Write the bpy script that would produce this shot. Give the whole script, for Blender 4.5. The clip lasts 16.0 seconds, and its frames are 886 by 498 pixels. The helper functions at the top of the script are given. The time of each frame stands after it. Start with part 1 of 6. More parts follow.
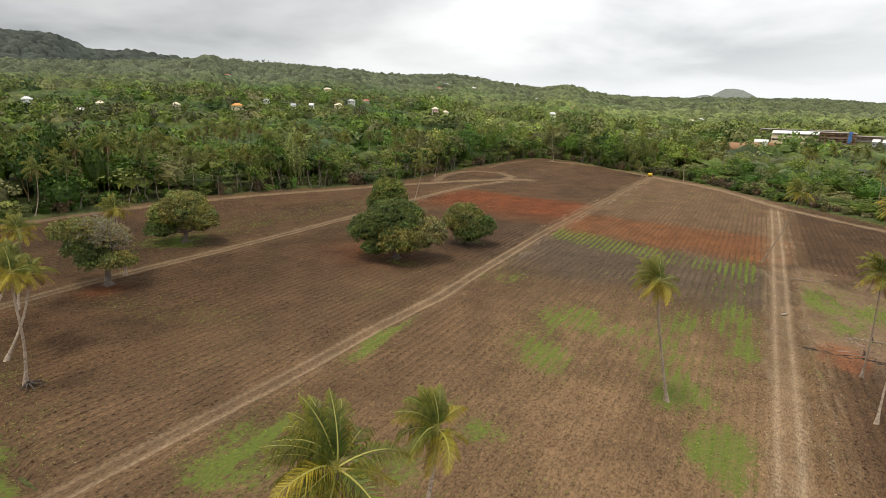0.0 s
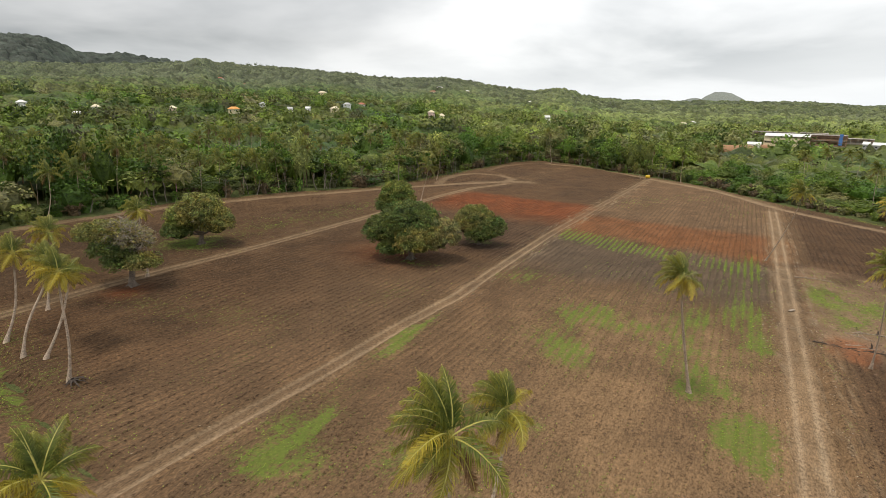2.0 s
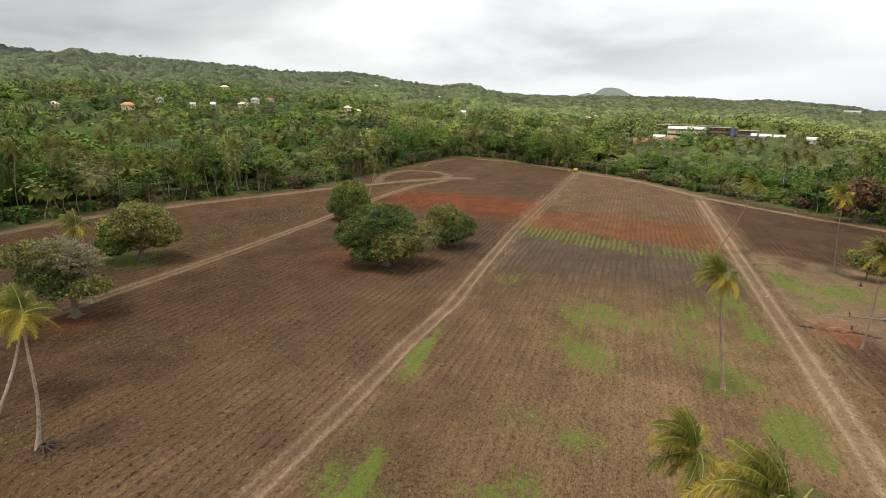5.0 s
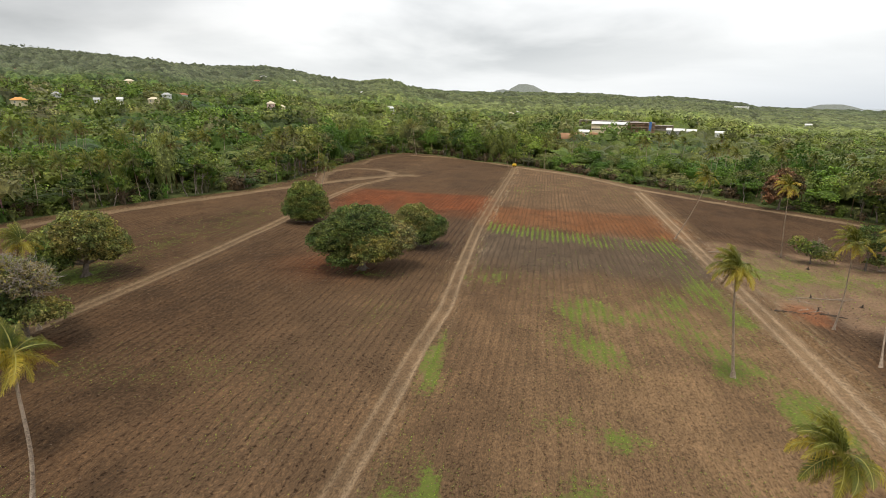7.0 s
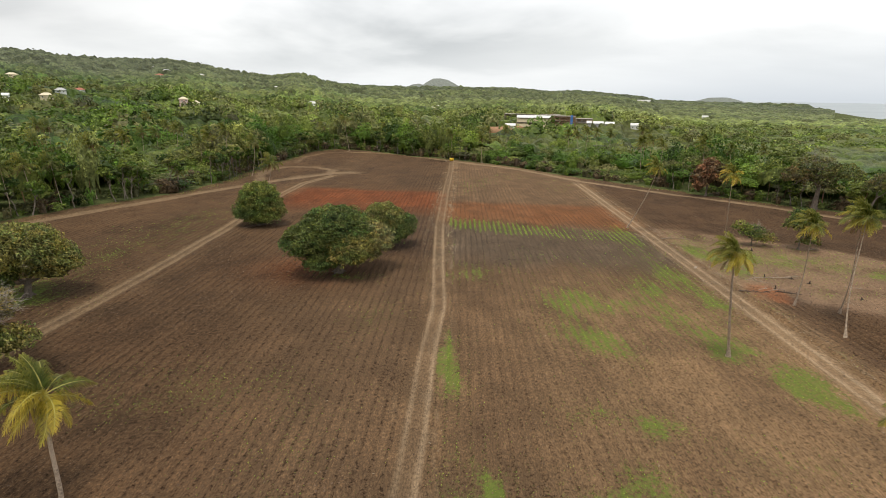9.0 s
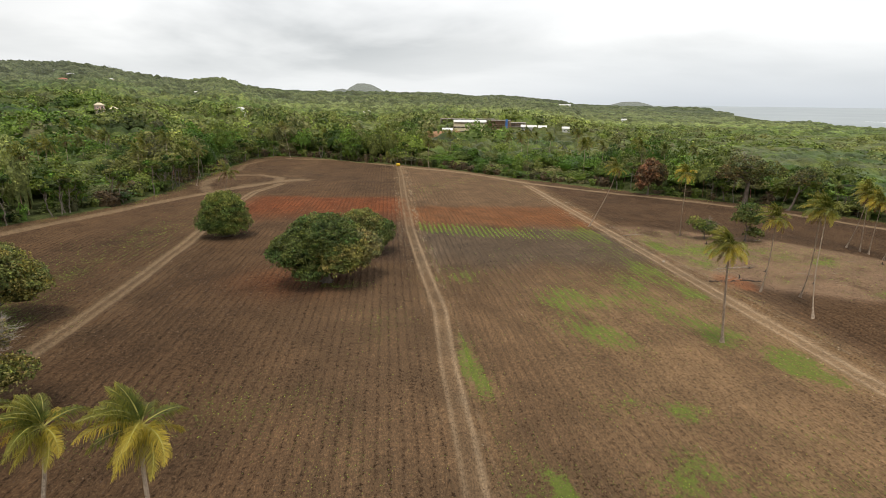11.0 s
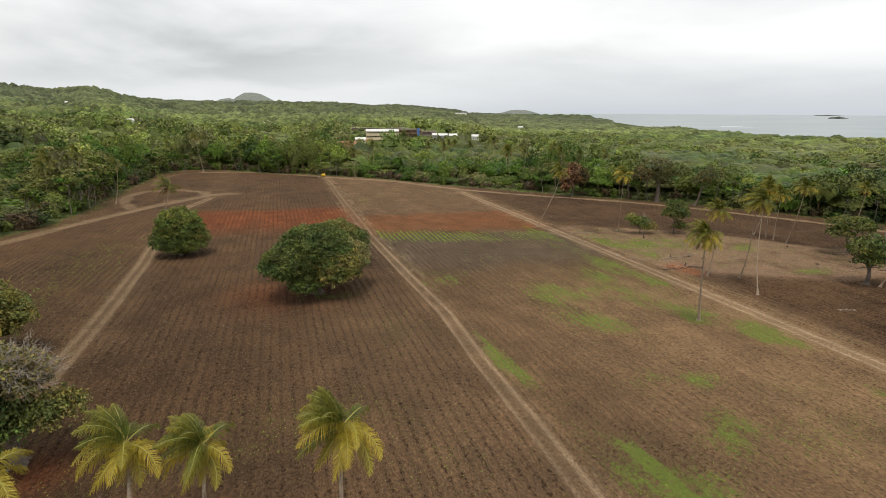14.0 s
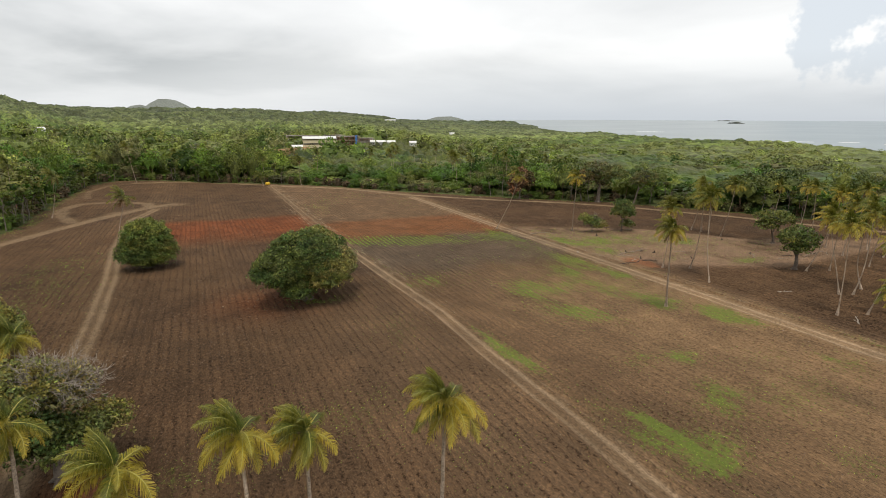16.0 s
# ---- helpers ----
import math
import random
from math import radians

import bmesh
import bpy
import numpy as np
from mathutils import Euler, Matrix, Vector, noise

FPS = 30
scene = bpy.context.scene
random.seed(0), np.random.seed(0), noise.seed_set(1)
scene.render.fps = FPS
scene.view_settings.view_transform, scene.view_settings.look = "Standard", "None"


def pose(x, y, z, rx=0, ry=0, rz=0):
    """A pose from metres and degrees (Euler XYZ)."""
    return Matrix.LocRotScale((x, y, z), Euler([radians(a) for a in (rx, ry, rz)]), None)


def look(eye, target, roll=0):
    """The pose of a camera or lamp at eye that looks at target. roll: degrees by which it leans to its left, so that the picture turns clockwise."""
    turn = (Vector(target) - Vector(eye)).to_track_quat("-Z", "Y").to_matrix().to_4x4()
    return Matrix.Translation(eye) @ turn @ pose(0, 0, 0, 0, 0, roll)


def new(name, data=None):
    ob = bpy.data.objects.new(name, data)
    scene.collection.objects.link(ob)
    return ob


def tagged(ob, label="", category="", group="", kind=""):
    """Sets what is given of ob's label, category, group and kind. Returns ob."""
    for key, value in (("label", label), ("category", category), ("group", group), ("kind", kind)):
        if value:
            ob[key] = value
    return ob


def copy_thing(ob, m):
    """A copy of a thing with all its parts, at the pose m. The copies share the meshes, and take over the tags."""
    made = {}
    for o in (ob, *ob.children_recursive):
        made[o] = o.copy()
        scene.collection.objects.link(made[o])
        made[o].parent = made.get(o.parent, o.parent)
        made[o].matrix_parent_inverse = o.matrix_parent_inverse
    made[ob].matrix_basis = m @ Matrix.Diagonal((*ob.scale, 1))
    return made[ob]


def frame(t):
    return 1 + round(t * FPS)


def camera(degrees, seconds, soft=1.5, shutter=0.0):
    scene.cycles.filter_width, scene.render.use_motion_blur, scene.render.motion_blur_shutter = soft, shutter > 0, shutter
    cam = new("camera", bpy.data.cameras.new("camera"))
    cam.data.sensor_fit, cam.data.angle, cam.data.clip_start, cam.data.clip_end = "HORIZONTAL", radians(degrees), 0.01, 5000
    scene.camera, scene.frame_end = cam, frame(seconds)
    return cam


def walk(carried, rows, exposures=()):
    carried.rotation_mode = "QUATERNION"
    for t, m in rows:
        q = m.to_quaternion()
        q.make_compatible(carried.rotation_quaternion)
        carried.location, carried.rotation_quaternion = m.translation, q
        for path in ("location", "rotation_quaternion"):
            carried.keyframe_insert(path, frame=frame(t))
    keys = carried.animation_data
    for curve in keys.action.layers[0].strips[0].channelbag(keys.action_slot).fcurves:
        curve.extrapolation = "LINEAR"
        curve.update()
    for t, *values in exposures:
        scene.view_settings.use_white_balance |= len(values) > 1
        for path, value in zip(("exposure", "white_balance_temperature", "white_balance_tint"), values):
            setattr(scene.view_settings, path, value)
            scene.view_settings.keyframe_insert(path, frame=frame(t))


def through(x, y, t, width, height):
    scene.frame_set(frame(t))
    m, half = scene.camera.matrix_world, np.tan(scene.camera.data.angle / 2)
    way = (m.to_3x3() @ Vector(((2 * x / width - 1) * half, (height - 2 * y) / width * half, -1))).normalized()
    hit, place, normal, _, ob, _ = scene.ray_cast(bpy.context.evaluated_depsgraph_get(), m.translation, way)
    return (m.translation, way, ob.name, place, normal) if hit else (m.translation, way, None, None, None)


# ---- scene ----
# The camera: seconds, x, y, z, heading (to the left from +y), pitch and roll in degrees.
cam = camera(79.43, 16.0, soft=0.4)
PATH = [
    (0.0, 1.35, 0.70, 28.72, -0.52, -15.41, 0.89),
    (0.5, 0.12, -0.27, 28.68, -0.57, -15.22, 0.84),
    (1.0, -0.85, -1.18, 28.67, -0.65, -15.08, 0.84),
    (1.5, -1.73, -1.48, 28.73, -1.12, -15.06, 0.85),
    (2.0, -2.64, -1.28, 28.75, -1.39, -15.08, 0.86),
    (2.5, -3.96, -0.64, 28.76, -2.06, -15.08, 0.90),
    (3.0, -5.51, 0.13, 28.73, -3.21, -15.14, 0.89),
    (5.5, -16.44, 6.24, 28.75, -13.69, -15.53, 0.83),
    (6.0, -18.57, 7.52, 28.73, -15.89, -15.61, 0.88),
    (6.5, -20.68, 8.77, 28.69, -18.07, -15.67, 0.88),
    (7.0, -22.76, 10.02, 28.68, -20.00, -15.74, 0.93),
    (7.5, -24.81, 11.35, 28.70, -22.27, -15.86, 0.95),
    (8.0, -26.87, 12.66, 28.73, -24.56, -15.94, 1.00),
    (8.5, -28.98, 14.00, 28.66, -26.82, -16.01, 1.03),
    (9.0, -30.92, 15.13, 28.70, -28.82, -16.17, 0.76),
    (11.5, -41.21, 21.20, 28.63, -38.62, -15.38, 0.60),
    (12.0, -43.33, 22.40, 28.72, -40.59, -15.25, 0.49),
    (12.5, -45.39, 23.55, 28.77, -42.46, -15.10, 0.41),
    (13.0, -47.29, 24.69, 28.77, -44.28, -14.95, 0.40),
    (13.5, -49.39, 25.98, 28.74, -45.86, -14.80, 0.37),
    (14.0, -51.47, 27.06, 28.72, -47.64, -14.60, 0.29),
    (14.5, -53.46, 28.12, 28.82, -49.65, -14.48, 0.12),
    (15.0, -55.49, 29.19, 28.94, -51.59, -14.31, 0.07),
    (15.5, -57.54, 30.43, 28.99, -53.51, -14.16, 0.04),
    (16.0, -59.75, 31.53, 28.89, -55.29, -13.91, 0.13),
]


def aimed(x, y, z, heading, pitch, roll):
    return pose(x, y, z, 0, 0, heading) @ pose(0, 0, 0, 90 + pitch) @ pose(0, 0, 0, 0, 0, roll)


walk(cam, [(t, aimed(*row)) for t, *row in PATH], [(0.0, 0.37), (9.0, 0.33), (12.0, 0.23), (16.0, 0.16)])

# ---- sky and sun: bright overcast, with a high layer of broken grey cloud ----
SUN_AZ, SUN_EL = 245.0, 72.0
world = bpy.data.worlds.new("overcast_sky")
scene.world = world
world.use_nodes = True
wn, wl = world.node_tree.nodes, world.node_tree.links
wn.clear()


def wnode(kind, **values):
    n = wn.new(kind)
    for k, v in values.items():
        n.inputs[k].default_value = v
    return n


def wmath(op, a, b=None, clamp=False):
    n = wn.new("ShaderNodeMath")
    n.operation, n.use_clamp = op, clamp
    for i, v in enumerate((a, b)):
        if v is None:
            continue
        if isinstance(v, (int, float)):
            n.inputs[i].default_value = v
        else:
            wl.new(v, n.inputs[i])
    return n.outputs[0]


coord = wn.new("ShaderNodeTexCoord")
sep = wn.new("ShaderNodeSeparateXYZ")
wl.new(coord.outputs["Generated"], sep.inputs[0])
lift = wmath("ADD", wmath("MAXIMUM", sep.outputs["Z"], 0.0), 0.15)
comb = wn.new("ShaderNodeCombineXYZ")
wl.new(wmath("DIVIDE", sep.outputs["X"], lift), comb.inputs[0])
wl.new(wmath("DIVIDE", sep.outputs["Y"], lift), comb.inputs[1])
big = wnode("ShaderNodeTexNoise", Scale=0.40, Detail=6.0, Roughness=0.5, Distortion=0.3)
wl.new(comb.outputs[0], big.inputs["Vector"])
ramp = wn.new("ShaderNodeValToRGB")
wl.new(big.outputs["Fac"], ramp.inputs[0])
el = ramp.color_ramp.elements
el[0].position, el[0].color = 0.36, (0.44, 0.46, 0.47, 1)
el[1].position, el[1].color = 0.58, (0.98, 0.98, 0.97, 1)
mid = ramp.color_ramp.elements.new(0.47)
mid.color = (0.72, 0.73, 0.73, 1)
# the cloud thins to a pale band above the horizon
band = wn.new("ShaderNodeMapRange")
wl.new(sep.outputs["Z"], band.inputs[0])
band.inputs["From Min"].default_value, band.inputs["From Max"].default_value = 0.0, 0.10
low = wn.new("ShaderNodeMix")
low.data_type = "RGBA"
wl.new(band.outputs[0], low.inputs[0])
# cloud lies thicker over the mountain
thick = wn.new("ShaderNodeVectorMath")
thick.operation = "DOT_PRODUCT"
wl.new(coord.outputs["Generated"], thick.inputs[0])
thick.inputs[1].default_value = (-0.62, 0.70, 0.35)
over = wn.new("ShaderNodeMapRange")
over.interpolation_type = "SMOOTHSTEP"
wl.new(thick.outputs["Value"], over.inputs[0])
over.inputs["From Min"].default_value, over.inputs["From Max"].default_value = 0.55, 1.0
over.inputs["To Min"].default_value, over.inputs["To Max"].default_value = 1.0, 0.62
# over the sea the band is greyer
seaward = wn.new("ShaderNodeVectorMath")
seaward.operation = "DOT_PRODUCT"
wl.new(coord.outputs["Generated"], seaward.inputs[0])
seaward.inputs[1].default_value = (0.98, 0.18, 0.0)
dull = wn.new("ShaderNodeMapRange")
dull.interpolation_type = "SMOOTHSTEP"
wl.new(seaward.outputs["Value"], dull.inputs[0])
dull.inputs["From Min"].default_value, dull.inputs["From Max"].default_value = 0.70, 0.97
haze = wn.new("ShaderNodeMix")
haze.data_type = "RGBA"
wl.new(dull.outputs[0], haze.inputs[0])
haze.inputs[6].default_value, haze.inputs[7].default_value = (0.80, 0.82, 0.83, 1), (0.60, 0.64, 0.68, 1)
wl.new(haze.outputs[2], low.inputs[6])
heavy = wn.new("ShaderNodeMix")
heavy.data_type, heavy.blend_type = "RGBA", "MULTIPLY"
heavy.inputs[0].default_value = 1.0
wl.new(ramp.outputs[0], heavy.inputs[6])
wl.new(over.outputs[0], heavy.inputs[7])
# thin white cloud towards the coast, with faint streaks
coastward = wn.new("ShaderNodeVectorMath")
coastward.operation = "DOT_PRODUCT"
wl.new(coord.outputs["Generated"], coastward.inputs[0])
coastward.inputs[1].default_value = (0.90, 0.42, 0.10)
thin = wn.new("ShaderNodeMapRange")
thin.interpolation_type = "SMOOTHSTEP"
wl.new(wmath("ADD", coastward.outputs["Value"], wmath("MULTIPLY", wmath("SUBTRACT", big.outputs["Fac"], 0.5), 0.35)), thin.inputs[0])
thin.inputs["From Min"].default_value, thin.inputs["From Max"].default_value = 0.70, 0.92
thin.inputs["To Max"].default_value = 0.55
white = wn.new("ShaderNodeMix")
white.data_type = "RGBA"
wl.new(thin.outputs[0], white.inputs[0])
wl.new(heavy.outputs[2], white.inputs[6])
white.inputs[7].default_value = (1.0, 1.0, 0.99, 1)
# a pale opening over the sea, edged by the tops of cumulus
gap = wn.new("ShaderNodeVectorMath")
gap.operation = "DOT_PRODUCT"
wl.new(coord.outputs["Generated"], gap.inputs[0])
gap.inputs[1].default_value = (0.963, -0.118, 0.262)
puff = wnode("ShaderNodeTexNoise", Scale=9.0, Detail=5.0, Roughness=0.55)
wl.new(coord.outputs["Generated"], puff.inputs["Vector"])
wide = wn.new("ShaderNodeMapRange")
wide.interpolation_type = "SMOOTHSTEP"
wl.new(wmath("ADD", gap.outputs["Value"], wmath("MULTIPLY", wmath("SUBTRACT", puff.outputs["Fac"], 0.5), 0.09)), wide.inputs[0])
wide.inputs["From Min"].default_value, wide.inputs["From Max"].default_value = 0.980, 0.986
blue = wn.new("ShaderNodeMix")
blue.data_type = "RGBA"
wl.new(wide.outputs[0], blue.inputs[0])
wl.new(white.outputs[2], blue.inputs[6])
blue.inputs[7].default_value = (0.72, 0.77, 0.82, 1)
wl.new(blue.outputs[2], low.inputs[7])
sky = wn.new("ShaderNodeTexSky")
sky.sky_type, sky.sun_disc = "NISHITA", False
sky.sun_elevation, sky.sun_rotation = radians(SUN_EL), radians(SUN_AZ)
sky.air_density, sky.dust_density = 1.0, 3.0
dim = wn.new("ShaderNodeMix")
dim.data_type, dim.blend_type = "RGBA", "MULTIPLY"
dim.inputs[0].default_value = 1.0
wl.new(sky.outputs[0], dim.inputs[6])
dim.inputs[7].default_value = (0.10, 0.10, 0.10, 1)
both = wn.new("ShaderNodeMix")
both.data_type = "RGBA"
both.inputs[0].default_value = 0.90
wl.new(dim.outputs[2], both.inputs[6])
wl.new(low.outputs[2], both.inputs[7])
back = wnode("ShaderNodeBackground", Strength=1.0)
wl.new(both.outputs[2], back.inputs[0])
wout = wn.new("ShaderNodeOutputWorld")
wl.new(back.outputs[0], wout.inputs[0])

sun = new("sun", bpy.data.lights.new("sun", "SUN"))
sun.data.energy, sun.data.angle, sun.data.color = 1.5, radians(12), (1.0, 0.90, 0.76)
sun.matrix_world = look((0, 0, 100), (-100 * math.sin(radians(SUN_AZ)) * math.cos(radians(SUN_EL)),
                                     -100 * math.cos(radians(SUN_AZ)) * math.cos(radians(SUN_EL)),
                                     100 - 100 * math.sin(radians(SUN_EL))))


# ---- materials ----
class Nodes:
    """A material with its Principled shader, and short ways to add nodes."""

    def __init__(self, name, rough=0.8):
        self.m = bpy.data.materials.new(name)
        self.m.use_nodes = True
        self.n, self.l = self.m.node_tree.nodes, self.m.node_tree.links
        self.bsdf = self.n["Principled BSDF"]
        self.bsdf.inputs["Roughness"].default_value = rough
        self.bsdf.inputs["Specular IOR Level"].default_value = 0.3
        self.pos = self.n.new("ShaderNodeNewGeometry").outputs["Position"]

    def noise(self, scale, detail=4.0, rough=0.55, vector=None):
        n = self.n.new("ShaderNodeTexNoise")
        n.inputs["Scale"].default_value, n.inputs["Detail"].default_value, n.inputs["Roughness"].default_value = scale, detail, rough
        self.l.new(vector or self.pos, n.inputs["Vector"])
        return n.outputs["Fac"]

    def ramp(self, fac, stops):
        n = self.n.new("ShaderNodeValToRGB")
        e = n.color_ramp.elements
        while len(e) < len(stops):
            e.new(0.5)
        for s, (p, c) in zip(e, stops):
            s.position, s.color = p, (*c, 1) if len(c) == 3 else c
        self.l.new(fac, n.inputs[0])
        return n.outputs[0]

    def mix(self, fac, a, b, blend="MIX"):
        n = self.n.new("ShaderNodeMix")
        n.data_type, n.blend_type = "RGBA", blend
        for i, v in ((0, fac), (6, a), (7, b)):
            if isinstance(v, (int, float)):
                n.inputs[i].default_value = v
            elif isinstance(v, tuple):
                n.inputs[i].default_value = (*v, 1)
            else:
                self.l.new(v, n.inputs[i])
        return n.outputs[2]

    def attribute(self, name):
        n = self.n.new("ShaderNodeAttribute")
        n.attribute_name = name
        return n.outputs["Color"]

    def random(self):
        return self.n.new("ShaderNodeObjectInfo").outputs["Random"]

    def island(self):
        return self.n.new("ShaderNodeNewGeometry").outputs["Random Per Island"]

    def color(self, socket):
        self.l.new(socket, self.bsdf.inputs["Base Color"])
        return socket

    def bump(self, height, strength=0.4, distance=0.05):
        b = self.n.new("ShaderNodeBump")
        b.inputs["Strength"].default_value, b.inputs["Distance"].default_value = strength, distance
        self.l.new(height, b.inputs["Height"])
        self.l.new(b.outputs[0], self.bsdf.inputs["Normal"])

    def leafy(self, color, through=0.3):
        """Lets light through a leaf."""
        t = self.n.new("ShaderNodeBsdfTranslucent")
        self.l.new(color, t.inputs[0])
        x = self.n.new("ShaderNodeMixShader")
        x.inputs[0].default_value = through
        self.l.new(self.bsdf.outputs[0], x.inputs[1])
        self.l.new(t.outputs[0], x.inputs[2])
        self.l.new(x.outputs[0], self.n["Material Output"].inputs[0])


def grained(name, colour, scale=3.0, spread=0.35, rough=0.8, bump=0.3, stain=None):
    """A plain material with grain and stains at two scales and a fine relief."""
    k = Nodes(name, rough)
    fine, wide = k.noise(scale * 6), k.noise(scale * 0.7, 3)
    lo, hi = tuple(c * (1 - spread) for c in colour), tuple(min(1, c * (1 + spread)) for c in colour)
    c = k.mix(k.ramp(fine, ((0.3, (0, 0, 0)), (0.7, (1, 1, 1)))), lo, hi)
    if stain:
        c = k.mix(k.ramp(wide, ((0.5, (0, 0, 0)), (0.7, (0.8, 0.8, 0.8)))), c, stain)
    k.color(c)
    k.bump(fine, bump, 0.02)
    return k.m


def soil_material():
    k = Nodes("tilled_soil", 0.95)
    k.bsdf.inputs["Specular IOR Level"].default_value = 0.1
    base = k.attribute("soil")
    tilled = [n for n in k.n if n.type == "ATTRIBUTE"][0].outputs["Alpha"]
    clod, grit, wide = k.noise(3.2, 5, 0.8), k.noise(9.0, 3, 0.7), k.noise(0.22, 4)
    c = k.mix(k.ramp(grit, ((0.56, (0, 0, 0)), (0.68, (0.75, 0.75, 0.75)))), base, k.mix(0.5, base, (0.40, 0.29, 0.18)))
    c = k.mix(0.30, c, k.mix(1.0, base, k.ramp(wide, ((0.35, (0.6, 0.6, 0.6)), (0.65, (1.5, 1.45, 1.4)))), "MULTIPLY"))
    # streaks along the furrows
    turn = k.n.new("ShaderNodeMapping")
    turn.inputs["Rotation"].default_value = (0, 0, radians(30.6))
    k.l.new(k.pos, turn.inputs["Vector"])
    flat = k.n.new("ShaderNodeVectorMath")
    flat.operation = "MULTIPLY"
    flat.inputs[1].default_value = (8.0, 2.2, 0.8)
    k.l.new(turn.outputs[0], flat.inputs[0])
    streak = k.noise(1.0, 4, 0.6, flat.outputs[0])
    c = k.mix(0.75, c, k.ramp(streak, ((0.36, (0.60, 0.58, 0.56)), (0.50, (1, 1, 1)), (0.64, (1.32, 1.28, 1.2)))), "MULTIPLY")
    # the rows themselves, 1.1 m apart
    wave = k.n.new("ShaderNodeTexWave")
    wave.wave_type, wave.bands_direction = "BANDS", "X"
    for key, val in (("Scale", 0.2856), ("Distortion", 2.2), ("Detail", 4.0), ("Detail Scale", 3.5), ("Detail Roughness", 0.7)):
        wave.inputs[key].default_value = val
    k.l.new(turn.outputs[0], wave.inputs["Vector"])
    patchy = k.ramp(k.noise(0.12, 3), ((0.35, (0.25, 0.25, 0.25)), (0.6, (1, 1, 1))))
    # clods and the pits between them gather in the furrows; pit shade is painted in
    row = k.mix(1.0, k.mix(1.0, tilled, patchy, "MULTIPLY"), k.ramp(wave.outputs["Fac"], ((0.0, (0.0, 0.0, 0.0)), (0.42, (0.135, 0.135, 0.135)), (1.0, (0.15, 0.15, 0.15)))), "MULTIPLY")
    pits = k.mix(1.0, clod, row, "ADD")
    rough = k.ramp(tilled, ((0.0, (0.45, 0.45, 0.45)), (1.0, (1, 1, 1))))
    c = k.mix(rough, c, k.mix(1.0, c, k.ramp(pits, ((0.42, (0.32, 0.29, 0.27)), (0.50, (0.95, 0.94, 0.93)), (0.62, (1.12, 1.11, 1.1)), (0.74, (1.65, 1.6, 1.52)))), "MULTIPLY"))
    # low weeds, thick or thin, gathered on the rows
    green = k.mix(k.noise(3.0, 4, 0.7), (0.06, 0.10, 0.02), (0.24, 0.30, 0.055))
    tufts = k.noise(2.2, 5, 0.85)
    thick = k.mix(1.0, k.mix(1.0, tufts, k.mix(1.0, k.attribute("weed"), (0.36, 0.36, 0.36), "MULTIPLY"), "ADD"), k.mix(1.0, row, (0.35, 0.35, 0.35), "MULTIPLY"), "SUBTRACT")
    c = k.mix(k.ramp(thick, ((0.67, (0, 0, 0)), (0.82, (0.85, 0.85, 0.85)))), c, green)
    k.color(c)
    k.bump(clod, 1.0, 0.20)
    return k.m


def foliage_material(name, tint="leaf", through=0.28, spread=0.5, speckle=5.0, depth=1.0):
    """Leaves whose hue comes from the attribute, each leaf or clump a little different."""
    k = Nodes(name, 0.55)
    k.bsdf.inputs["Specular IOR Level"].default_value = 0.25
    base = k.attribute(tint)
    c = k.mix(1.0, base, k.ramp(k.island(), ((0.0, (1 - spread,) * 3), (0.5, (1, 1, 1)), (1.0, (1 + spread, 1 + spread * 0.9, 1 + spread * 0.3)))), "MULTIPLY")
    c = k.mix(1.0, c, k.ramp(k.noise(0.35, 3), ((0.3, (0.75, 0.8, 0.8)), (0.7, (1.25, 1.2, 1.1)))), "MULTIPLY")
    # speckle paints dark gaps between leaf clusters into the colour
    speck = k.noise(speckle, 3, 0.7)
    c = k.mix(1.0, c, k.ramp(speck, ((0.34, (1 - 0.65 * depth, 1 - 0.62 * depth, 1 - 0.6 * depth)), (0.5, (1, 1, 1)), (0.68, (1 + 0.55 * depth, 1 + 0.5 * depth, 1 + 0.3 * depth)))), "MULTIPLY")
    k.color(c)
    k.bump(speck, 0.7, 0.5 / speckle)
    k.leafy(c, through)
    return k.m


def frond_material(name, green, tip):
    k = Nodes(name, 0.45)
    uvish = k.attribute("along")
    c = k.mix(k.ramp(uvish, ((0.25, (0, 0, 0)), (1.0, (1, 1, 1)))), green, tip)
    c = k.mix(1.0, c, k.ramp(k.island(), ((0.0, (0.65, 0.65, 0.6)), (1.0, (1.3, 1.25, 1.1)))), "MULTIPLY")
    c = k.mix(1.0, c, k.ramp(k.random(), ((0.0, (0.8, 0.85, 0.8)), (1.0, (1.2, 1.12, 1.0)))), "MULTIPLY")
    k.color(c)
    k.leafy(c, 0.3)
    return k.m


def bark_material(name, colour):
    k = Nodes(name, 0.9)
    n, w = k.noise(9.0, 5), k.noise(1.3, 3)
    c = k.mix(k.ramp(n, ((0.35, (0, 0, 0)), (0.65, (1, 1, 1)))), tuple(c * 0.55 for c in colour), tuple(c * 1.35 for c in colour))
    c = k.mix(k.ramp(w, ((0.5, (0, 0, 0)), (0.65, (0.6, 0.6, 0.6)))), c, tuple(c * 1.6 for c in colour))
    k.color(c)
    k.bump(n, 0.6, 0.04)
    return k.m


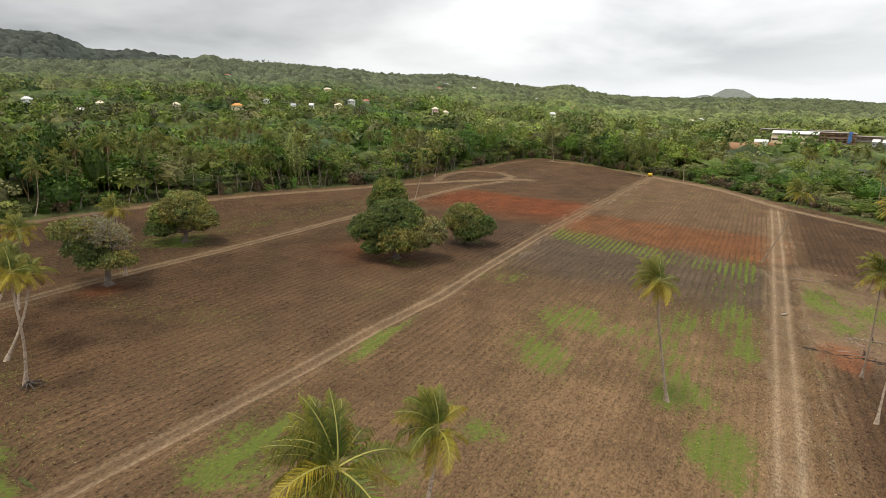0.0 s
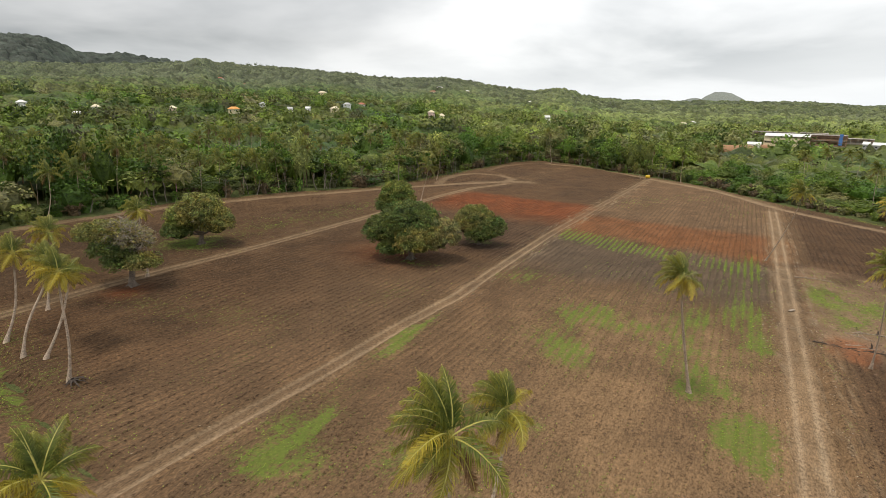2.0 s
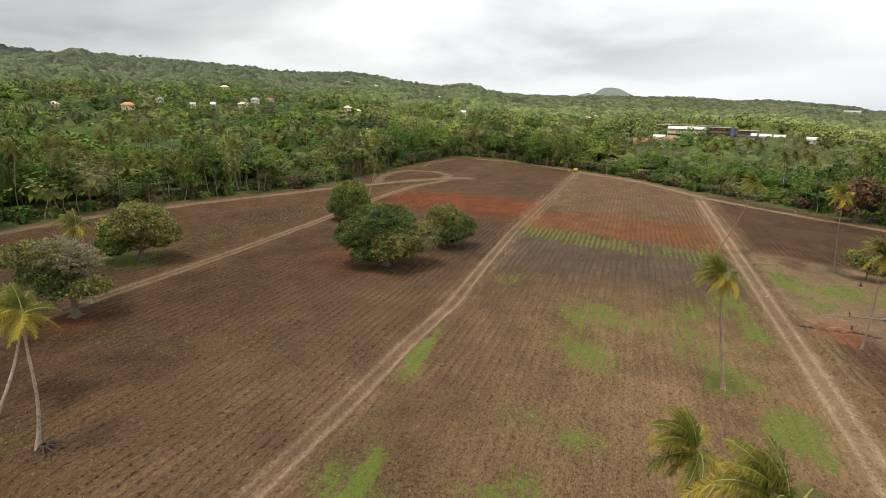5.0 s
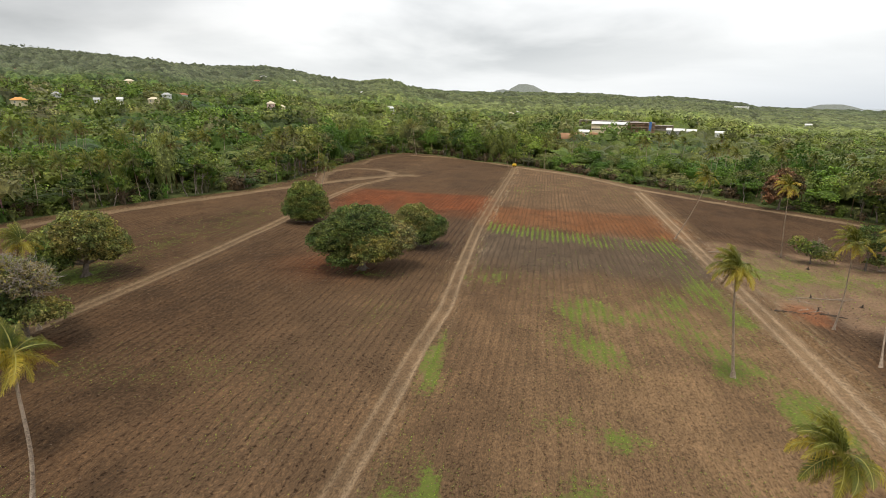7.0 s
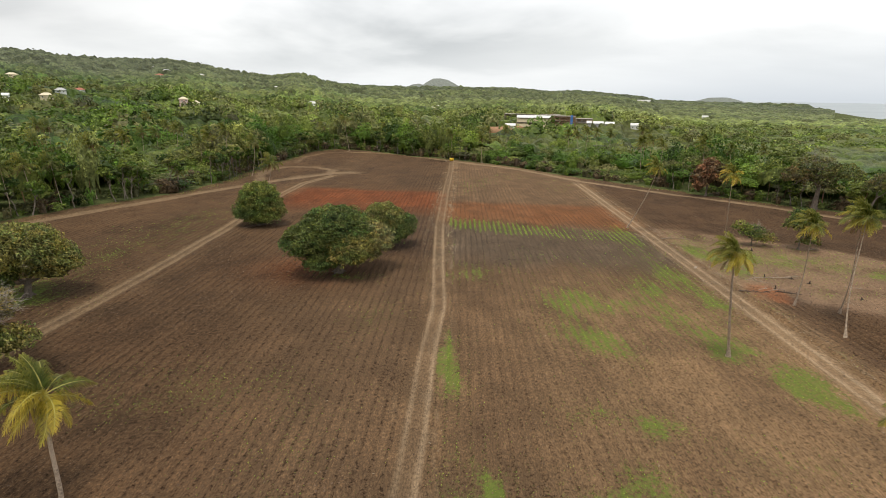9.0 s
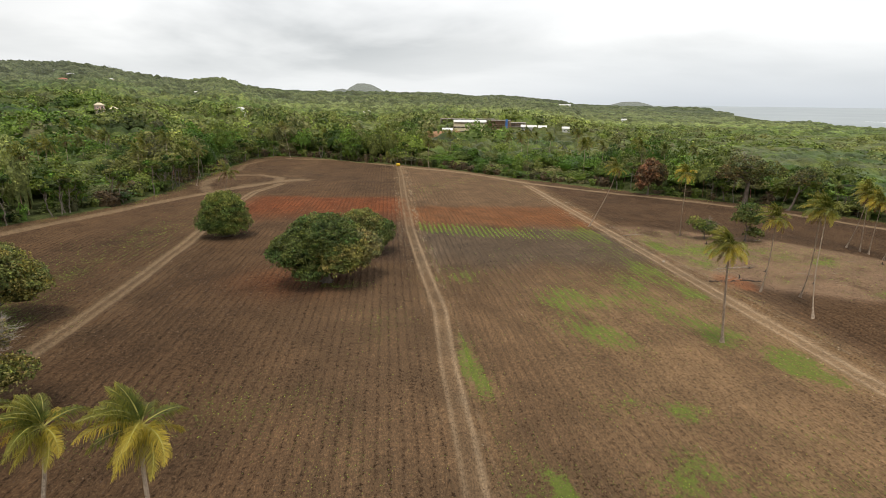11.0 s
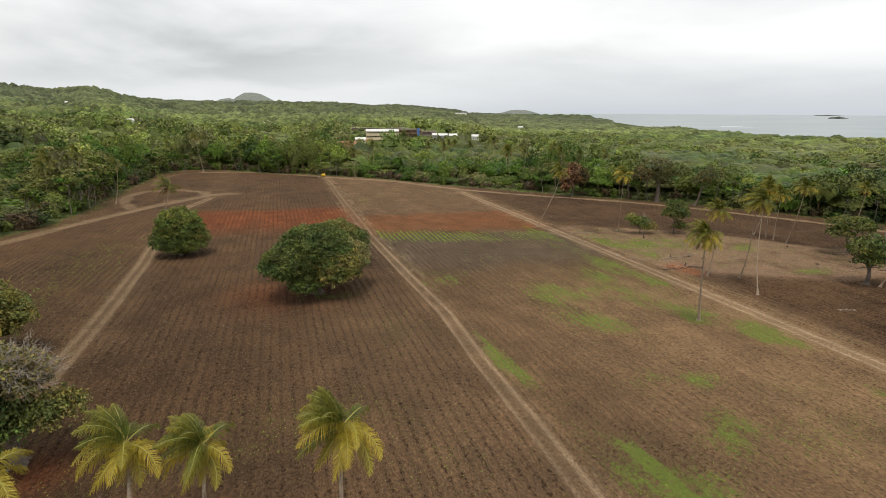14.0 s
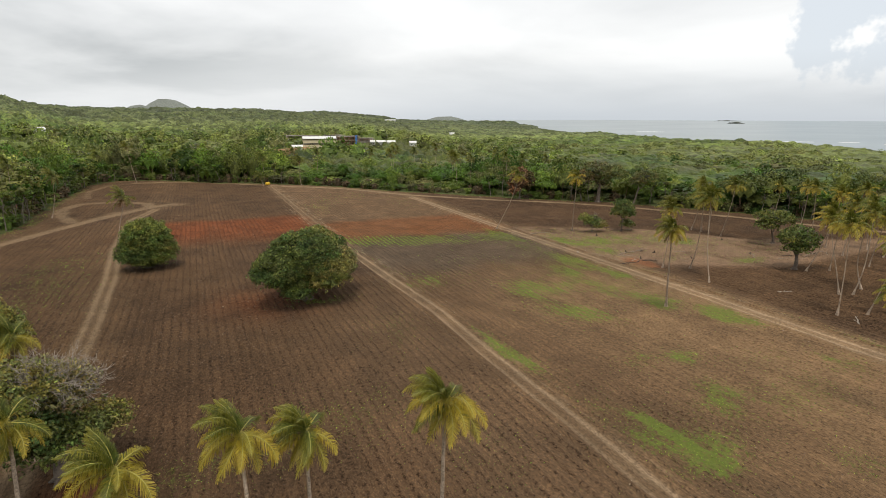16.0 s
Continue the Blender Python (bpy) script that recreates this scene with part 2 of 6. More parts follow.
SOIL = soil_material()
LEAF = foliage_material("tree_leaves")
WOODS = foliage_material("forest_leaves", through=0.14, spread=0.26, speckle=1.6, depth=0.85)
FARWOODS = foliage_material("hillside_leaves", spread=0.14, speckle=0.45, depth=0.85)
WEED = foliage_material("weed_leaves", spread=0.4)
FROND_GREEN = frond_material("green_palm_leaflets", (0.095, 0.132, 0.026), (0.32, 0.295, 0.050))
FROND_YELLOW = frond_material("yellowing_palm_leaflets", (0.33, 0.29, 0.036), (0.52, 0.40, 0.075))
FROND_OLIVE = frond_material("olive_palm_leaflets", (0.135, 0.145, 0.040), (0.25, 0.225, 0.075))
FROND_DEAD = frond_material("dry_palm_leaflets", (0.14, 0.085, 0.04), (0.22, 0.13, 0.06))
RACHIS = grained("palm_leaf_stalk", (0.40, 0.36, 0.09), 4, 0.25, 0.5)
PALM_BARK = bark_material("grey_palm_bark", (0.36, 0.28, 0.21))
BARK = bark_material("grey_brown_bark", (0.15, 0.12, 0.095))
PALE_BARK = bark_material("pale_bark", (0.34, 0.30, 0.25))
EDGE_BARK = bark_material("forest_edge_bark", (0.20, 0.17, 0.135))
TWIG = bark_material("bare_grey_twigs", (0.30, 0.26, 0.22))
COCONUT = grained("coconut_husk", (0.22, 0.17, 0.06), 3, 0.3)
LOG = bark_material("charred_log", (0.07, 0.055, 0.045))
DRYLOG = bark_material("dry_branch", (0.30, 0.24, 0.18))
STONE = grained("pale_stone", (0.34, 0.28, 0.22), 2, 0.3, 0.9, 0.5)
CHAFF = grained("dry_straw", (0.48, 0.40, 0.28), 3, 0.35)


# ---- helpers for geometry ----
def lattice(ix, iy, seed):
    h = (ix.astype(np.int64) * 374761393 + iy.astype(np.int64) * 668265263 + seed * 982451653) & 0xFFFFFFFF
    h = ((h ^ (h >> 13)) * 1274126177) & 0xFFFFFFFF
    return ((h ^ (h >> 16)) & 0xFFFF) / 65535.0


def vnoise(x, y, seed=0):
    """Smooth value noise between 0 and 1."""
    x, y = np.asarray(x, float), np.asarray(y, float)
    ix, iy = np.floor(x), np.floor(y)
    fx, fy = x - ix, y - iy
    fx, fy = fx * fx * (3 - 2 * fx), fy * fy * (3 - 2 * fy)
    a, b = lattice(ix, iy, seed), lattice(ix + 1, iy, seed)
    c, d = lattice(ix, iy + 1, seed), lattice(ix + 1, iy + 1, seed)
    return (a * (1 - fx) + b * fx) * (1 - fy) + (c * (1 - fx) + d * fx) * fy


def fbm(x, y, seed=0, octaves=4):
    v, a, s = 0.0, 0.5, 0.0
    for i in range(octaves):
        v, s = v + a * vnoise(np.asarray(x) * 2**i, np.asarray(y) * 2**i, seed + i * 17), s + a
        a *= 0.5
    return v / s


def smooth(e0, e1, x):
    t = np.clip((np.asarray(x, float) - e0) / (e1 - e0), 0, 1)
    return t * t * (3 - 2 * t)


def mesh_of(name, verts, quads=None, tris=None, attrs=None, smooth_faces=False):
    """A mesh from arrays of vertices, quads and triangles, with colour attributes on its points."""
    me = bpy.data.meshes.new(name)
    verts = np.asarray(verts, np.float32)
    loops, starts, n = [], [], 0
    for f, k in ((quads, 4), (tris, 3)):
        if f is not None and len(f):
            f = np.asarray(f, np.int32)
            loops.append(f.ravel())
            starts.append(n + np.arange(len(f), dtype=np.int32) * k)
            n += len(f) * k
    loops, starts = np.concatenate(loops), np.concatenate(starts)
    me.vertices.add(len(verts))
    me.vertices.foreach_set("co", verts.ravel())
    me.loops.add(len(loops))
    me.loops.foreach_set("vertex_index", loops)
    me.polygons.add(len(starts))
    me.polygons.foreach_set("loop_start", starts)
    me.polygons.foreach_set("use_smooth", np.full(len(starts), smooth_faces))
    for key, val in (attrs or {}).items():
        val = np.asarray(val, np.float32)
        if val.shape[1] < 4:
            val = np.c_[val, np.ones(len(val), np.float32)]
        me.attributes.new(key, "FLOAT_COLOR", "POINT").data.foreach_set("color", val.ravel())
    me.update(calc_edges=True)
    return me


def put(name, mesh, material, parent=None, label=""):
    if not mesh.materials:
        mesh.materials.append(material)
    ob = new(name, mesh)
    if parent:
        ob.parent = parent
    if label:
        ob["label"] = label
    return ob


def part(name, bm, material, parent, label=""):
    me = bpy.data.meshes.new(name)
    bm.to_mesh(me)
    bm.free()
    return put(name, me, material, parent, label)


# ---- the lie of the land ----
AXIS = radians(30.6)  # the way the furrows and tracks run, from +y to +x
SU, CU = math.sin(AXIS), math.cos(AXIS)


def to_uv(x, y):
    return CU * x - SU * y, SU * x + CU * y


def to_xy(u, v):
    return CU * u + SU * v, -SU * u + CU * v


EDGE = np.array([(-150, -60), (-125, 30), (-102, 80), (-89, 112), (-81, 128), (-70, 144), (-57, 156), (-43, 168), (-24, 181), (-8, 203),
                 (8, 234), (22, 255), (40, 284), (58, 297), (72, 288), (86, 258), (97, 240), (105, 225), (110, 205), (114, 180), (116, 168),
                 (126, 136), (132, 112), (141, 88), (142, 65), (141, 20), (135, -60), (100, -120), (-80, -120)], float)


def inside(x, y, poly=EDGE):
    x, y = np.asarray(x, float), np.asarray(y, float)
    ok = np.zeros(np.broadcast(x, y).shape, bool)
    for (x0, y0), (x1, y1) in zip(poly, np.roll(poly, -1, 0)):
        if y0 != y1:
            ok ^= ((y0 > y) != (y1 > y)) & (x < (x1 - x0) * (y - y0) / (y1 - y0) + x0)
    return ok


def to_line(x, y, line, closed=False):
    """The distance to a line of points."""
    line = np.asarray(line, float)
    ends = np.roll(line, -1, 0) if closed else line[1:]
    best = np.full(np.shape(x), 1e9)
    for (x0, y0), (x1, y1) in zip(line, ends):
        dx, dy = x1 - x0, y1 - y0
        t = np.clip(((x - x0) * dx + (y - y0) * dy) / (dx * dx + dy * dy), 0, 1)
        best = np.minimum(best, np.hypot(x - x0 - t * dx, y - y0 - t * dy))
    return best


# the hills round the plain: bearing, height of the crest as an angle, distance of the crest
HILLS = np.array([(-180, 0.3, 1500), (-70, 2.5, 1500), (-37.4, 2.51, 1500), (-33.6, 2.54, 1500), (-29.5, 2.75, 1500), (-24.9, 3.05, 1500), (-23, 3.19, 1480), (-21.8, 3.54, 1450), (-21, 3.63, 1450), (-20, 3.31, 1480),
                  (-18, 3.44, 1750), (-15.9, 3.41, 1750), (-14.8, 3.13, 1600), (-11.6, 2.91, 1500), (-9.3, 2.75, 1500), (-7.1, 2.69, 1500), (-5.9, 2.33, 1520), (-1.9, 2.24, 1520), (2.2, 2.42, 1500), (5.1, 2.12, 1500),
                  (8, 1.65, 1550), (11.5, 1.30, 1600), (13.7, 1.54, 1500), (15.4, 1.28, 1500), (16.5, 0.85, 1700), (19.2, 0.61, 1900), (22.4, 0.44, 2000), (28, 0.5, 2100), (34.7, 0.57, 2100),
                  (37, 0.42, 2100), (39.2, 0.21, 2100), (41.5, 0.26, 2100), (45, 0.14, 2200), (48.7, -0.15, 2300), (49.5, -0.42, 2400), (54, -0.48, 2600), (60, -0.6, 3000), (72, -0.7, 3000), (180, 0.3, 1500)])
# the mountain behind them: bearing and height of its crest as an angle
MOUNT = np.array([(-70, 4.6), (-37.3, 4.92), (-35.5, 4.98), (-33.6, 4.87), (-32.5, 4.29), (-31.2, 3.78), (-29.7, 3.73), (-28.4, 3.99), (-27.1, 3.73), (-25.3, 3.62), (-23.9, 3.39), (-20, 2.6), (-14, 0.5)])
COAST = np.array([(440, -900), (460, -300), (590, -18), (642, 8), (695, 58), (725, 119), (742, 187), (806, 250), (918, 316), (990, 389), (1165, 502), (1480, 707), (2110, 1113), (2800, 1534), (4500, 2480)], float)


def shore(x, y):
    """Metres inland from the coast (less than 0: at sea)."""
    return (np.interp(y, COAST[:, 1], COAST[:, 0]) - x) * 0.75


# the houses' places
HOMES = [(-161.8, 445.7), (-155.3, 500.7), (-134.1, 669.1), (-89.5, 496.4), (-85.2, 539.8), (-75.1, 571.6), (-3.0, 472.5), (6.0, 478.0), (107.0, 519.0), (-312.5, 422.8), (-253.8, 416.7),
         (-244.0, 377.9), (-201.8, 426.7), (-121.1, 462.7), (-109.1, 476.0), (-99.1, 1107.8), (1070.9, 992.2), (640.0, 500.0), (285.0, 300.0)]
RNG = np.random.default_rng(5)
for _ in range(26):
    bearing, away = math.radians(RNG.uniform(-34, 36)), RNG.uniform(700, 1900)
    HOMES.append((-25 + away * math.sin(bearing), 15 + away * math.cos(bearing)))


def land(x, y):
    x, y = np.asarray(x, float), np.asarray(y, float)
    plain = 1.14 - 0.0218 * np.clip(x, -130, 150) - 0.0023 * np.clip(y, -150, 300)
    dx, dy = x + 25, y - 15
    d, az = np.hypot(dx, dy), np.degrees(np.arctan2(dx, dy))
    up, far = np.interp(az, HILLS[:, 0], HILLS[:, 1]), np.interp(az, HILLS[:, 0], HILLS[:, 2])
    crest = 28.6 + far * np.tan(np.radians(up))
    s = np.clip((d - 250) / (far - 250), 0, 1)
    rolling = (fbm(x / 420, y / 420, 5) - 0.5) * 120 * s * (1 - 0.93 * s) * smooth(50, 20, az) + (fbm(x / 90, y / 90, 8) - 0.5) * 5 * smooth(260, 600, d)
    z = plain + (crest - plain) * s**1.22 + rolling - np.clip(d - far, 0, 1e5) * 0.10
    # spurs and hollows on the slopes
    west = smooth(20, 4, az) * smooth(500, 900, d) * smooth(1500, 1150, d)
    z = z + west * 34 * (fbm(az / 5.5, d / 420, 91) - 0.5)
    # the mountain stands behind a valley
    peak = 28.6 + 3300 * np.tan(np.radians(np.interp(az, MOUNT[:, 0], MOUNT[:, 1])))
    z = np.where(az < -13, np.maximum(z, peak - 0.30 * np.abs(d - 3300) + (fbm(az / 2.5, d / 500, 92) - 0.5) * 60 * smooth(3280, 3000, d)), z)
    z = z + 9.5 * np.exp(-(((x - 275) / 85) ** 2 + ((y - 352) / 60) ** 2))
    # knolls under the houses
    for hx, hy in HOMES:
        near = np.hypot(x - hx, y - hy) < 70
        if np.any(near):
            z = z + np.where(near, 2.4 * np.exp(-(((x - hx) ** 2 + (y - hy) ** 2) / 420)), 0)
    # a cone of a hill far off
    z = np.maximum(z, np.maximum(156 * np.exp(-(((x - 2105) / 155) ** 2 + ((y - 3975) / 350) ** 2)) + 14 * np.exp(-(((x - 2060) / 40) ** 2)), 116 * np.exp(-(((x - 1925) / 120) ** 2 + ((y - 4020) / 350) ** 2))) - 6)
    z = np.maximum(z, np.where((x > 3000) & (y > 1900) & (x < 4600), 52 * np.exp(-(((x - 3474) / 85) ** 2 + ((y - 2459) / 160) ** 2)) - 10, -99))
    return np.where(shore(x, y) < 90, z * smooth(-30, 90, shore(x, y)) - 13 * smooth(60, -40, shore(x, y)), z)


def ground_z(x, y):
    return float(land(np.array([x]), np.array([y]))[0])


# roads and tracks on the farm, in metres along and across the furrows
TRACK_V, TRACK_U = (-20, 18, 35, 50, 65, 85, 99, 115, 133, 160, 190, 215, 240, 260), (-39.0, -38.2, -37.7, -37.6, -36.9, -37.8, -38.3, -38.8, -38.8, -38.8, -38.6, -38.3, -38.5, -38.5)
LANE_V, LANE_U = (-20, 28, 37, 50, 64, 80, 104, 128, 150, 168, 190), (-80, -81.6, -82.4, -82.6, -82.3, -82.4, -83.2, -85.0, -85.4, -85.4, -80)
ROAD_V, ROAD_U = (-20, 35, 60, 100, 140, 170, 200), (6.0, 6.7, 7.0, 7.3, 7.6, 7.8, 7.8)
PERIM = [(-112, 60), (-93, 100), (-82, 120), (-70, 136), (-57, 148), (-40, 163), (-24, 175), (-8, 187), (10, 199), (28, 208), (36, 210)]
LOOP = [(12, 200), (16, 222), (24, 245), (33, 266), (48, 281), (60, 284), (72, 278), (83, 265), (89, 247), (95, 232), (103, 212), (107, 198), (108, 178),
        (108, 164), (113, 145), (119, 128), (127, 106), (131, 80), (131, 55), (129, 25), (128, -40)]
BARE = [(14, 203), (28, 208), (38, 207)]
RING = [(0, 196), (3, 211), (8, 224), (17, 232), (27, 228), (31, 217), (27, 207)]


def rut(offset, half=0.75, width=0.30):
    return np.exp(-(((np.abs(offset) - half) / width) ** 2))


# patches of weeds: across, along, half widths, thickness
PATCHES = [(-32.5, 80, 4.0, 4.6, 1.15), (-15.9, 70, 4.5, 3.4, 0.6), (-9.5, 67.5, 5, 5.5, 0.6), (1.6, 80.4, 2.4, 7, 1.15), (3.0, 69.6, 2.2, 4, 0.95), (-18.3, 57.4, 4, 2.8, 0.85), (-15.4, 54.5, 3.2, 2.8, 0.8),
           (-3.3, 58.1, 2.4, 2.6, 0.8), (-3.5, 54.2, 1.6, 3.0, 0.85), (-0.9, 55.5, 1.8, 1.4, 0.8), (-3.7, 53.2, 0.9, 0.9, 2.0), (-35.4, 51.3, 1.5, 5.5, 1.0), (-35.0, 44.7, 1.9, 4.0, 0.8), (2.6, 47.5, 2.4, 4.2, 1.3),
           (1.0, 44.8, 2.2, 3.2, 1.2), (-20.4, 40.4, 1.6, 1.7, 0.85), (-17.7, 38.7, 1.4, 2.2, 0.9), (-15.4, 38.6, 2.0, 1.7, 0.8), (-23.9, 39.3, 3.0, 3.2, 0.52), (-20.0, 31.5, 2.2, 1.8, 0.8), (-8.0, 34.9, 3.4, 2.2, 0.95),
           (-0.4, 30.0, 3.4, 3.0, 0.85), (-22.5, 29.5, 3.2, 2.4, 0.75), (-32.1, 29.1, 2.2, 2.2, 0.85), (-31.6, 22.4, 2.2, 2.2, 0.85), (-20.0, 17.4, 2.4, 1.8, 0.95), (-3.9, 76.5, 3.4, 6, 0.75), (-19.5, 67.5, 3.8, 4.6, 0.6), (-4.7, 61.8, 3.6, 4.4, 0.6),
           (1.8, 113, 1.6, 8, 1.1), (-32, 171, 4, 8, 0.6), (-14, 205, 6, 9, 0.45), (-26, 186, 6, 10, 0.4), (0, 180, 5, 14, 0.4)]
SPARSE = [(-33, 30, 4, 7, 0.5), (-26, 24, 8, 4, 0.5), (-12, 27, 8, 4, 0.45), (0, 98, 4, 7, 0.5), (-45, 60, 4, 7, 0.42), (-58, 42, 9, 5, 0.4), (-48, 34, 4, 8, 0.4),
          (-96, 72, 6, 22, 0.62), (-92, 108, 5, 14, 0.5), (-53, 76.5, 4.5, 1.6, 1.3), (-48, 98, 3, 1.5, 0.9), (-92, 62, 5, 4, 0.8), (-70, 38, 6, 3, 0.5),
          (18, 97, 7, 5, 0.75), (28, 95, 7, 5, 0.55), (40, 87, 5, 3, 0.75), (36, 68.5, 6, 1.8, 1.1), (12.5, 101, 2.2, 6, 0.8), (14.5, 88, 3, 4, 0.7), (22, 75, 2.5, 1.2, 0.8)]


def weeds(u, v):
    """How thickly weeds stand, 0 to 1."""
    w = 0.0
    for pu, pv, ru, rv, s in PATCHES + SPARSE:
        w = w + s * np.exp(-(((u - pu) / (1.12 * ru)) ** 2 + ((v - pv) / (1.12 * rv)) ** 2))
    # seedlings in a band across the rows
    slant = 117 - 0.22 * (u + 36)
    w = w + np.exp(-(((v - slant) / 6.0) ** 4)) * smooth(-37.5, -36.2, u) * smooth(5, 2, u) * (0.85 + 0.75 * smooth(-8, -15, u))
    w = w + 0.30 * np.exp(-(((u + 36.6) / 1.6) ** 2)) * smooth(40, 50, v) * smooth(120, 90, v)
    w = w + 0.24 * smooth(-34, -20, u) * smooth(5, 2, u) * smooth(40, 58, v) * smooth(106, 88, v)
    # the uncleared ground beyond the road
    lo, hi = clearing(u)
    w = w + 0.30 * smooth(lo + 5, lo + 12, v) * smooth(hi + 1, hi - 5, v) * smooth(9.5, 12, u) * smooth(80, 50, u)
    w = w + 0.6 * np.exp(-(((u - 10.2) / 0.8) ** 2)) * smooth(95, 70, v) * smooth(0.35, 0.6, fbm(u / 3, v / 6, 41))
    side = v + 0.17 * (u + 49) - 16.0
    w = w + 1.5 * smooth(-0.3, -0.9, side) * smooth(-2.6, -1.8, side) * smooth(-40, -41.5, u) + 0.5 * smooth(5, 1, np.abs(side - 2)) * smooth(-38, -44, u)
    w = w + 0.5 * smooth(-3.6, -4.4, side) * smooth(-40, -43, u)
    x, y = to_xy(u, v)
    w = w + 0.62 * smooth(5, 1, to_line(x, y, EDGE, True))
    ragged = 0.5 * smooth(0.32, 0.68, fbm(u / 1.2, v / 2.4, 71)) + 0.5 * smooth(0.3, 0.7, fbm(u / 4.2, v / 6.0, 72))
    cover = np.clip(0.86 * w * (1.32 - 1.0 * ragged), 0, 1)
    rows = smooth(-0.5, 0.7, np.cos(2 * np.pi * u / 1.1))
    inrows = smooth(40, 62, v) * smooth(-39, -36, u) * smooth(5, 2, u)
    return np.clip(cover * (1 - inrows * (0.25 + 0.35 * smooth(90, 105, v)) * (1 - rows)), 0, 1)


def clearing(u):
    """The uncleared strip right of the road: where it begins and ends along the furrows."""
    return np.interp(u, (8, 14, 20, 38, 60, 100), (73, 72, 69, 61, 62, 66)), np.interp(u, (8, 13, 28, 42, 50, 56, 80, 110), (121, 119.5, 112.5, 105, 94, 85, 74, 68))


def farm(u, v):
    """Height over the plain and colour of the soil of the farm."""
    x, y = to_xy(u, v)
    du, dl, dr = u - np.interp(v, TRACK_V, TRACK_U), u - np.interp(v, LANE_V, LANE_U), u - np.interp(v, ROAD_V, ROAD_U)
    perim = np.minimum(to_line(x, y, PERIM), to_line(x, y, LOOP[5:]))
    faint = np.maximum(smooth(1.6, 0.6, to_line(x, y, LOOP[2:6])) * 0.45, smooth(2.6, 1.0, to_line(x, y, RING) + 1.5 * (fbm(x / 4, y / 4, 35) - 0.5)) * 0.8)
    lo, hi = clearing(u)
    clear = smooth(lo - 1, lo + 3, v) * smooth(hi + 2, hi - 2, v) * smooth(8.5, 10.5, u)
    verge = smooth(8, 3, to_line(x, y, EDGE, True))
    road1 = smooth(1.35, 0.85, np.abs(du + 0.3 * (fbm(u / 3, v / 4, 2) - 0.5)))
    road2 = smooth(1.75, 1.1, np.abs(dl + 0.5 * (fbm(u / 3, v / 4, 2) - 0.5))) * smooth(192, 186, v)
    road3 = smooth(1.9, 1.2, np.abs(dr + 0.4 * (fbm(u / 3, v / 4, 2) - 0.5))) * smooth(196, 188, v)
    road4 = smooth(2.3, 0.9, perim + 1.2 * (fbm(x / 5, y / 5, 3) - 0.5))
    road4 = np.maximum.reduce([road4, faint, 0.7 * smooth(3.5, 1, to_line(x, y, BARE)) * smooth(0.3, 0.6, fbm(x / 4, y / 4, 33))])
    corner = v + 0.17 * (u + 49) - 16.0
    road5 = smooth(2.6, 1.0, np.abs(corner + 7.0 + 1.0 * (fbm(u / 4, v / 4, 34) - 0.5))) * smooth(-39, -42, u)
    road = np.clip(np.maximum.reduce([road1, road2, road3, road4, road5]), 0, 1)
    tilled = (1 - road) * (1 - clear) * (1 - 0.8 * verge)
    rows = np.cos(2 * np.pi * (u + 0.12 * np.sin(v / 7.0) + 0.25 * (fbm(u / 8, v / 25, 4) - 0.5)) / 1.1)
    wheel = np.cos(2 * np.pi * u / 6.6) ** 8
    depth = 0.012 + 0.045 * smooth(0.3, 0.7, fbm(u / 9, v / 18, 6)) + 0.16 * smooth(12, 16, u) * smooth(70, 60, v)
    lump = (fbm(u / 0.3, v / 0.9, 11, 2) - 0.5) * 0.20 + (fbm(u / 3, v / 3, 12) - 0.5) * 0.18 + (fbm(u / 14, v / 18, 13) - 0.5) * 0.5
    h = tilled * (depth * rows) + lump * (1 - 0.7 * road)
    h = h - 0.10 * road - 0.09 * (rut(du) * road1 + rut(dl) * road2 + rut(dr) * road3)
    h = h - 0.35 * np.exp(-(((u - 9.3) / 0.35) ** 2)) * smooth(122, 112, v) * smooth(20, 30, v) * (0.4 + fbm(u, v / 8, 14))
    # the ditch and its bank at the lower corner
    ditch = v + 0.17 * (u + 49) - 16.0
    h = h - 0.95 * np.exp(-((ditch / 0.8) ** 2)) * smooth(-39.5, -41, u) + 0.2 * np.exp(-(((ditch + 2.2) / 1.2) ** 2)) * smooth(-39.5, -41, u)
    # colour: browns that differ from field to field, a red band, pale dry stretches
    n1, n2, n3 = fbm(u / 16, v / 26, 21), fbm(u / 5, v / 12, 22), fbm(u / 1.4, v / 6, 23)
    col = np.empty((*np.shape(u), 3))
    left = smooth(-37, -40, u)
    right = smooth(8, 12, u)
    pale = smooth(100, 58, v + 20 * (n1 - 0.5) + 24 * (n2 - 0.5)) * (1 - left) * (1 - right) * (0.42 + 0.58 * smooth(-36, -12, u))
    dark = np.array((0.100, 0.064, 0.041))
    brown = np.array((0.142, 0.088, 0.053))
    tan = np.array((0.240, 0.157, 0.092))
    red = np.array((0.200, 0.068, 0.030))
    grey = np.array((0.110, 0.086, 0.066))
    col[:] = dark
    col += (brown - dark) * (0.15 + smooth(0.35, 0.65, n1) * 0.55)[..., None]
    col += (tan - col) * (pale * (0.6 + 0.3 * smooth(0.3, 0.6, n2)))[..., None]
    band = smooth(80, 92, v + 10 * (n1 - 0.5) + 10 * (n2 - 0.5)) * smooth(122, 112, v + 6 * (n2 - 0.5)) * (1 - left) * (1 - right)
    col += (grey - col) * (0.75 * band)[..., None]
    upper = smooth(140, 150, v) * (1 - left) * (1 - right)
    col += (np.array((0.185, 0.122, 0.074)) - col) * (0.6 * upper)[..., None]
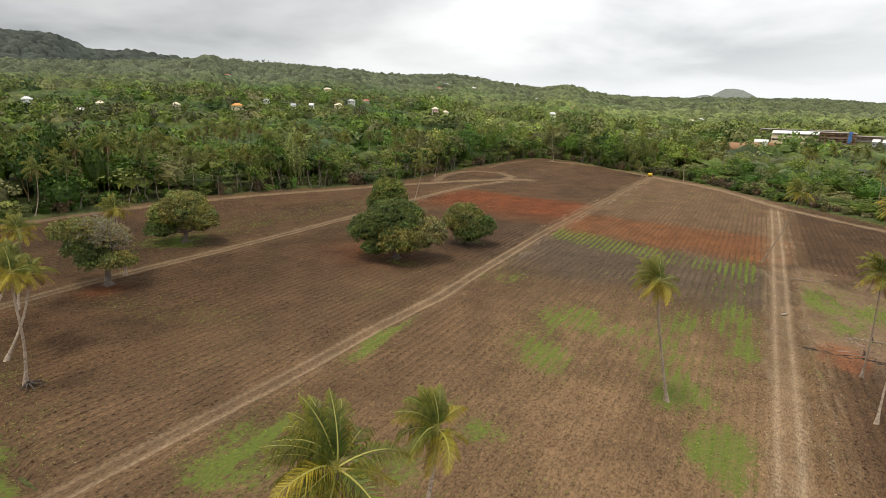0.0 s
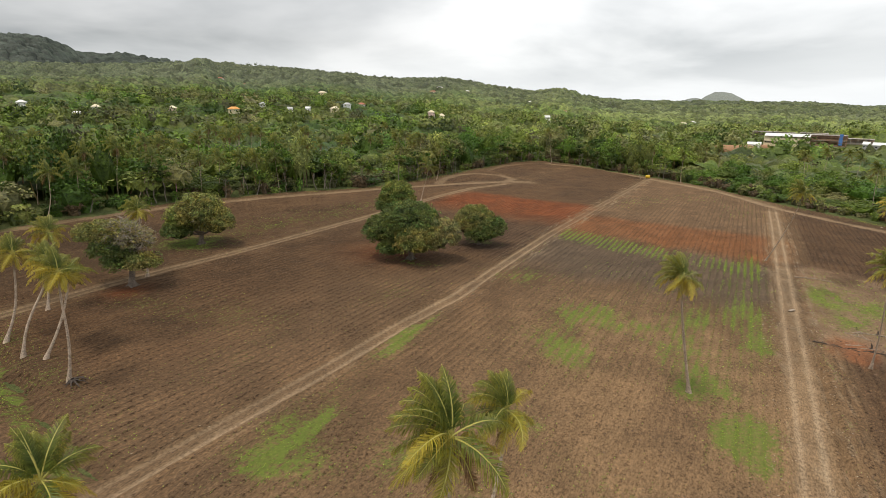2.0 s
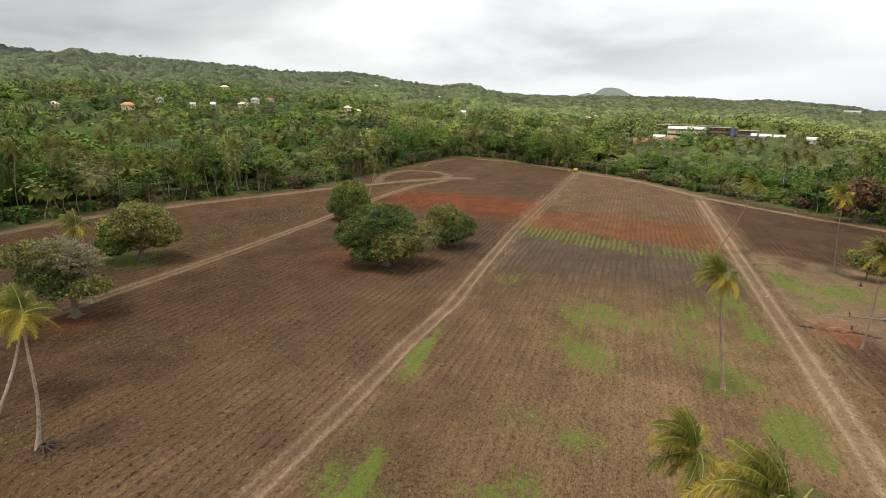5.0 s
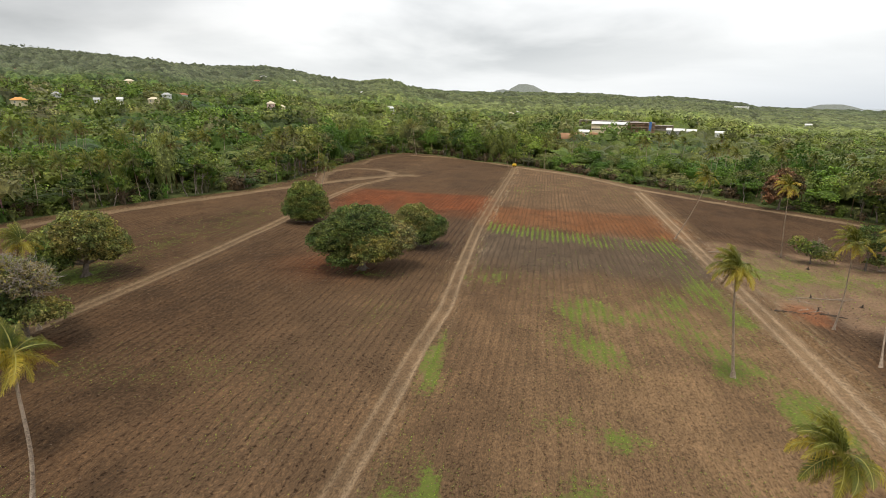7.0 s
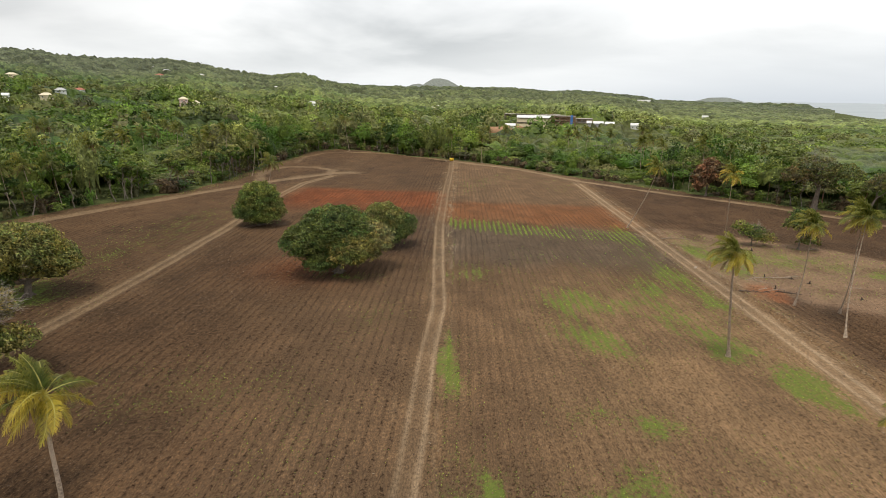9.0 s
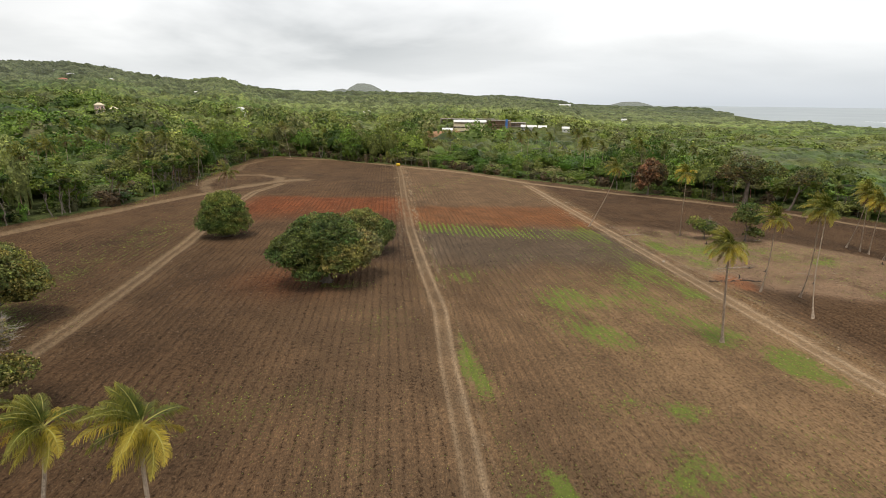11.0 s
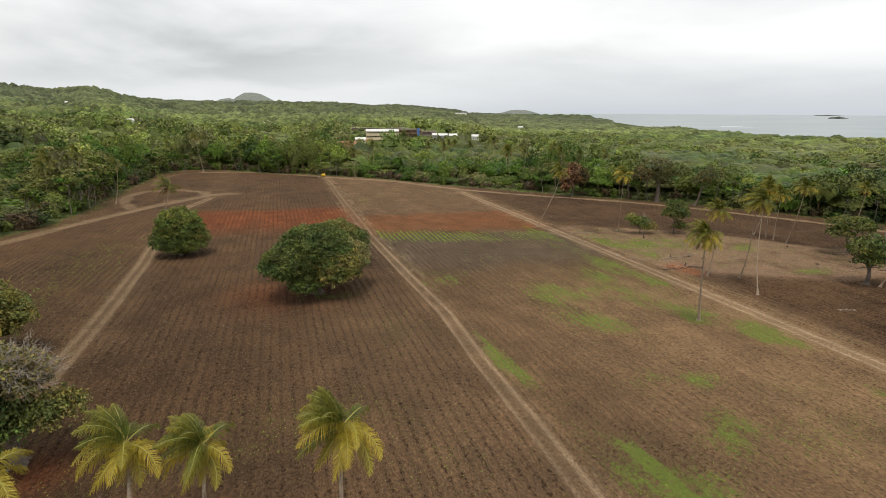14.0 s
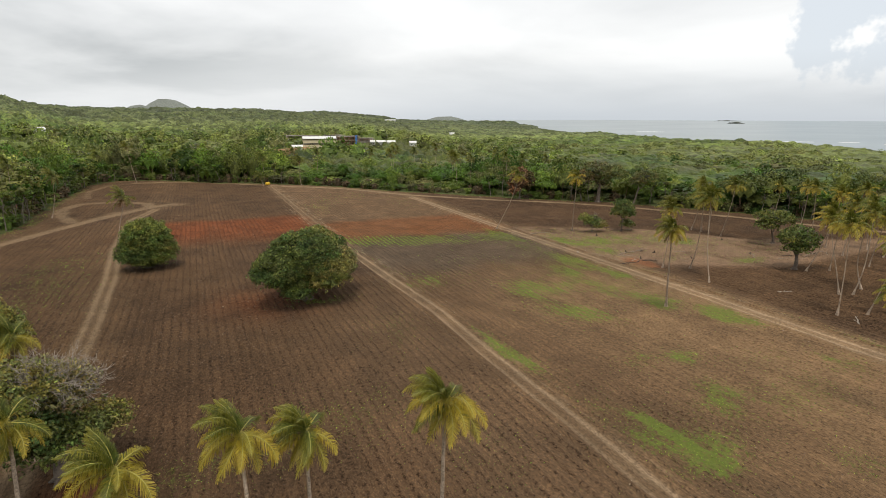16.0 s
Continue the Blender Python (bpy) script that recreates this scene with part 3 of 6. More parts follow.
    rusty = smooth(113, 127, v + 6 * (n2 - 0.5) + 0.05 * (u + 36)) * smooth(148, 141, v + 5 * (n2 - 0.5)) * (1 - left) * (1 - right) * (0.55 + 0.5 * n2)
    col += (np.array((0.215, 0.088, 0.036)) - col) * np.clip(0.85 * rusty, 0, 1)[..., None]
    hot = smooth(117, 142, v + 8 * (n2 - 0.5)) * smooth(163, 156, v + 4 * (n2 - 0.5)) * smooth(-90, -78, u) * left * (0.7 + 0.5 * n2)
    hot = np.maximum(hot, 0.55 * np.exp(-(((u + 60) / 8) ** 2 + ((v - 79) / 7) ** 2)) * (0.5 + n2))
    hot = np.maximum(hot, 0.8 * np.exp(-(((u + 77.5) / 3) ** 2 + ((v - 39) / 3) ** 2)))
    hot = np.maximum(hot, 0.05 * smooth(0.52, 0.7, n1) * left * smooth(60, 40, v))
    col += (red - col) * np.clip(hot, 0, 1)[..., None]
    col *= (1 + 0.06 * right * smooth(hi + 5, hi, v))[..., None]
    col += (np.array((0.285, 0.190, 0.130)) - col) * (0.88 * clear * smooth(0.15, 0.45, fbm(u / 6, v / 6, 24)))[..., None]
    mud = smooth(3.4, 2.0, np.hypot((u - 12.9) * 0.85, (v - 75.6) * 0.7) + 1.6 * (n3 - 0.5))
    col += (np.array((0.30, 0.125, 0.062)) - col) * (0.85 * mud)[..., None]
    shoulder = np.maximum.reduce([1.6 * smooth(4.6, 3.0, np.abs(dr - 1.4)) * smooth(195, 185, v), 0.9 * smooth(3.2, 2.0, np.abs(du)), 0.6 * smooth(5, 3, np.abs(dl)), verge])
    col += (tan * 0.95 - col) * (0.32 * shoulder * (0.4 + n3))[..., None]
    dust = np.array((0.365, 0.268, 0.182))
    worn = road * (0.10 + 0.16 * n3) + road3 * 0.06 + 1.0 * (rut(du, 0.8, 0.24) * road1 * (0.65 + 0.6 * n3) * (1 - 0.5 * smooth(100, 130, v)) + rut(dl, 0.75, 0.5) * road2 * 0.7 + rut(dr, 0.86, 0.25) * road3) + 0.5 * np.maximum(road4, road5)
    col += (dust - col) * np.clip(worn, 0, 1)[..., None]
    # crumbs of straw and stubble at the sides of the tracks
    crumbs = smooth(0.60, 0.78, fbm(u / 0.5, v / 1.1, 27, 2)) * (np.exp(-(((np.abs(du) - 2.2) / 1.3) ** 2)) * smooth(70, 100, v) + 0.4 * shoulder + 0.25 * clear)
    col += (np.array((0.36, 0.29, 0.21)) - col) * np.clip(crumbs * 0.5, 0, 1)[..., None]
    # soil colour is darker in the furrow bottoms, most in the ploughed field
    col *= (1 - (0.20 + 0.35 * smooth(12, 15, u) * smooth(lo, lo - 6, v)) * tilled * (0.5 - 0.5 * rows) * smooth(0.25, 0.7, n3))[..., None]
    col *= np.array((0.94, 0.93, 0.87)) * (1 - np.array((0.16, 0.175, 0.21)) * left[..., None])
    col *= (1 - 0.20 * left * smooth(110, 60, v) * smooth(-54, -76, u))[..., None]
    col += (tan * 0.66 - col) * (0.50 * left * smooth(-66, -42, u) * smooth(92, 62, v + 16 * (n2 - 0.5)))[..., None]
    col *= (1 + 0.15 * pale * smooth(-22, -6, u) * smooth(80, 60, v))[..., None]
    col += (dark * 0.66 - col) * (0.65 * left * smooth(82, 93, v + 8 * (n2 - 0.5)) * smooth(130, 116, v) * smooth(-68, -50, u) * (1 - road))[..., None]
    col *= (1 - np.array((0.27, 0.29, 0.30)) * (right * (1 - clear) * (1 - road) * smooth(9.5, 11.5, u) * (0.10 + 0.90 * smooth(lo, hi, v)))[..., None])
    return h, np.concatenate([col, (tilled * (1 - 0.35 * pale))[..., None]], -1)


def ground_sheet():
    """The land out to the horizon, in rings that widen outwards, sunk a little where the farm's own soil lies on it."""
    rings = np.concatenate([np.linspace(0, 320, 41), 320 * (4900 / 320) ** (np.arange(1, 120) / 119)])
    turn = np.radians(np.concatenate([np.arange(-70, 110, 0.75), np.arange(110, 290, 3.0)]))
    r, a = np.meshgrid(rings, turn, indexing="ij")
    x, y = 0 + r * np.sin(a), 60 + r * np.cos(a)
    z = land(x, y)
    deep = inside(x, y) & (to_line(x, y, EDGE, True) > 2)
    z = z - 0.8 * deep
    nr, na = r.shape
    i, j = np.meshgrid(np.arange(nr - 1), np.arange(na), indexing="ij")
    q = np.stack([i * na + j, i * na + (j + 1) % na, (i + 1) * na + (j + 1) % na, (i + 1) * na + j], -1).reshape(-1, 4)[:, ::-1]
    n = fbm(x / 60, y / 60, 61)[..., None]
    floor_col = np.array((0.070, 0.095, 0.032)) * (1 - n) + np.array((0.120, 0.140, 0.050)) * n
    # haze painted on far land: dull grey-green for x < 0, pale grey elsewhere
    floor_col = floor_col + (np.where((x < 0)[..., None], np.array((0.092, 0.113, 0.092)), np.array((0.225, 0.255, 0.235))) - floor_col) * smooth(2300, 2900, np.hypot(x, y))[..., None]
    beach = smooth(26, 8, shore(x, y))[..., None]
    col = floor_col + (np.array((0.45, 0.40, 0.31)) - floor_col) * beach
    meadow = np.zeros_like(x)
    for mx, my, rx, ry in MEADOWS:
        meadow = np.maximum(meadow, smooth(1.2, 0.8, np.hypot((x - mx) / rx, (y - my) / ry) + 0.3 * (fbm(x / 15, y / 15, 9) - 0.5)))
    col = col + (np.array((0.20, 0.23, 0.07)) - col) * meadow[..., None]
    site = smooth(1.25, 0.85, np.hypot((x - 262) / 62, (y - 338) / 26) + 0.3 * (fbm(x / 12, y / 12, 19) - 0.5))
    col = col + (np.array((0.30, 0.20, 0.13)) - col) * site[..., None]
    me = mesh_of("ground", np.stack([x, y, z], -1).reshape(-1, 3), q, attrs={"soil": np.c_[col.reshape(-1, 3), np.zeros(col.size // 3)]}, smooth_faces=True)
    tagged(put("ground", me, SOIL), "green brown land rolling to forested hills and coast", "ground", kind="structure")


# open grass among the woods: x, y and half widths
MEADOWS = [(-165, 330, 26, 12), (60, 330, 30, 10), (100, 470, 40, 18), (-10, 300, 12, 10), (150, 560, 60, 25), (260, 520, 60, 25), (330, 420, 40, 14), (-300, 700, 60, 20)]


def farm_sheets():
    """The fields, each a sheet of its own with real furrows; they share their edges."""
    du, dv = 0.22, 1.6
    us, vs = np.arange(-136, 128, du), np.arange(-31.5, 285, dv)
    u, v = np.meshgrid(us, vs, indexing="ij")
    x, y = to_xy(u, v)
    h, col = farm(u, v)
    green = weeds(u, v) * (1 - 0.8 * np.clip(1.6 - np.abs(u - np.interp(v, ROAD_V, ROAD_U)), 0, 1)) * (1 - 0.8 * np.clip(1.6 - np.abs(u - np.interp(v, TRACK_V, TRACK_U)), 0, 1))
    green = np.repeat(green.reshape(-1, 1), 3, 1)
    z = land(x, y) + h
    out = to_line(x, y, EDGE, True)
    keep = inside(x, y) | (out < 3.0)
    z = np.where(inside(x, y), z, z - 0.25 * out)
    verts, cols = np.stack([x, y, z], -1).reshape(-1, 3), col.reshape(-1, 4)
    nu, nv = u.shape
    i, j = np.meshgrid(np.arange(nu - 1), np.arange(nv - 1), indexing="ij")
    q = np.stack([i * nv + j, i * nv + j + 1, (i + 1) * nv + j + 1, (i + 1) * nv + j], -1)[..., ::-1]
    ok = keep[:-1, :-1] & keep[1:, :-1] & keep[:-1, 1:] & keep[1:, 1:]
    uc, vc = u[:-1, :-1], v[:-1, :-1]
    track, lane = np.interp(vc, TRACK_V, TRACK_U), np.interp(vc, LANE_V, LANE_U)
    lo, hi = clearing(uc)
    kinds = np.zeros(uc.shape, int)
    kinds[(uc > track + 2) & (uc < 4.4)] = 1
    kinds[(uc < track - 2) & (uc > lane + 2.2)] = 2
    kinds[uc < lane - 2.2] = 3
    kinds[(np.abs(uc - track) <= 2)] = 4
    kinds[(np.abs(uc - lane) <= 2.2)] = 5
    kinds[(uc >= 4.4) & (uc < 9.0)] = 6
    kinds[(uc >= 9.0) & (vc > hi)] = 7
    kinds[(uc >= 9.0) & (vc <= hi) & (vc > lo)] = 8
    kinds[(uc >= 9.0) & (vc <= lo)] = 9
    names = {1: ("field", "pale brown tilled field with rows of green seedlings"), 2: ("field", "dark brown tilled field with shallow furrows"),
             3: ("field", "dark tilled field strip beside the forest edge"), 4: ("dirt_track", "pale two-rut dirt track between tilled fields"),
             5: ("dirt_track", "worn brown dirt lane between tilled fields"), 6: ("dirt_road", "straight dusty farm road with two wheel ruts"),
             7: ("field", "dark bare tilled field inside the perimeter road"), 8: ("clearing", "rough cleared ground with grass, stumps and debris"),
             9: ("field", "dark freshly ploughed field with deep furrows")}
    for k, (name, label) in names.items():
        f = q[(kinds == k) & ok].reshape(-1, 4)
        used = np.unique(f)
        remap = np.zeros(nu * nv, np.int32)
        remap[used] = np.arange(len(used))
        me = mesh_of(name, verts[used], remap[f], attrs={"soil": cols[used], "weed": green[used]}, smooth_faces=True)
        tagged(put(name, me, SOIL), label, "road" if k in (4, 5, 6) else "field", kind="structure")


ground_sheet()
farm_sheets()


def sea():
    k = Nodes("grey_blue_sea", 0.3)
    k.bsdf.inputs["Specular IOR Level"].default_value = 0.5
    c = k.mix(k.ramp(k.noise(0.004, 4), ((0.35, (0, 0, 0)), (0.65, (1, 1, 1)))), (0.19, 0.235, 0.255), (0.26, 0.305, 0.315))
    k.color(c)
    k.bump(k.noise(0.25, 5), 0.3, 0.4)
    r = np.concatenate([[0, 300], np.linspace(400, 4920, 60)])
    a = np.radians(np.arange(35, 140, 1.5))
    rr, aa = np.meshgrid(r, a, indexing="ij")
    x, y = -40 + rr * np.sin(aa), 25 + rr * np.cos(aa)
    z = -8 + 13 * (rr / 4920) ** 2 + 0 * x
    z[0:2] = -30
    nr, na = rr.shape
    i, j = np.meshgrid(np.arange(nr - 1), np.arange(na - 1), indexing="ij")
    q = np.stack([i * na + j, (i + 1) * na + j, (i + 1) * na + j + 1, i * na + j + 1], -1).reshape(-1, 4)
    tagged(put("sea", mesh_of("sea", np.stack([x, y, z], -1).reshape(-1, 3), q, smooth_faces=True), k.m), "calm grey-blue sea under overcast sky", "sea", kind="structure")


sea()


# ---- trees ----
def icosphere(level):
    bm = bmesh.new()
    bmesh.ops.create_icosphere(bm, subdivisions=level, radius=1.0)
    v = np.array([p.co for p in bm.verts])
    f = np.array([[p.index for p in q.verts] for q in bm.faces])
    bm.free()
    return v, f


ICO = {k: icosphere(k) for k in (1, 2)}


class Cloud:
    """Gathers vertices, quads and triangles with a colour each, for one mesh."""

    def __init__(self):
        self.v, self.q, self.t, self.c, self.n = [], [], [], [], 0

    def add(self, v, quads=None, tris=None, c=(1, 1, 1)):
        if quads is not None:
            self.q.append(np.asarray(quads) + self.n)
        if tris is not None:
            self.t.append(np.asarray(tris) + self.n)
        self.v.append(v)
        self.c.append(np.broadcast_to(np.asarray(c, float), (len(v), 3)))
        self.n += len(v)

    def arrays(self):
        return (np.concatenate(self.v), np.concatenate(self.q) if self.q else None, np.concatenate(self.t) if self.t else None, np.concatenate(self.c))

    def mesh(self, name, key="leaf", smooth_faces=False):
        v, q, t, c = self.arrays()
        return mesh_of(name, v, q, t, {key: c}, smooth_faces)


def unit(v):
    return v / np.maximum(np.linalg.norm(v, axis=-1, keepdims=True), 1e-9)


def leaf_cards(rng, centres, outward, size, tilt=0.7, long=1.5):
    """Small pointed leaf clumps, four corners each, lying roughly across the outward way."""
    n = len(centres)
    nrm = unit(outward + tilt * rng.normal(size=(n, 3)))
    a = unit(np.cross(nrm, rng.normal(size=(n, 3))))
    b = np.cross(nrm, a)
    s = (size * rng.uniform(0.6, 1.3, n))[:, None]
    fold = nrm * s * 0.25
    v = np.stack([centres - a * s * long * 0.5, centres - b * s * 0.42 - fold * 0.6, centres + a * s * long * 0.5 - fold, centres + b * s * 0.42 - fold * 0.6], 1).reshape(-1, 3)
    return v, np.arange(4 * n).reshape(n, 4)


def blob(cloud, rng, centre, radii, cards, size, colour, core=0.86, level=1, down=0.35, hue=0.15):
    """A rounded mass of foliage: a core with inner shade painted into its colour, and leaf clumps all over it."""
    cv, cf = ICO[level]
    centre, radii = np.asarray(centre, float), np.asarray(radii, float)
    colour = np.asarray(colour, float)
    if core > 0:
        cloud.add(centre + cv * radii * core * rng.uniform(0.82, 1.1, (len(cv), 1)), tris=cf, c=colour * 0.8)
    d = unit(rng.normal(size=(cards, 3)))
    d[:, 2] = np.where(d[:, 2] < -down, -d[:, 2], d[:, 2])
    p = centre + d * radii * rng.uniform(0.86, 1.1, (cards, 1))
    v, q = leaf_cards(rng, p, unit(d / radii), size)
    # leaf colour grows lighter towards the top of the mass
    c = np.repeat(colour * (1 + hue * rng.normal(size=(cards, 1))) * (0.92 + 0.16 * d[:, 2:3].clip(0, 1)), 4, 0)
    cloud.add(v, quads=q, c=np.clip(c, 0.004, 1))


def tube(cloud, pts, radii, sides=7, colour=(1, 1, 1)):
    """A bent, tapering limb through points."""
    pts, radii = np.asarray(pts, float), np.asarray(radii, float)
    way = unit(np.gradient(pts, axis=0))
    ref = np.array((0.31, 0.95, 0.05))
    a = unit(np.cross(way, ref))
    b = np.cross(way, a)
    t = np.linspace(0, 2 * np.pi, sides, endpoint=False)
    ring = pts[:, None] + radii[:, None, None] * (a[:, None] * np.cos(t)[None, :, None] + b[:, None] * np.sin(t)[None, :, None])
    n = len(pts)
    i, j = np.meshgrid(np.arange(n - 1), np.arange(sides), indexing="ij")
    q = np.stack([i * sides + j, i * sides + (j + 1) % sides, (i + 1) * sides + (j + 1) % sides, (i + 1) * sides + j], -1).reshape(-1, 4)
    cloud.add(ring.reshape(-1, 3), quads=q, c=colour)


def limb(rng, a, b, n=6, sag=0.12):
    a, b = np.asarray(a, float), np.asarray(b, float)
    t = np.linspace(0, 1, n)[:, None]
    wob = np.cumsum(rng.normal(size=(n, 3)) * sag * np.linalg.norm(b - a) / n, 0)
    return a + (b - a) * t + wob * np.sin(np.pi * t)


GREENS = np.array([(0.048, 0.092, 0.018), (0.085, 0.165, 0.026), (0.125, 0.195, 0.030), (0.165, 0.215, 0.040), (0.150, 0.160, 0.050), (0.080, 0.115, 0.030)])


# -- templates for the woods, one metre wide and one high, at three levels of detail
def dome(level, floor_at):
    v, f = ICO[level]
    f = f[(v[f].mean(1)[:, 2]) > floor_at]
    used = np.unique(f)
    remap = np.zeros(len(v), int)
    remap[used] = np.arange(len(used))
    return v[used], remap[f]


DOMES = {1: dome(1, -0.5), 2: dome(2, -0.25)}


def crown_template(seed, clumps, cards, size, base=0.30, level=2, small=0.10, big=0.17, round_top=0.5, trunk=False):
    """A crown of leafy clumps set over a lumpy heart; broad and flat, or round."""
    rng, c = np.random.default_rng(seed), Cloud()
    cv, cf = DOMES[level]
    lump = rng.uniform(0.72, 1.15, (len(cv), 1))
    c.add(np.array((0, 0, base + 0.24)) + cv * (0.30, 0.30, 0.58 - base) * lump, tris=cf, c=rng.uniform(0.75, 1.05, (len(cv), 1)) * np.ones((1, 3)))
    for i in range(clumps):
        a = i * 2.39996 + rng.uniform(-0.4, 0.4)
        r = 0.44 * math.sqrt((i + 0.4) / clumps) * rng.uniform(0.85, 1.12)
        rad = rng.uniform(small, big)
        z = base - 0.04 + (1.0 - base) * max(0.0, 1 - (r / 0.50) ** 2) ** round_top * rng.uniform(0.66, 1.06)
        p, radii = np.array((r * math.cos(a), r * math.sin(a), z)), np.array((rad, rad, rad * rng.uniform(0.7, 1.1)))
        tone = rng.uniform(0.78, 1.22)
        d = unit(rng.normal(size=(cards, 3)))
        d[:, 2] = np.where(d[:, 2] < -0.55, -d[:, 2], d[:, 2])
        v, q = leaf_cards(rng, p + d * radii * rng.uniform(0.8, 1.12, (cards, 1)), unit(d / radii + (0, 0, 2.0)), size, 0.42)
        c.add(v, quads=q, c=np.repeat(tone * rng.uniform(0.75, 1.25, (cards, 1)) * np.ones((1, 3)), 4, 0))
    if trunk:
        lean = rng.normal(size=2) * 0.05
        tube(c, [(0, 0, -0.02), (lean[0], lean[1], base * 0.6), (lean[0] * 2, lean[1] * 2, base + 0.3)], [0.018, 0.014, 0.010], 4, (2.0, 1.05, 3.0))
    return c.arrays()


NEAR = [crown_template(100 + i, (17, 20, 15)[i % 3], 33, 0.050, (0.38, 0.12, 0.28)[i % 3], 2, 0.10, 0.18, (0.35, 0.5, 0.45)[i % 3], True) for i in range(9)]
MID = [crown_template(200 + i, 8, 10, 0.092, (0.34, 0.22)[i % 2], 2, 0.12, 0.20, (0.35, 0.5)[i % 2]) for i in range(8)]
CREST = [crown_template(300 + i, 4, 6, 0.13, 0.3, 1, 0.15, 0.22) for i in range(6)]
BUSH = [crown_template(400 + i, 6, 24, 0.12, 0.05, 1, 0.14, 0.24) for i in range(4)]


def scatter(cloud, rng, templates, xs, ys, zs, widths, heights, colours):
    pick, spin = rng.integers(len(templates), size=len(xs)), rng.uniform(0, 2 * np.pi, len(xs))
    for k, (tv, tq, tt, tc) in enumerate(templates):
        m = np.where(pick == k)[0]
        if not len(m):
            continue
        c, s = np.cos(spin[m])[:, None], np.sin(spin[m])[:, None]
        w, h = widths[m][:, None], heights[m][:, None]
        v = np.stack([(tv[:, 0] * c - tv[:, 1] * s) * w + xs[m][:, None], (tv[:, 0] * s + tv[:, 1] * c) * w + ys[m][:, None], tv[:, 2] * h + zs[m][:, None]], -1)
        step = (np.arange(len(m)) * len(tv))[:, None, None]
        cloud.add(v.reshape(-1, 3), None if tq is None else (tq[None] + step).reshape(-1, 4), (tt[None] + step).reshape(-1, 3), (tc[None] * colours[m][:, None]).reshape(-1, 3))


def canopy(x, y, cell, seed):
    """Round crowns packed side by side: their height, 0 to 1, and a tone for each."""
    full, tone = np.zeros(x.shape), np.zeros(x.shape)
    gx, gy = np.floor(x / cell), np.floor(y / cell)
    for i in (-1, 0, 1):
        for j in (-1, 0, 1):
            a, b, r = lattice(gx + i, gy + j, seed), lattice(gx + i, gy + j, seed + 1), lattice(gx + i, gy + j, seed + 2)
            away = np.hypot(x - (gx + i + 0.1 + 0.8 * a) * cell, y - (gy + j + 0.1 + 0.8 * b) * cell) / (cell * (0.46 + 0.42 * r))
            h = np.sqrt(np.clip(1 - away**2, 0, 1)) * (0.55 + 0.45 * lattice(gx + i, gy + j, seed + 3))
            tone = np.where(h > full, lattice(gx + i, gy + j, seed + 4), tone)
            full = np.maximum(full, h)
    return full, tone


def wood_colour(x, y, rng, quiet=False):
    """The hue of the woods: deep green by the field, yellower scrub towards the coast and on the flat; haze is mixed in
    far off.
    """
    n, fine = fbm(x / 45, y / 45, 81), rng.uniform(0, 1, len(x)) * (not quiet) + 0.4 * quiet
    pick = np.clip((0.75 * n + 0.25 * fine - 0.22) * 1.8, 0, 0.999) * (len(GREENS) - 1)
    i = pick.astype(int)
    c = GREENS[i] + (GREENS[np.minimum(i + 1, len(GREENS) - 1)] - GREENS[i]) * (pick - i)[:, None]
    d, az = np.hypot(x + 25, y - 15), np.degrees(np.arctan2(x + 25, y - 15))
    scrub = np.clip(smooth(300, 450, d) * smooth(-4, 16, az) * smooth(2300, 1300, d) * (0.35 + 1.1 * smooth(0.35, 0.65, fbm(x / 120, y / 70, 82))), 0, 1)
    c = c + (np.array((0.262, 0.312, 0.088)) - c) * (0.9 * scrub)[:, None]
    kind = rng.uniform(0, 1, len(x)) if not quiet else fbm(x / 14, y / 14, 87)
    c = c + (np.array((0.215, 0.205, 0.075)) - c) * (0.55 * smooth(0.66, 0.80, kind))[:, None]
    c = c * (1 - 0.42 * smooth(0.30, 0.15, kind))[:, None]
    grey = smooth(0.80, 0.95, fine) * 0.5
    c = c + (np.array((0.19, 0.165, 0.11)) - c) * grey[:, None]
    c = c * np.exp(rng.normal(size=(len(x), 1)) * (not quiet) * (0.24 - 0.12 * smooth(400, 1300, d))[:, None])
    # beyond 500 m, shading of ridges and folds is painted as noise patches
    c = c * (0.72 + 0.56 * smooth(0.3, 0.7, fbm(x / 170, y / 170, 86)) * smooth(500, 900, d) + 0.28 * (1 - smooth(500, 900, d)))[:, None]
    # haze painted into the leaves: greyer and lighter with distance
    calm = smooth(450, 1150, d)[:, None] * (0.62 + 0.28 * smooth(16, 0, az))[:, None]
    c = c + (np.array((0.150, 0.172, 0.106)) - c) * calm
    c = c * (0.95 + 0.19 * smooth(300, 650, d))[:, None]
    # the western hills past 1600 m get a further grey haze tint
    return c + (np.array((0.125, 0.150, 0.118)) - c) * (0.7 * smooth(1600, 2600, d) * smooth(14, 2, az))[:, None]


def open_ground(x, y):
    bad = inside(x, y) | (shore(x, y) < 22)
    for mx, my, rx, ry in MEADOWS:
        bad |= np.hypot((x - mx) / rx, (y - my) / ry) < 0.95
    bad |= np.hypot((x - 262) / 60, (y - 336) / 26) < 1.0
    for hx, hy in HOMES:
        away = math.hypot(hx + 25, hy - 15)
        fx, fy = (hx + 25) / away, (hy - 15) / away
        ahead, aside = (x - hx) * fx + (y - hy) * fy, (x - hx) * fy - (y - hy) * fx
        bad |= (np.abs(aside) < 6.5 + away * 0.003) & (ahead < 5) & (ahead > -16 - away * 0.014)
    bad |= np.hypot((x - 205) / 24, (y - 334) / 20) < 1.0
    bad |= to_line(x, y, [(205, 322), (180, 330), (165, 318)]) < 5
    return bad


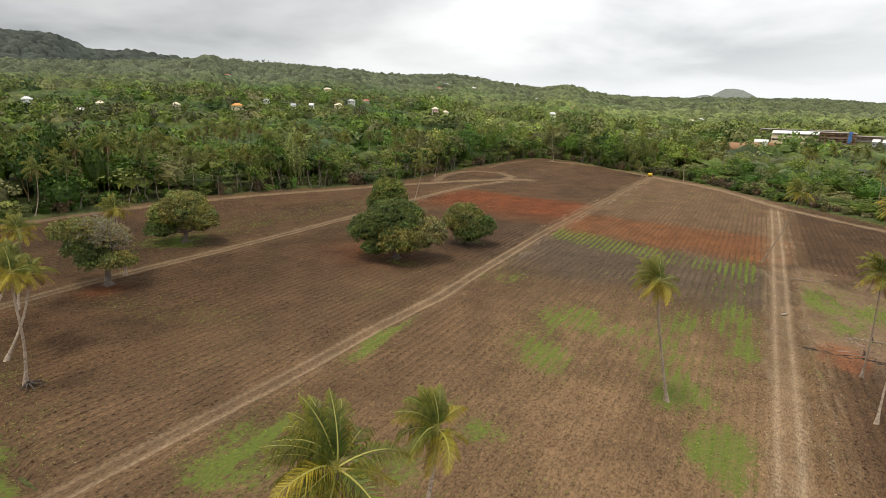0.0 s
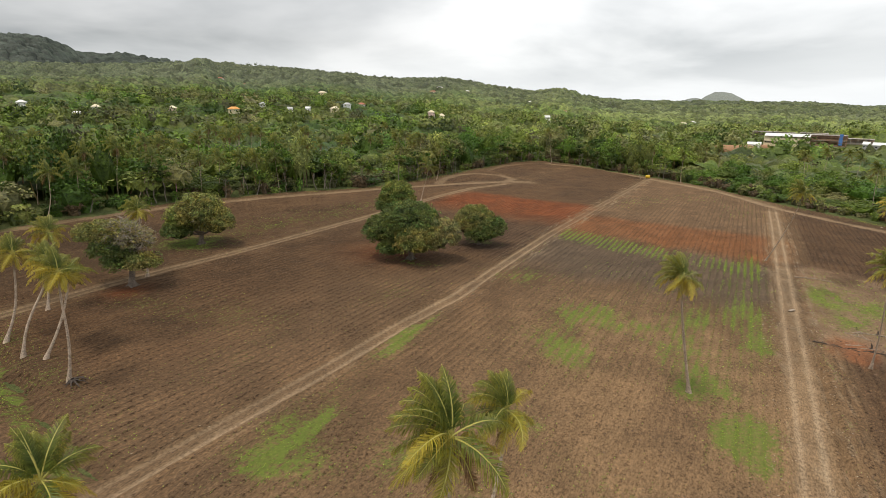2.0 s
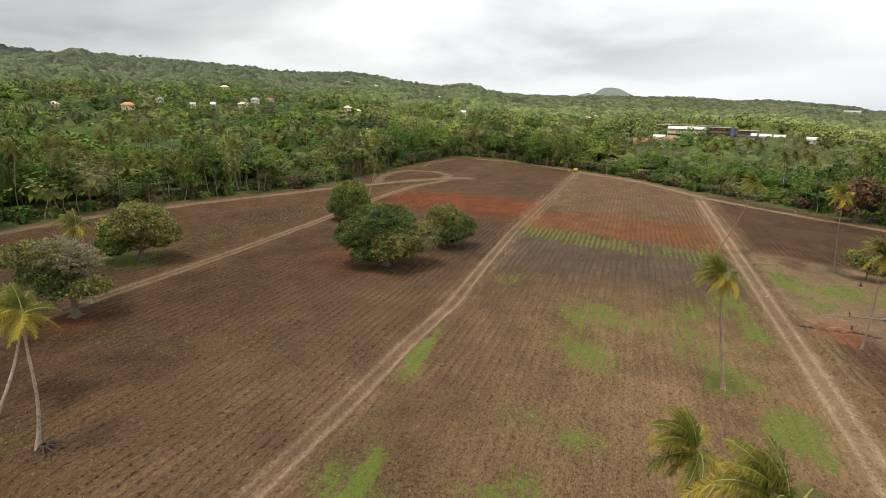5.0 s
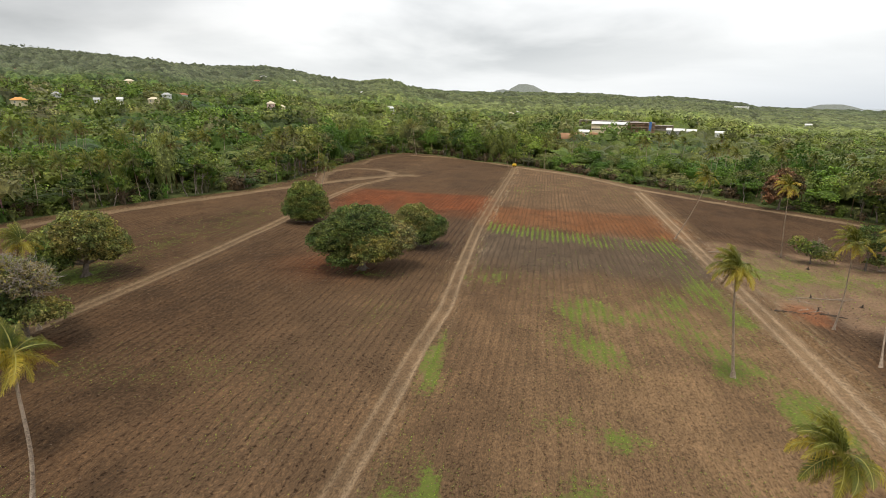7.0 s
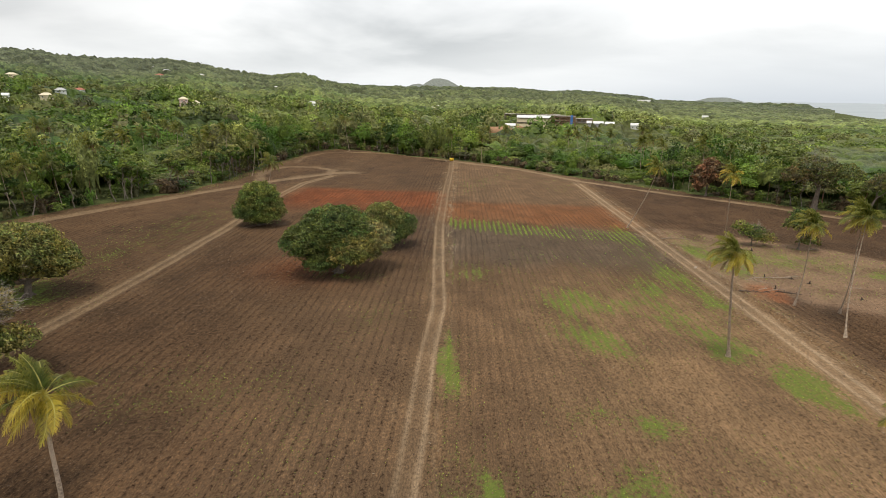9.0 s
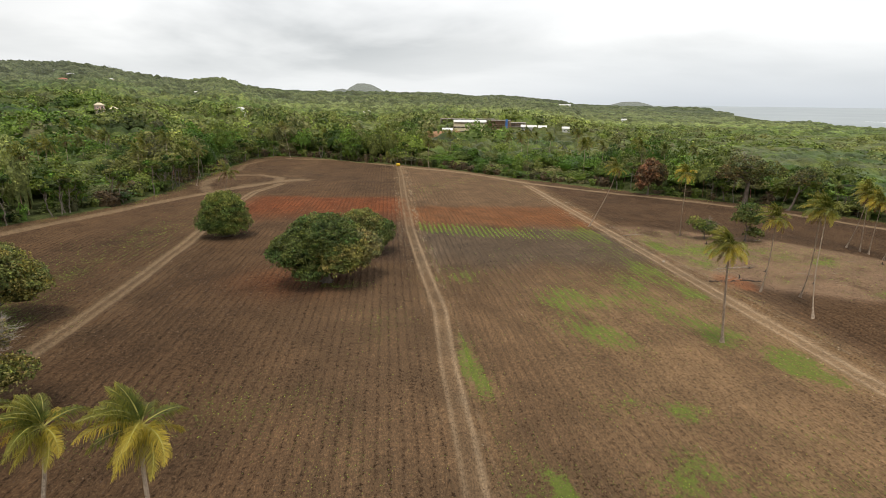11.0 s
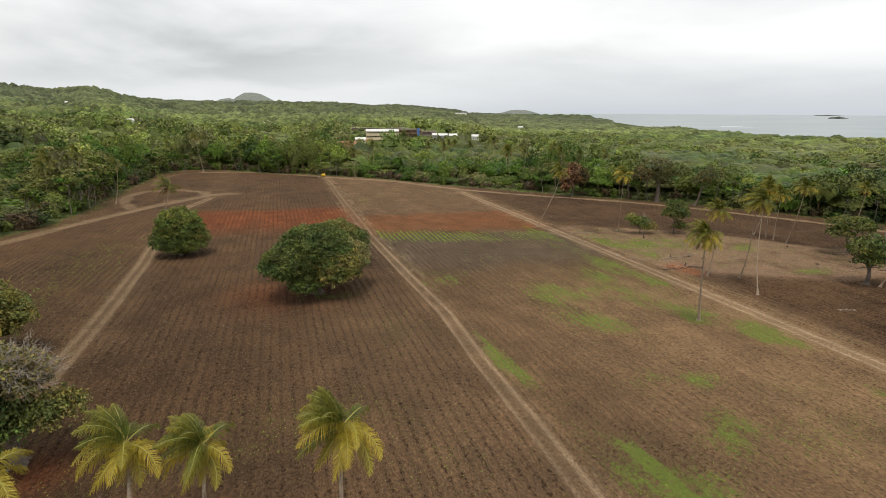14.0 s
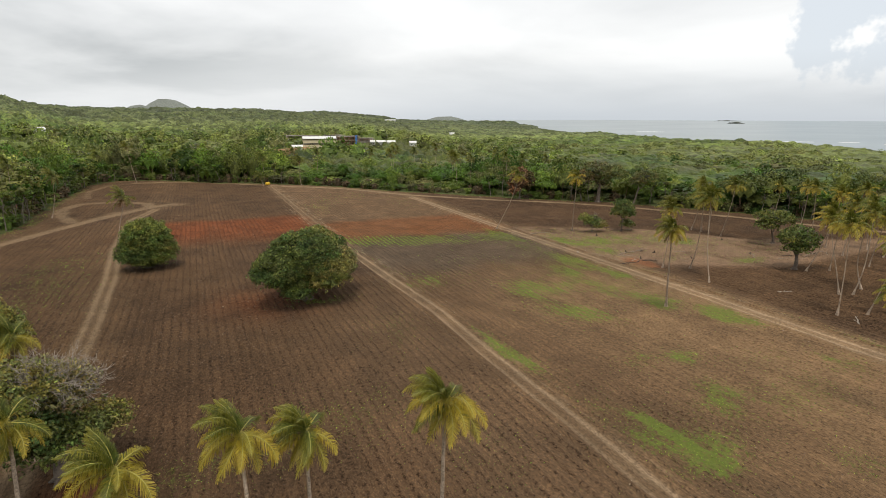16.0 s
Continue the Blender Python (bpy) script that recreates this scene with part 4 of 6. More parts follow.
def woods():
    rng = np.random.default_rng(7)
    eye = np.array((-25.0, 15.0))

    def seeds(step, lo, hi, az0=-62, az1=112):
        """Places on a jittered grid between two distances."""
        g = np.arange(-hi, hi, step)
        x, y = np.meshgrid(g, g)
        x, y = x.ravel() + rng.uniform(-0.45, 0.45, x.size) * step + eye[0], y.ravel() + rng.uniform(-0.45, 0.45, y.size) * step + eye[1]
        d, az = np.hypot(x - eye[0], y - eye[1]), np.degrees(np.arctan2(x - eye[0], y - eye[1]))
        m = (d > lo) & (d < hi) & (az > az0) & (az < az1)
        x, y = x[m], y[m]
        m = ~open_ground(x, y)
        return x[m], y[m]

    # the near belt behind the field's edge
    cloud = Cloud()
    x, y = seeds(7.6, 60, 520)
    edge = to_line(x, y, EDGE, True)
    m = (edge > 3.5) & (edge < 55) & (y > -20)
    x, y, edge = x[m], y[m], edge[m]
    low = smooth(124, 134, y) * smooth(250, 215, y) * smooth(90, 100, x)
    w = rng.uniform(7.5, 15.5, len(x)) * (1 - 0.2 * low)
    h = rng.uniform(6.0, 12.0, len(x)) * (0.45 + 1.15 * smooth(0.25, 0.75, fbm(x / 24, y / 24, 83))) * (1 - low * (0.62 - 0.5 * smooth(5, 32, edge))) * (1 - 0.25 * smooth(110, 130, x) * smooth(130, 90, y))
    scatter(cloud, rng, NEAR, x, y, land(x, y) - 0.2, w, h, wood_colour(x, y, rng) * np.array((1.02, 1.05, 0.92)))
    # brush that closes the foot of the woods
    e = EDGE[2:26]
    run = np.r_[0, np.cumsum(np.hypot(*np.diff(e, axis=0).T))]
    s = rng.uniform(0, run[-1], 420)
    ex, ey = np.interp(s, run, e[:, 0]), np.interp(s, run, e[:, 1])
    ox, oy = ex - 30, ey - 130
    k = rng.uniform(1.5, 8.0, 420) / np.hypot(ox, oy)
    x, y = ex + ox * k, ey + oy * k
    dry = rng.uniform(0, 1, 420)
    col = wood_colour(x, y, rng) * 0.9
    col = np.where((dry > 0.72)[:, None], np.array((0.12, 0.085, 0.05)), col)
    scatter(cloud, rng, BUSH, x, y, land(x, y) - 0.3, rng.uniform(2.5, 5.5, 420), rng.uniform(1.5, 4.2, 420), col)
    tagged(put("woodland", cloud.mesh("woodland", smooth_faces=False), WOODS), "dense green tropical woodland round the tilled fields", "forest", kind="stuff")
    # the middle belt
    cloud = Cloud()
    x, y = seeds(12.0, 80, 640)
    edge = to_line(x, y, EDGE, True)
    m = (edge > 53) & (y > -60)
    x, y = x[m], y[m]
    scatter(cloud, rng, MID, x, y, land(x, y) - 3.5, rng.uniform(11, 20, len(x)) * (1 - 0.30 * smooth(30, 70, np.degrees(np.arctan2(x + 25, y - 15)))), rng.uniform(9.5, 12.5, len(x)) * (0.55 + 0.95 * smooth(0.25, 0.75, fbm(x / 34, y / 34, 84))) * (1 - 0.45 * smooth(30, 70, np.degrees(np.arctan2(x + 25, y - 15)))), wood_colour(x, y, rng))
    tagged(put("woodland", cloud.mesh("woodland", smooth_faces=False), WOODS), "green woodland canopy towards the coast and hills", "forest", kind="stuff")
    # the hills: one unbroken canopy, crown by crown
    for cell, near, far, az0, az1, dstep, astep, tall in ((8.5, 120, 615, -58, 108, 4.6, 0.19, 7.0), (11.5, 600, 1010, -46, 100, 3.6, 0.11, 12.0), (15, 1000, 1580, -46, 64, 4.4, 0.09, 14.0), (24, 1560, 2560, 3, 64, 10.0, 0.12, 14.0), (30, 2750, 3340, -47, -13, 10.0, 0.13, 18.0)):
        away, turn = np.meshgrid(np.arange(near, far, dstep), np.radians(np.arange(az0, az1, astep)), indexing="ij")
        x, y = eye[0] + away * np.sin(turn), eye[1] + away * np.cos(turn)
        full, tone = canopy(x, y, cell, 95)
        ground = land(x, y)
        shut = open_ground(x.ravel(), y.ravel()).reshape(x.shape)
        tall = tall * (1 - 0.45 * smooth(35, 60, np.degrees(turn))) * smooth(near - 5, near + 30, away) * smooth(12, 45, shore(x, y))
        z = ground + np.where(shut, 0.4, (full * tall + (fbm(x / 3.0, y / 3.0, 96, 2) - 0.5) * 0.42 * tall) * (0.75 + 0.5 * fbm(x / 60, y / 60, 85)))
        nr, na = x.shape
        i, j = np.meshgrid(np.arange(nr - 1), np.arange(na - 1), indexing="ij")
        q = np.stack([i * na + j, i * na + j + 1, (i + 1) * na + j + 1, (i + 1) * na + j], -1).reshape(-1, 4)[:, ::-1]
        crest = np.interp(np.degrees(turn), HILLS[:, 0], HILLS[:, 2]) + 40
        keep = ((shore(x, y) > 10) & ((away < crest) | (near > 2700)))
        if near < 200:
            keep &= ~inside(x, y) & (to_line(x, y, EDGE, True) > 24)
        keep = keep[:-1, :-1].ravel()
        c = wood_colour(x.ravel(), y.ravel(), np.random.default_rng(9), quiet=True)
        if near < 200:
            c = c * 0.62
        # the mountain's dull grey-green has distance haze painted in
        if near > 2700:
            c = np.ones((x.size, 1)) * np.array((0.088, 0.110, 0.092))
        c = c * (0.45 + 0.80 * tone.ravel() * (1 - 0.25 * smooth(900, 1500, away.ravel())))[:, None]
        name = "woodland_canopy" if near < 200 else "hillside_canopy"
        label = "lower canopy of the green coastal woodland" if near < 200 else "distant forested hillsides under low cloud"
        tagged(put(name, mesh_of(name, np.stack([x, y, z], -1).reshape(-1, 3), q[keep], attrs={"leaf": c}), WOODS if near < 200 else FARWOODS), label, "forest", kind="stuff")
    cloud = Cloud()
    # single tall trees stand out on the crests
    a = np.radians(rng.uniform(-40, 16, 260))
    far = np.interp(np.degrees(a), HILLS[:, 0], HILLS[:, 2]) * rng.uniform(0.95, 1.0, 260)
    x, y = -25 + far * np.sin(a), 15 + far * np.cos(a)
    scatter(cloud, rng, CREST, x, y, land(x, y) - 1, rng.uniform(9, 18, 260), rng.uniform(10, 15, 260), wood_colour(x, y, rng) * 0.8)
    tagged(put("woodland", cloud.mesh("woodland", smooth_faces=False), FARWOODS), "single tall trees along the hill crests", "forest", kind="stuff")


woods()


# -- the broad field trees
def field_tree(label, base, lobes, trunk, seed, colours, cards=72, clump=1.0, twigs=(), leaf=0.245, spacing=0.95, core=0.80):
    """A spreading tree: lobes are (x, y, z, rx, ry, rz) over its foot; clumps of leaves cover them."""
    rng = np.random.default_rng(seed)
    foot = Vector((*base, ground_z(*base) - 0.1))
    tree = new("field_tree", None)
    tree.location = foot
    tagged(tree, label, "tree", "broad trees in the fields")
    wood = Cloud()
    top = np.array(trunk[1], float)
    tube(wood, limb(rng, (0, 0, -0.2), top, 7, 0.1), np.linspace(trunk[0], trunk[0] * 0.7, 7) * np.array([1.7, 1.15, 1, 1, 1, 1, 1]), 10)
    for i in range(5):
        a = i * 1.257 + rng.uniform(-0.3, 0.3)
        tube(wood, [(0.6 * trunk[0] * math.cos(a), 0.6 * trunk[0] * math.sin(a), 0.5), (1.5 * trunk[0] * math.cos(a), 1.5 * trunk[0] * math.sin(a), 0.12), (2.6 * trunk[0] * math.cos(a), 2.6 * trunk[0] * math.sin(a), -0.1)], [trunk[0] * 0.45, trunk[0] * 0.35, 0.05], 6)
    put("trunk", wood.mesh("trunk", smooth_faces=True), BARK, tree)
    for lobe in lobes:
        arm = Cloud()
        end = np.array(lobe[:3]) - (0, 0, lobe[5] * 0.2)
        tube(arm, limb(rng, top * 0.92, end, 7, 0.25), np.linspace(trunk[0] * 0.5, 0.06, 7), 7)
        for _ in range(4):
            tip = np.array(lobe[:3]) + unit(rng.normal(size=3)) * np.array(lobe[3:]) * 0.85
            tube(arm, limb(rng, end * 0.75 + top * 0.25, tip, 6, 0.3), np.linspace(trunk[0] * 0.22, 0.03, 6), 5)
        put("limb", arm.mesh("limb", smooth_faces=True), BARK, tree)
    crown = Cloud()
    for k, lobe in enumerate(lobes):
        c0, rad = np.array(lobe[:3]), np.array(lobe[3:])
        tint = np.array(colours[k % len(colours)])
        cv, cf = ICO[2]
        # shade inside the crown is painted: each core at 0.45 of its leaf colour
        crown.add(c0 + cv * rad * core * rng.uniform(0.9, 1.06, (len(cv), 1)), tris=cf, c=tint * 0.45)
        n = int(4.2 * (rad[0] * rad[1] + rad[0] * rad[2] + rad[1] * rad[2]) / spacing**2 / clump**2)
        i = np.arange(n) + 0.5
        zz = 1 - 1.45 * i / n
        ph = i * 2.39996 + seed
        d = np.stack([np.sqrt(1 - zz**2) * np.cos(ph), np.sqrt(1 - zz**2) * np.sin(ph), zz], -1) + rng.normal(size=(n, 3)) * 0.10
        for dv in unit(d):
            p = c0 + dv * rad * rng.uniform(0.82, 1.04)
            s = clump * rng.uniform(0.45, 1.25)
            shade = tint * rng.uniform(0.78, 1.22) * np.array((rng.uniform(0.85, 1.3), 1, rng.uniform(0.8, 1.1)))
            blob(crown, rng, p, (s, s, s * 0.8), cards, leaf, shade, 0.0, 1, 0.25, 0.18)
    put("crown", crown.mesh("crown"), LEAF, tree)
    if twigs:
        bare = Cloud()
        for cx, cy, cz, reach, count in twigs:
            for _ in range(count):
                d = unit(rng.normal(size=3) * (1, 1, 0.7) + (0, 0, 0.5))
                a0 = np.array((cx, cy, cz)) + d * reach * 0.35
                tip = np.array((cx, cy, cz)) + d * reach * rng.uniform(0.8, 1.25)
                pts = limb(rng, a0, tip, 6, 0.5)
                tube(bare, pts, np.linspace(0.032, 0.010, 6), 3)
                for _ in range(3):
                    s = pts[rng.integers(2, 6)]
                    tube(bare, limb(rng, s, s + unit(d + rng.normal(size=3) * 0.8) * reach * 0.3, 4, 0.4), np.linspace(0.018, 0.007, 4), 3)
        put("bare_branch", bare.mesh("bare_branch"), TWIG, tree, "leafless grey twigs")
    return tree


OLIVE, DEEP, FRESH, TIRED = (0.225, 0.240, 0.082), (0.110, 0.158, 0.050), (0.175, 0.225, 0.062), (0.235, 0.232, 0.105)
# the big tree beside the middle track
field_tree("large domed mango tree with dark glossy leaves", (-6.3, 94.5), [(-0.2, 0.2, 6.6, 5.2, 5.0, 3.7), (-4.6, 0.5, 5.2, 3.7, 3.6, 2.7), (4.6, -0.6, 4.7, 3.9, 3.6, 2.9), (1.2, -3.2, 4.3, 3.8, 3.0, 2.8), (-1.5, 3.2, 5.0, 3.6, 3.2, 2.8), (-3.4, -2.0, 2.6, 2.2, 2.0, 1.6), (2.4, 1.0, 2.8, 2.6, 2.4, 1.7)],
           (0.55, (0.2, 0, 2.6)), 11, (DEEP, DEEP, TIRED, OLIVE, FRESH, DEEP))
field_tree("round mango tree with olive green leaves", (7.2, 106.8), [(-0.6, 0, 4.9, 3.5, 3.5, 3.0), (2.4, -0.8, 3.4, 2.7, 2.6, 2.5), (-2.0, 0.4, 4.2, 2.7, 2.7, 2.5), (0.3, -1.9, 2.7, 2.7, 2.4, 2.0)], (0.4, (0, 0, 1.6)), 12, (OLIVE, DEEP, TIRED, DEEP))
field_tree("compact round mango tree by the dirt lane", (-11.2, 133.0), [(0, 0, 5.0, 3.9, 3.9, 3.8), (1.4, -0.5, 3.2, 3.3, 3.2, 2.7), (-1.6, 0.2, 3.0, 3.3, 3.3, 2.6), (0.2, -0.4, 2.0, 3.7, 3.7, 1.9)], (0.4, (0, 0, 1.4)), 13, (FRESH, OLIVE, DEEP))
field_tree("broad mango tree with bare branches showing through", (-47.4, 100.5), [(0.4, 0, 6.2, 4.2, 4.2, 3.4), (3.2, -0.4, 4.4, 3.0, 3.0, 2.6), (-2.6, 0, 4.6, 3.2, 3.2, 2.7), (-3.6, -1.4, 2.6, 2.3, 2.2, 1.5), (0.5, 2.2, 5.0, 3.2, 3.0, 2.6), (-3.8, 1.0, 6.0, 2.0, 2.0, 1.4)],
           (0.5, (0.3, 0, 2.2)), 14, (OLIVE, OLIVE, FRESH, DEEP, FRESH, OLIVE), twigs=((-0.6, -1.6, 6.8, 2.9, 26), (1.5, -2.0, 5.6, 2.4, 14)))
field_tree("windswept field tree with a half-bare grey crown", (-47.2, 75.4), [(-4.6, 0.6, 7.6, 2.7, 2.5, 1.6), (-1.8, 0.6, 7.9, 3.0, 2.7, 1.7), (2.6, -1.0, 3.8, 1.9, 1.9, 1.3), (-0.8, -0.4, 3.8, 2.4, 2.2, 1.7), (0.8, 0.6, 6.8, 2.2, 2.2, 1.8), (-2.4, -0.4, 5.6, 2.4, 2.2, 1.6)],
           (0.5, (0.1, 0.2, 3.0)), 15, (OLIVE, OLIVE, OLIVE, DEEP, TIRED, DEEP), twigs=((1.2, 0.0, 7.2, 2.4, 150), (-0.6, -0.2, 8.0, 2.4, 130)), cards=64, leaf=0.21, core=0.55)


# ---- coconut palms ----
WIND = unit(np.array((-0.80, 0.45, 0.0)))


def frond_mesh(seed, length, start, droop, blown, pairs, name="frond"):
    """One palm leaf that leaves the crown to +x: start is its first rise in degrees; it droops and is blown over to +y or -y."""
    rng = np.random.default_rng(seed)
    n = 10 if pairs > 30 else 6
    t = np.linspace(0, 1, n)
    rise = np.radians(start) - droop * t**1.3
    step = length / (n - 1)
    x, z = np.r_[0, np.cumsum(np.cos(rise[:-1]) * step)], np.r_[0, np.cumsum(np.sin(rise[:-1]) * step)]
    y = blown * length * t**2
    pts = np.stack([x, y, z], -1)
    stalk, leaf = Cloud(), Cloud()
    tube(stalk, pts, np.linspace(0.045, 0.008, n), 4 if pairs > 30 else 3)
    ts = np.linspace(0.13, 0.99, pairs)
    way = unit(np.gradient(pts, axis=0))
    along = []
    for s in ts:
        p = np.array([np.interp(s, t, pts[:, k]) for k in range(3)])
        w = unit(np.array([np.interp(s, t, way[:, k]) for k in range(3)]))
        side = unit(np.cross(w, (0, 0, 1)))
        up = np.cross(side, w)
        ln = 0.88 * math.sin(math.pi * min(1, 0.22 + 0.80 * s)) ** 0.7 * length / 2.7 * rng.uniform(0.8, 1.22)
        for sg in (-1, 1):
            d = unit(side * sg * 0.8 + w * (0.6 + 0.35 * s + rng.normal() * 0.10) + up * (0.10 + rng.normal() * 0.16))
            mid = p + d * ln * 0.5
            d2 = unit(d * 0.65 + np.array((0, blown * 0.6, -1.25 + rng.normal() * 0.35)))
            tip = mid + d2 * ln * 0.5
            wd = w * 0.019 * length / 2.7 * (3.4 if pairs < 30 else 1.0)
            leaf.add(np.array([p - wd, p + wd, mid + wd * 1.1, mid - wd * 1.1, tip]), quads=[(0, 1, 2, 3)], tris=[(3, 2, 4)], c=(0, 0, 0))
            along += [s * 0.4, s * 0.4, s * 0.4 + 0.3, s * 0.4 + 0.3, s * 0.4 + 0.6]
    a = np.array(along)[:, None] * np.ones((1, 3))
    v, q, tr, _ = leaf.arrays()
    return stalk.mesh(name), mesh_of(name, v, q, tr, {"along": a})


# leaf shapes from the upright spear to the hanging old leaf: rise, droop
POSES = ((84, 0.80), (74, 1.3), (60, 1.7), (44, 1.85), (26, 1.8), (8, 1.6), (-12, 1.3), (-32, 0.95), (-52, 0.6))
FRONDS = {}
for fine, pairs in ((1, 56), (0, 13)):
    for i, (rise, droop) in enumerate(POSES):
        for j, blown in enumerate((-0.30, 0.0, 0.30)):
            ln = (2.5, 2.75, 2.9, 2.95, 2.95, 2.9, 2.8, 2.6, 2.3)[i]
            FRONDS[fine, i, j] = frond_mesh(1000 + 10 * i + j, ln, rise, droop, blown, pairs)
for k, (stalk, leaf) in FRONDS.items():
    stalk.materials.append(RACHIS)
    leaf.materials.append(FROND_GREEN if k[1] < 6 else FROND_YELLOW if k[1] < 8 else FROND_DEAD)
YELLOWER = {}
for (fine, i, j), (stalk, leaf) in FRONDS.items():
    other = leaf.copy()
    other.materials.clear()
    other.materials.append(FROND_GREEN if i < 3 else FROND_YELLOW)
    YELLOWER[fine, i, j] = other


NUTS = Cloud()
NUTS.add(ICO[2][0] * (0.12, 0.12, 0.15), tris=ICO[2][1])
NUT = NUTS.mesh("coconut", smooth_faces=True)


def trunk_mesh(rng, lean, height, girth=0.17, sides=9, kink=0.0):
    """A ringed trunk that leaves the ground at a slant and straightens, to lean (x, y) at its height."""
    n = 26
    t = np.linspace(0, 1, n)
    bend = 1 - (1 - t) ** (1.5 + kink)
    sway = rng.normal(size=2) * 0.16
    pts = np.stack([lean[0] * bend + sway[0] * np.sin(t * 5), lean[1] * bend + sway[1] * np.sin(t * 5), height * t], -1)
    pts[0, 2] -= 0.25
    rad = girth * (1 - 0.42 * t) * (1 + 0.06 * (np.arange(n) % 2)) + 0.20 * np.exp(-t * 22)
    c = Cloud()
    tube(c, pts, rad, sides)
    return c.mesh("trunk", smooth_faces=True), pts[-1], pts


def palm(label, base, top, seed, fine=1, fronds=30, group="coconut palms", size=1.0, green=0.5, kink=0.0, separate=True, muted=False):
    """A coconut palm from its foot to its crown's heart (x, y, z)."""
    rng = np.random.default_rng(seed)
    z0 = ground_z(*base)
    ob = new("coconut_palm", None)
    ob.location = (*base, z0)
    tagged(ob, label, "palm tree", group)
    me, tip, _ = trunk_mesh(rng, (top[0] - base[0], top[1] - base[1]), top[2] - z0, (0.15 if separate else 0.09) * (0.85 + 0.15 * size), kink=kink)
    put("trunk", me, PALM_BARK, ob)
    wind_az = math.atan2(WIND[1], WIND[0])
    crown = []
    for i in range(fronds):
        k = min(8, int(9 * (i + rng.uniform(0, 0.8)) / fronds))
        az = i * 2.39996 + rng.uniform(-0.25, 0.25)
        # the wind turns the upper leaves downwind
        off = (az - wind_az + math.pi) % (2 * math.pi) - math.pi
        az = wind_az + off * ((0.40, 0.5, 0.6, 0.75, 0.88, 0.95, 1, 1, 1)[k])
        off = (az - wind_az + math.pi) % (2 * math.pi) - math.pi
        j = 1 if abs(math.sin(off)) < 0.45 else (0 if math.sin(off) > 0 else 2)
        s = size * rng.uniform(0.88, 1.1)
        m = Matrix.Translation(Vector(tip) + Vector((0, 0, 0.05))) @ Matrix.Rotation(az, 4, "Z") @ Matrix.Rotation(rng.uniform(-0.15, 0.15), 4, "X") @ Matrix.Diagonal((s, s, s, 1))
        leaf = FRONDS[fine, k, j][1] if rng.uniform() < 0.25 + green else YELLOWER[fine, k, j]
        crown.append((FRONDS[fine, k, j][0], leaf, m))
    if separate:
        for stalk, leaf, m in crown:
            f = put("frond", leaf, FROND_GREEN, ob)
            f.matrix_local = m
            r = put("leaf_stalk", stalk, RACHIS, f)
    else:
        mats = [FROND_GREEN, FROND_YELLOW, FROND_DEAD, RACHIS]
        vs, qs, ts, al, mi, n = [], [], [], [], [], 0
        mi_q, mi_t = [], []
        for stalk, leaf, m in crown:
            for src in (stalk, leaf):
                co = np.empty(len(src.vertices) * 3, np.float32)
                src.vertices.foreach_get("co", co)
                co = co.reshape(-1, 3) @ np.array(m.to_3x3()).T + np.array(m.translation)
                idx = np.empty(len(src.loops), np.int32)
                src.loops.foreach_get("vertex_index", idx)
                tot = np.empty(len(src.polygons), np.int32)
                src.polygons.foreach_get("loop_total", tot)
                quads = int((tot == 4).sum())
                which = 3 if src is stalk else mats.index(src.materials[0])
                qs.append(idx[:quads * 4].reshape(-1, 4) + n)
                mi_q.append(np.full(quads, which))
                rest = idx[quads * 4:].reshape(-1, 3)
                ts.append(rest + n)
                mi_t.append(np.full(len(rest), which))
                if src is leaf:
                    a = np.empty(len(src.vertices) * 4, np.float32)
                    src.attributes["along"].data.foreach_get("color", a)
                    al.append(a.reshape(-1, 4)[:, :3])
                else:
                    al.append(np.zeros((len(src.vertices), 3)))
                vs.append(co)
                n += len(co)
        me = mesh_of("crown", np.concatenate(vs), np.concatenate(qs), np.concatenate(ts), {"along": np.concatenate(al)})
        for mt in mats:
            me.materials.append(FROND_OLIVE if muted and mt in (FROND_YELLOW, RACHIS) else mt)
        me.polygons.foreach_set("material_index", np.concatenate(mi_q + mi_t).astype(np.int32))
        put("crown", me, FROND_GREEN, ob)
    if fine:
        for _ in range(7):
            a = rng.uniform(0, 6.28)
            nut = put("coconut", NUT, COCONUT, ob)
            nut.location = Vector(tip) + Vector((0.26 * math.cos(a), 0.26 * math.sin(a), -0.18 + rng.uniform(-0.14, 0.1)))
    return ob


# palms standing in the fields: foot, crown's heart
palm("tall coconut palm with yellowing windblown fronds", (-2.6, 13.5), (-1.8, 15.7, 17.2), 21, group="palms in the fields", size=1.0)
palm("green coconut palm standing beside the ditch bank", (-20.8, 18.0), (-20.2, 19.5, 12.2), 28, group="palms in the fields", size=1.0, green=0.6)
palm("coconut palm with drooping yellow-green fronds", (-0.8, 19.6), (1.2, 23.1, 13.4), 22, group="palms in the fields", size=0.85)
palm("lone slender coconut palm amid seedlings", (24.2, 47.6), (21.9, 47.4, 13.0), 23, group="palms in the fields", size=1.0, green=0.35)
palm("coconut palm with curved trunk and burnt stump hollow", (-38.2, 46.9), (-37.1, 46.9, 13.2), 24, group="palms in the fields", size=0.98, green=0.0, kink=-0.5)
palm("coconut palm leaning from the ditch bank", (-43.7, 51.6), (-41.4, 54.0, 10.8), 25, group="palms in the fields", size=0.95, green=0.0)
palm("coconut palm with a swept trunk by the ditch", (-46.4, 52.1), (-44.9, 55.3, 11.7), 26, group="palms in the fields", size=0.95, green=0.0)
palm("yellow-green coconut palm beside the broad tree", (-50.8, 55.5), (-49.9, 58.2, 11.8), 27, group="palms in the fields", size=0.95, green=0.0)
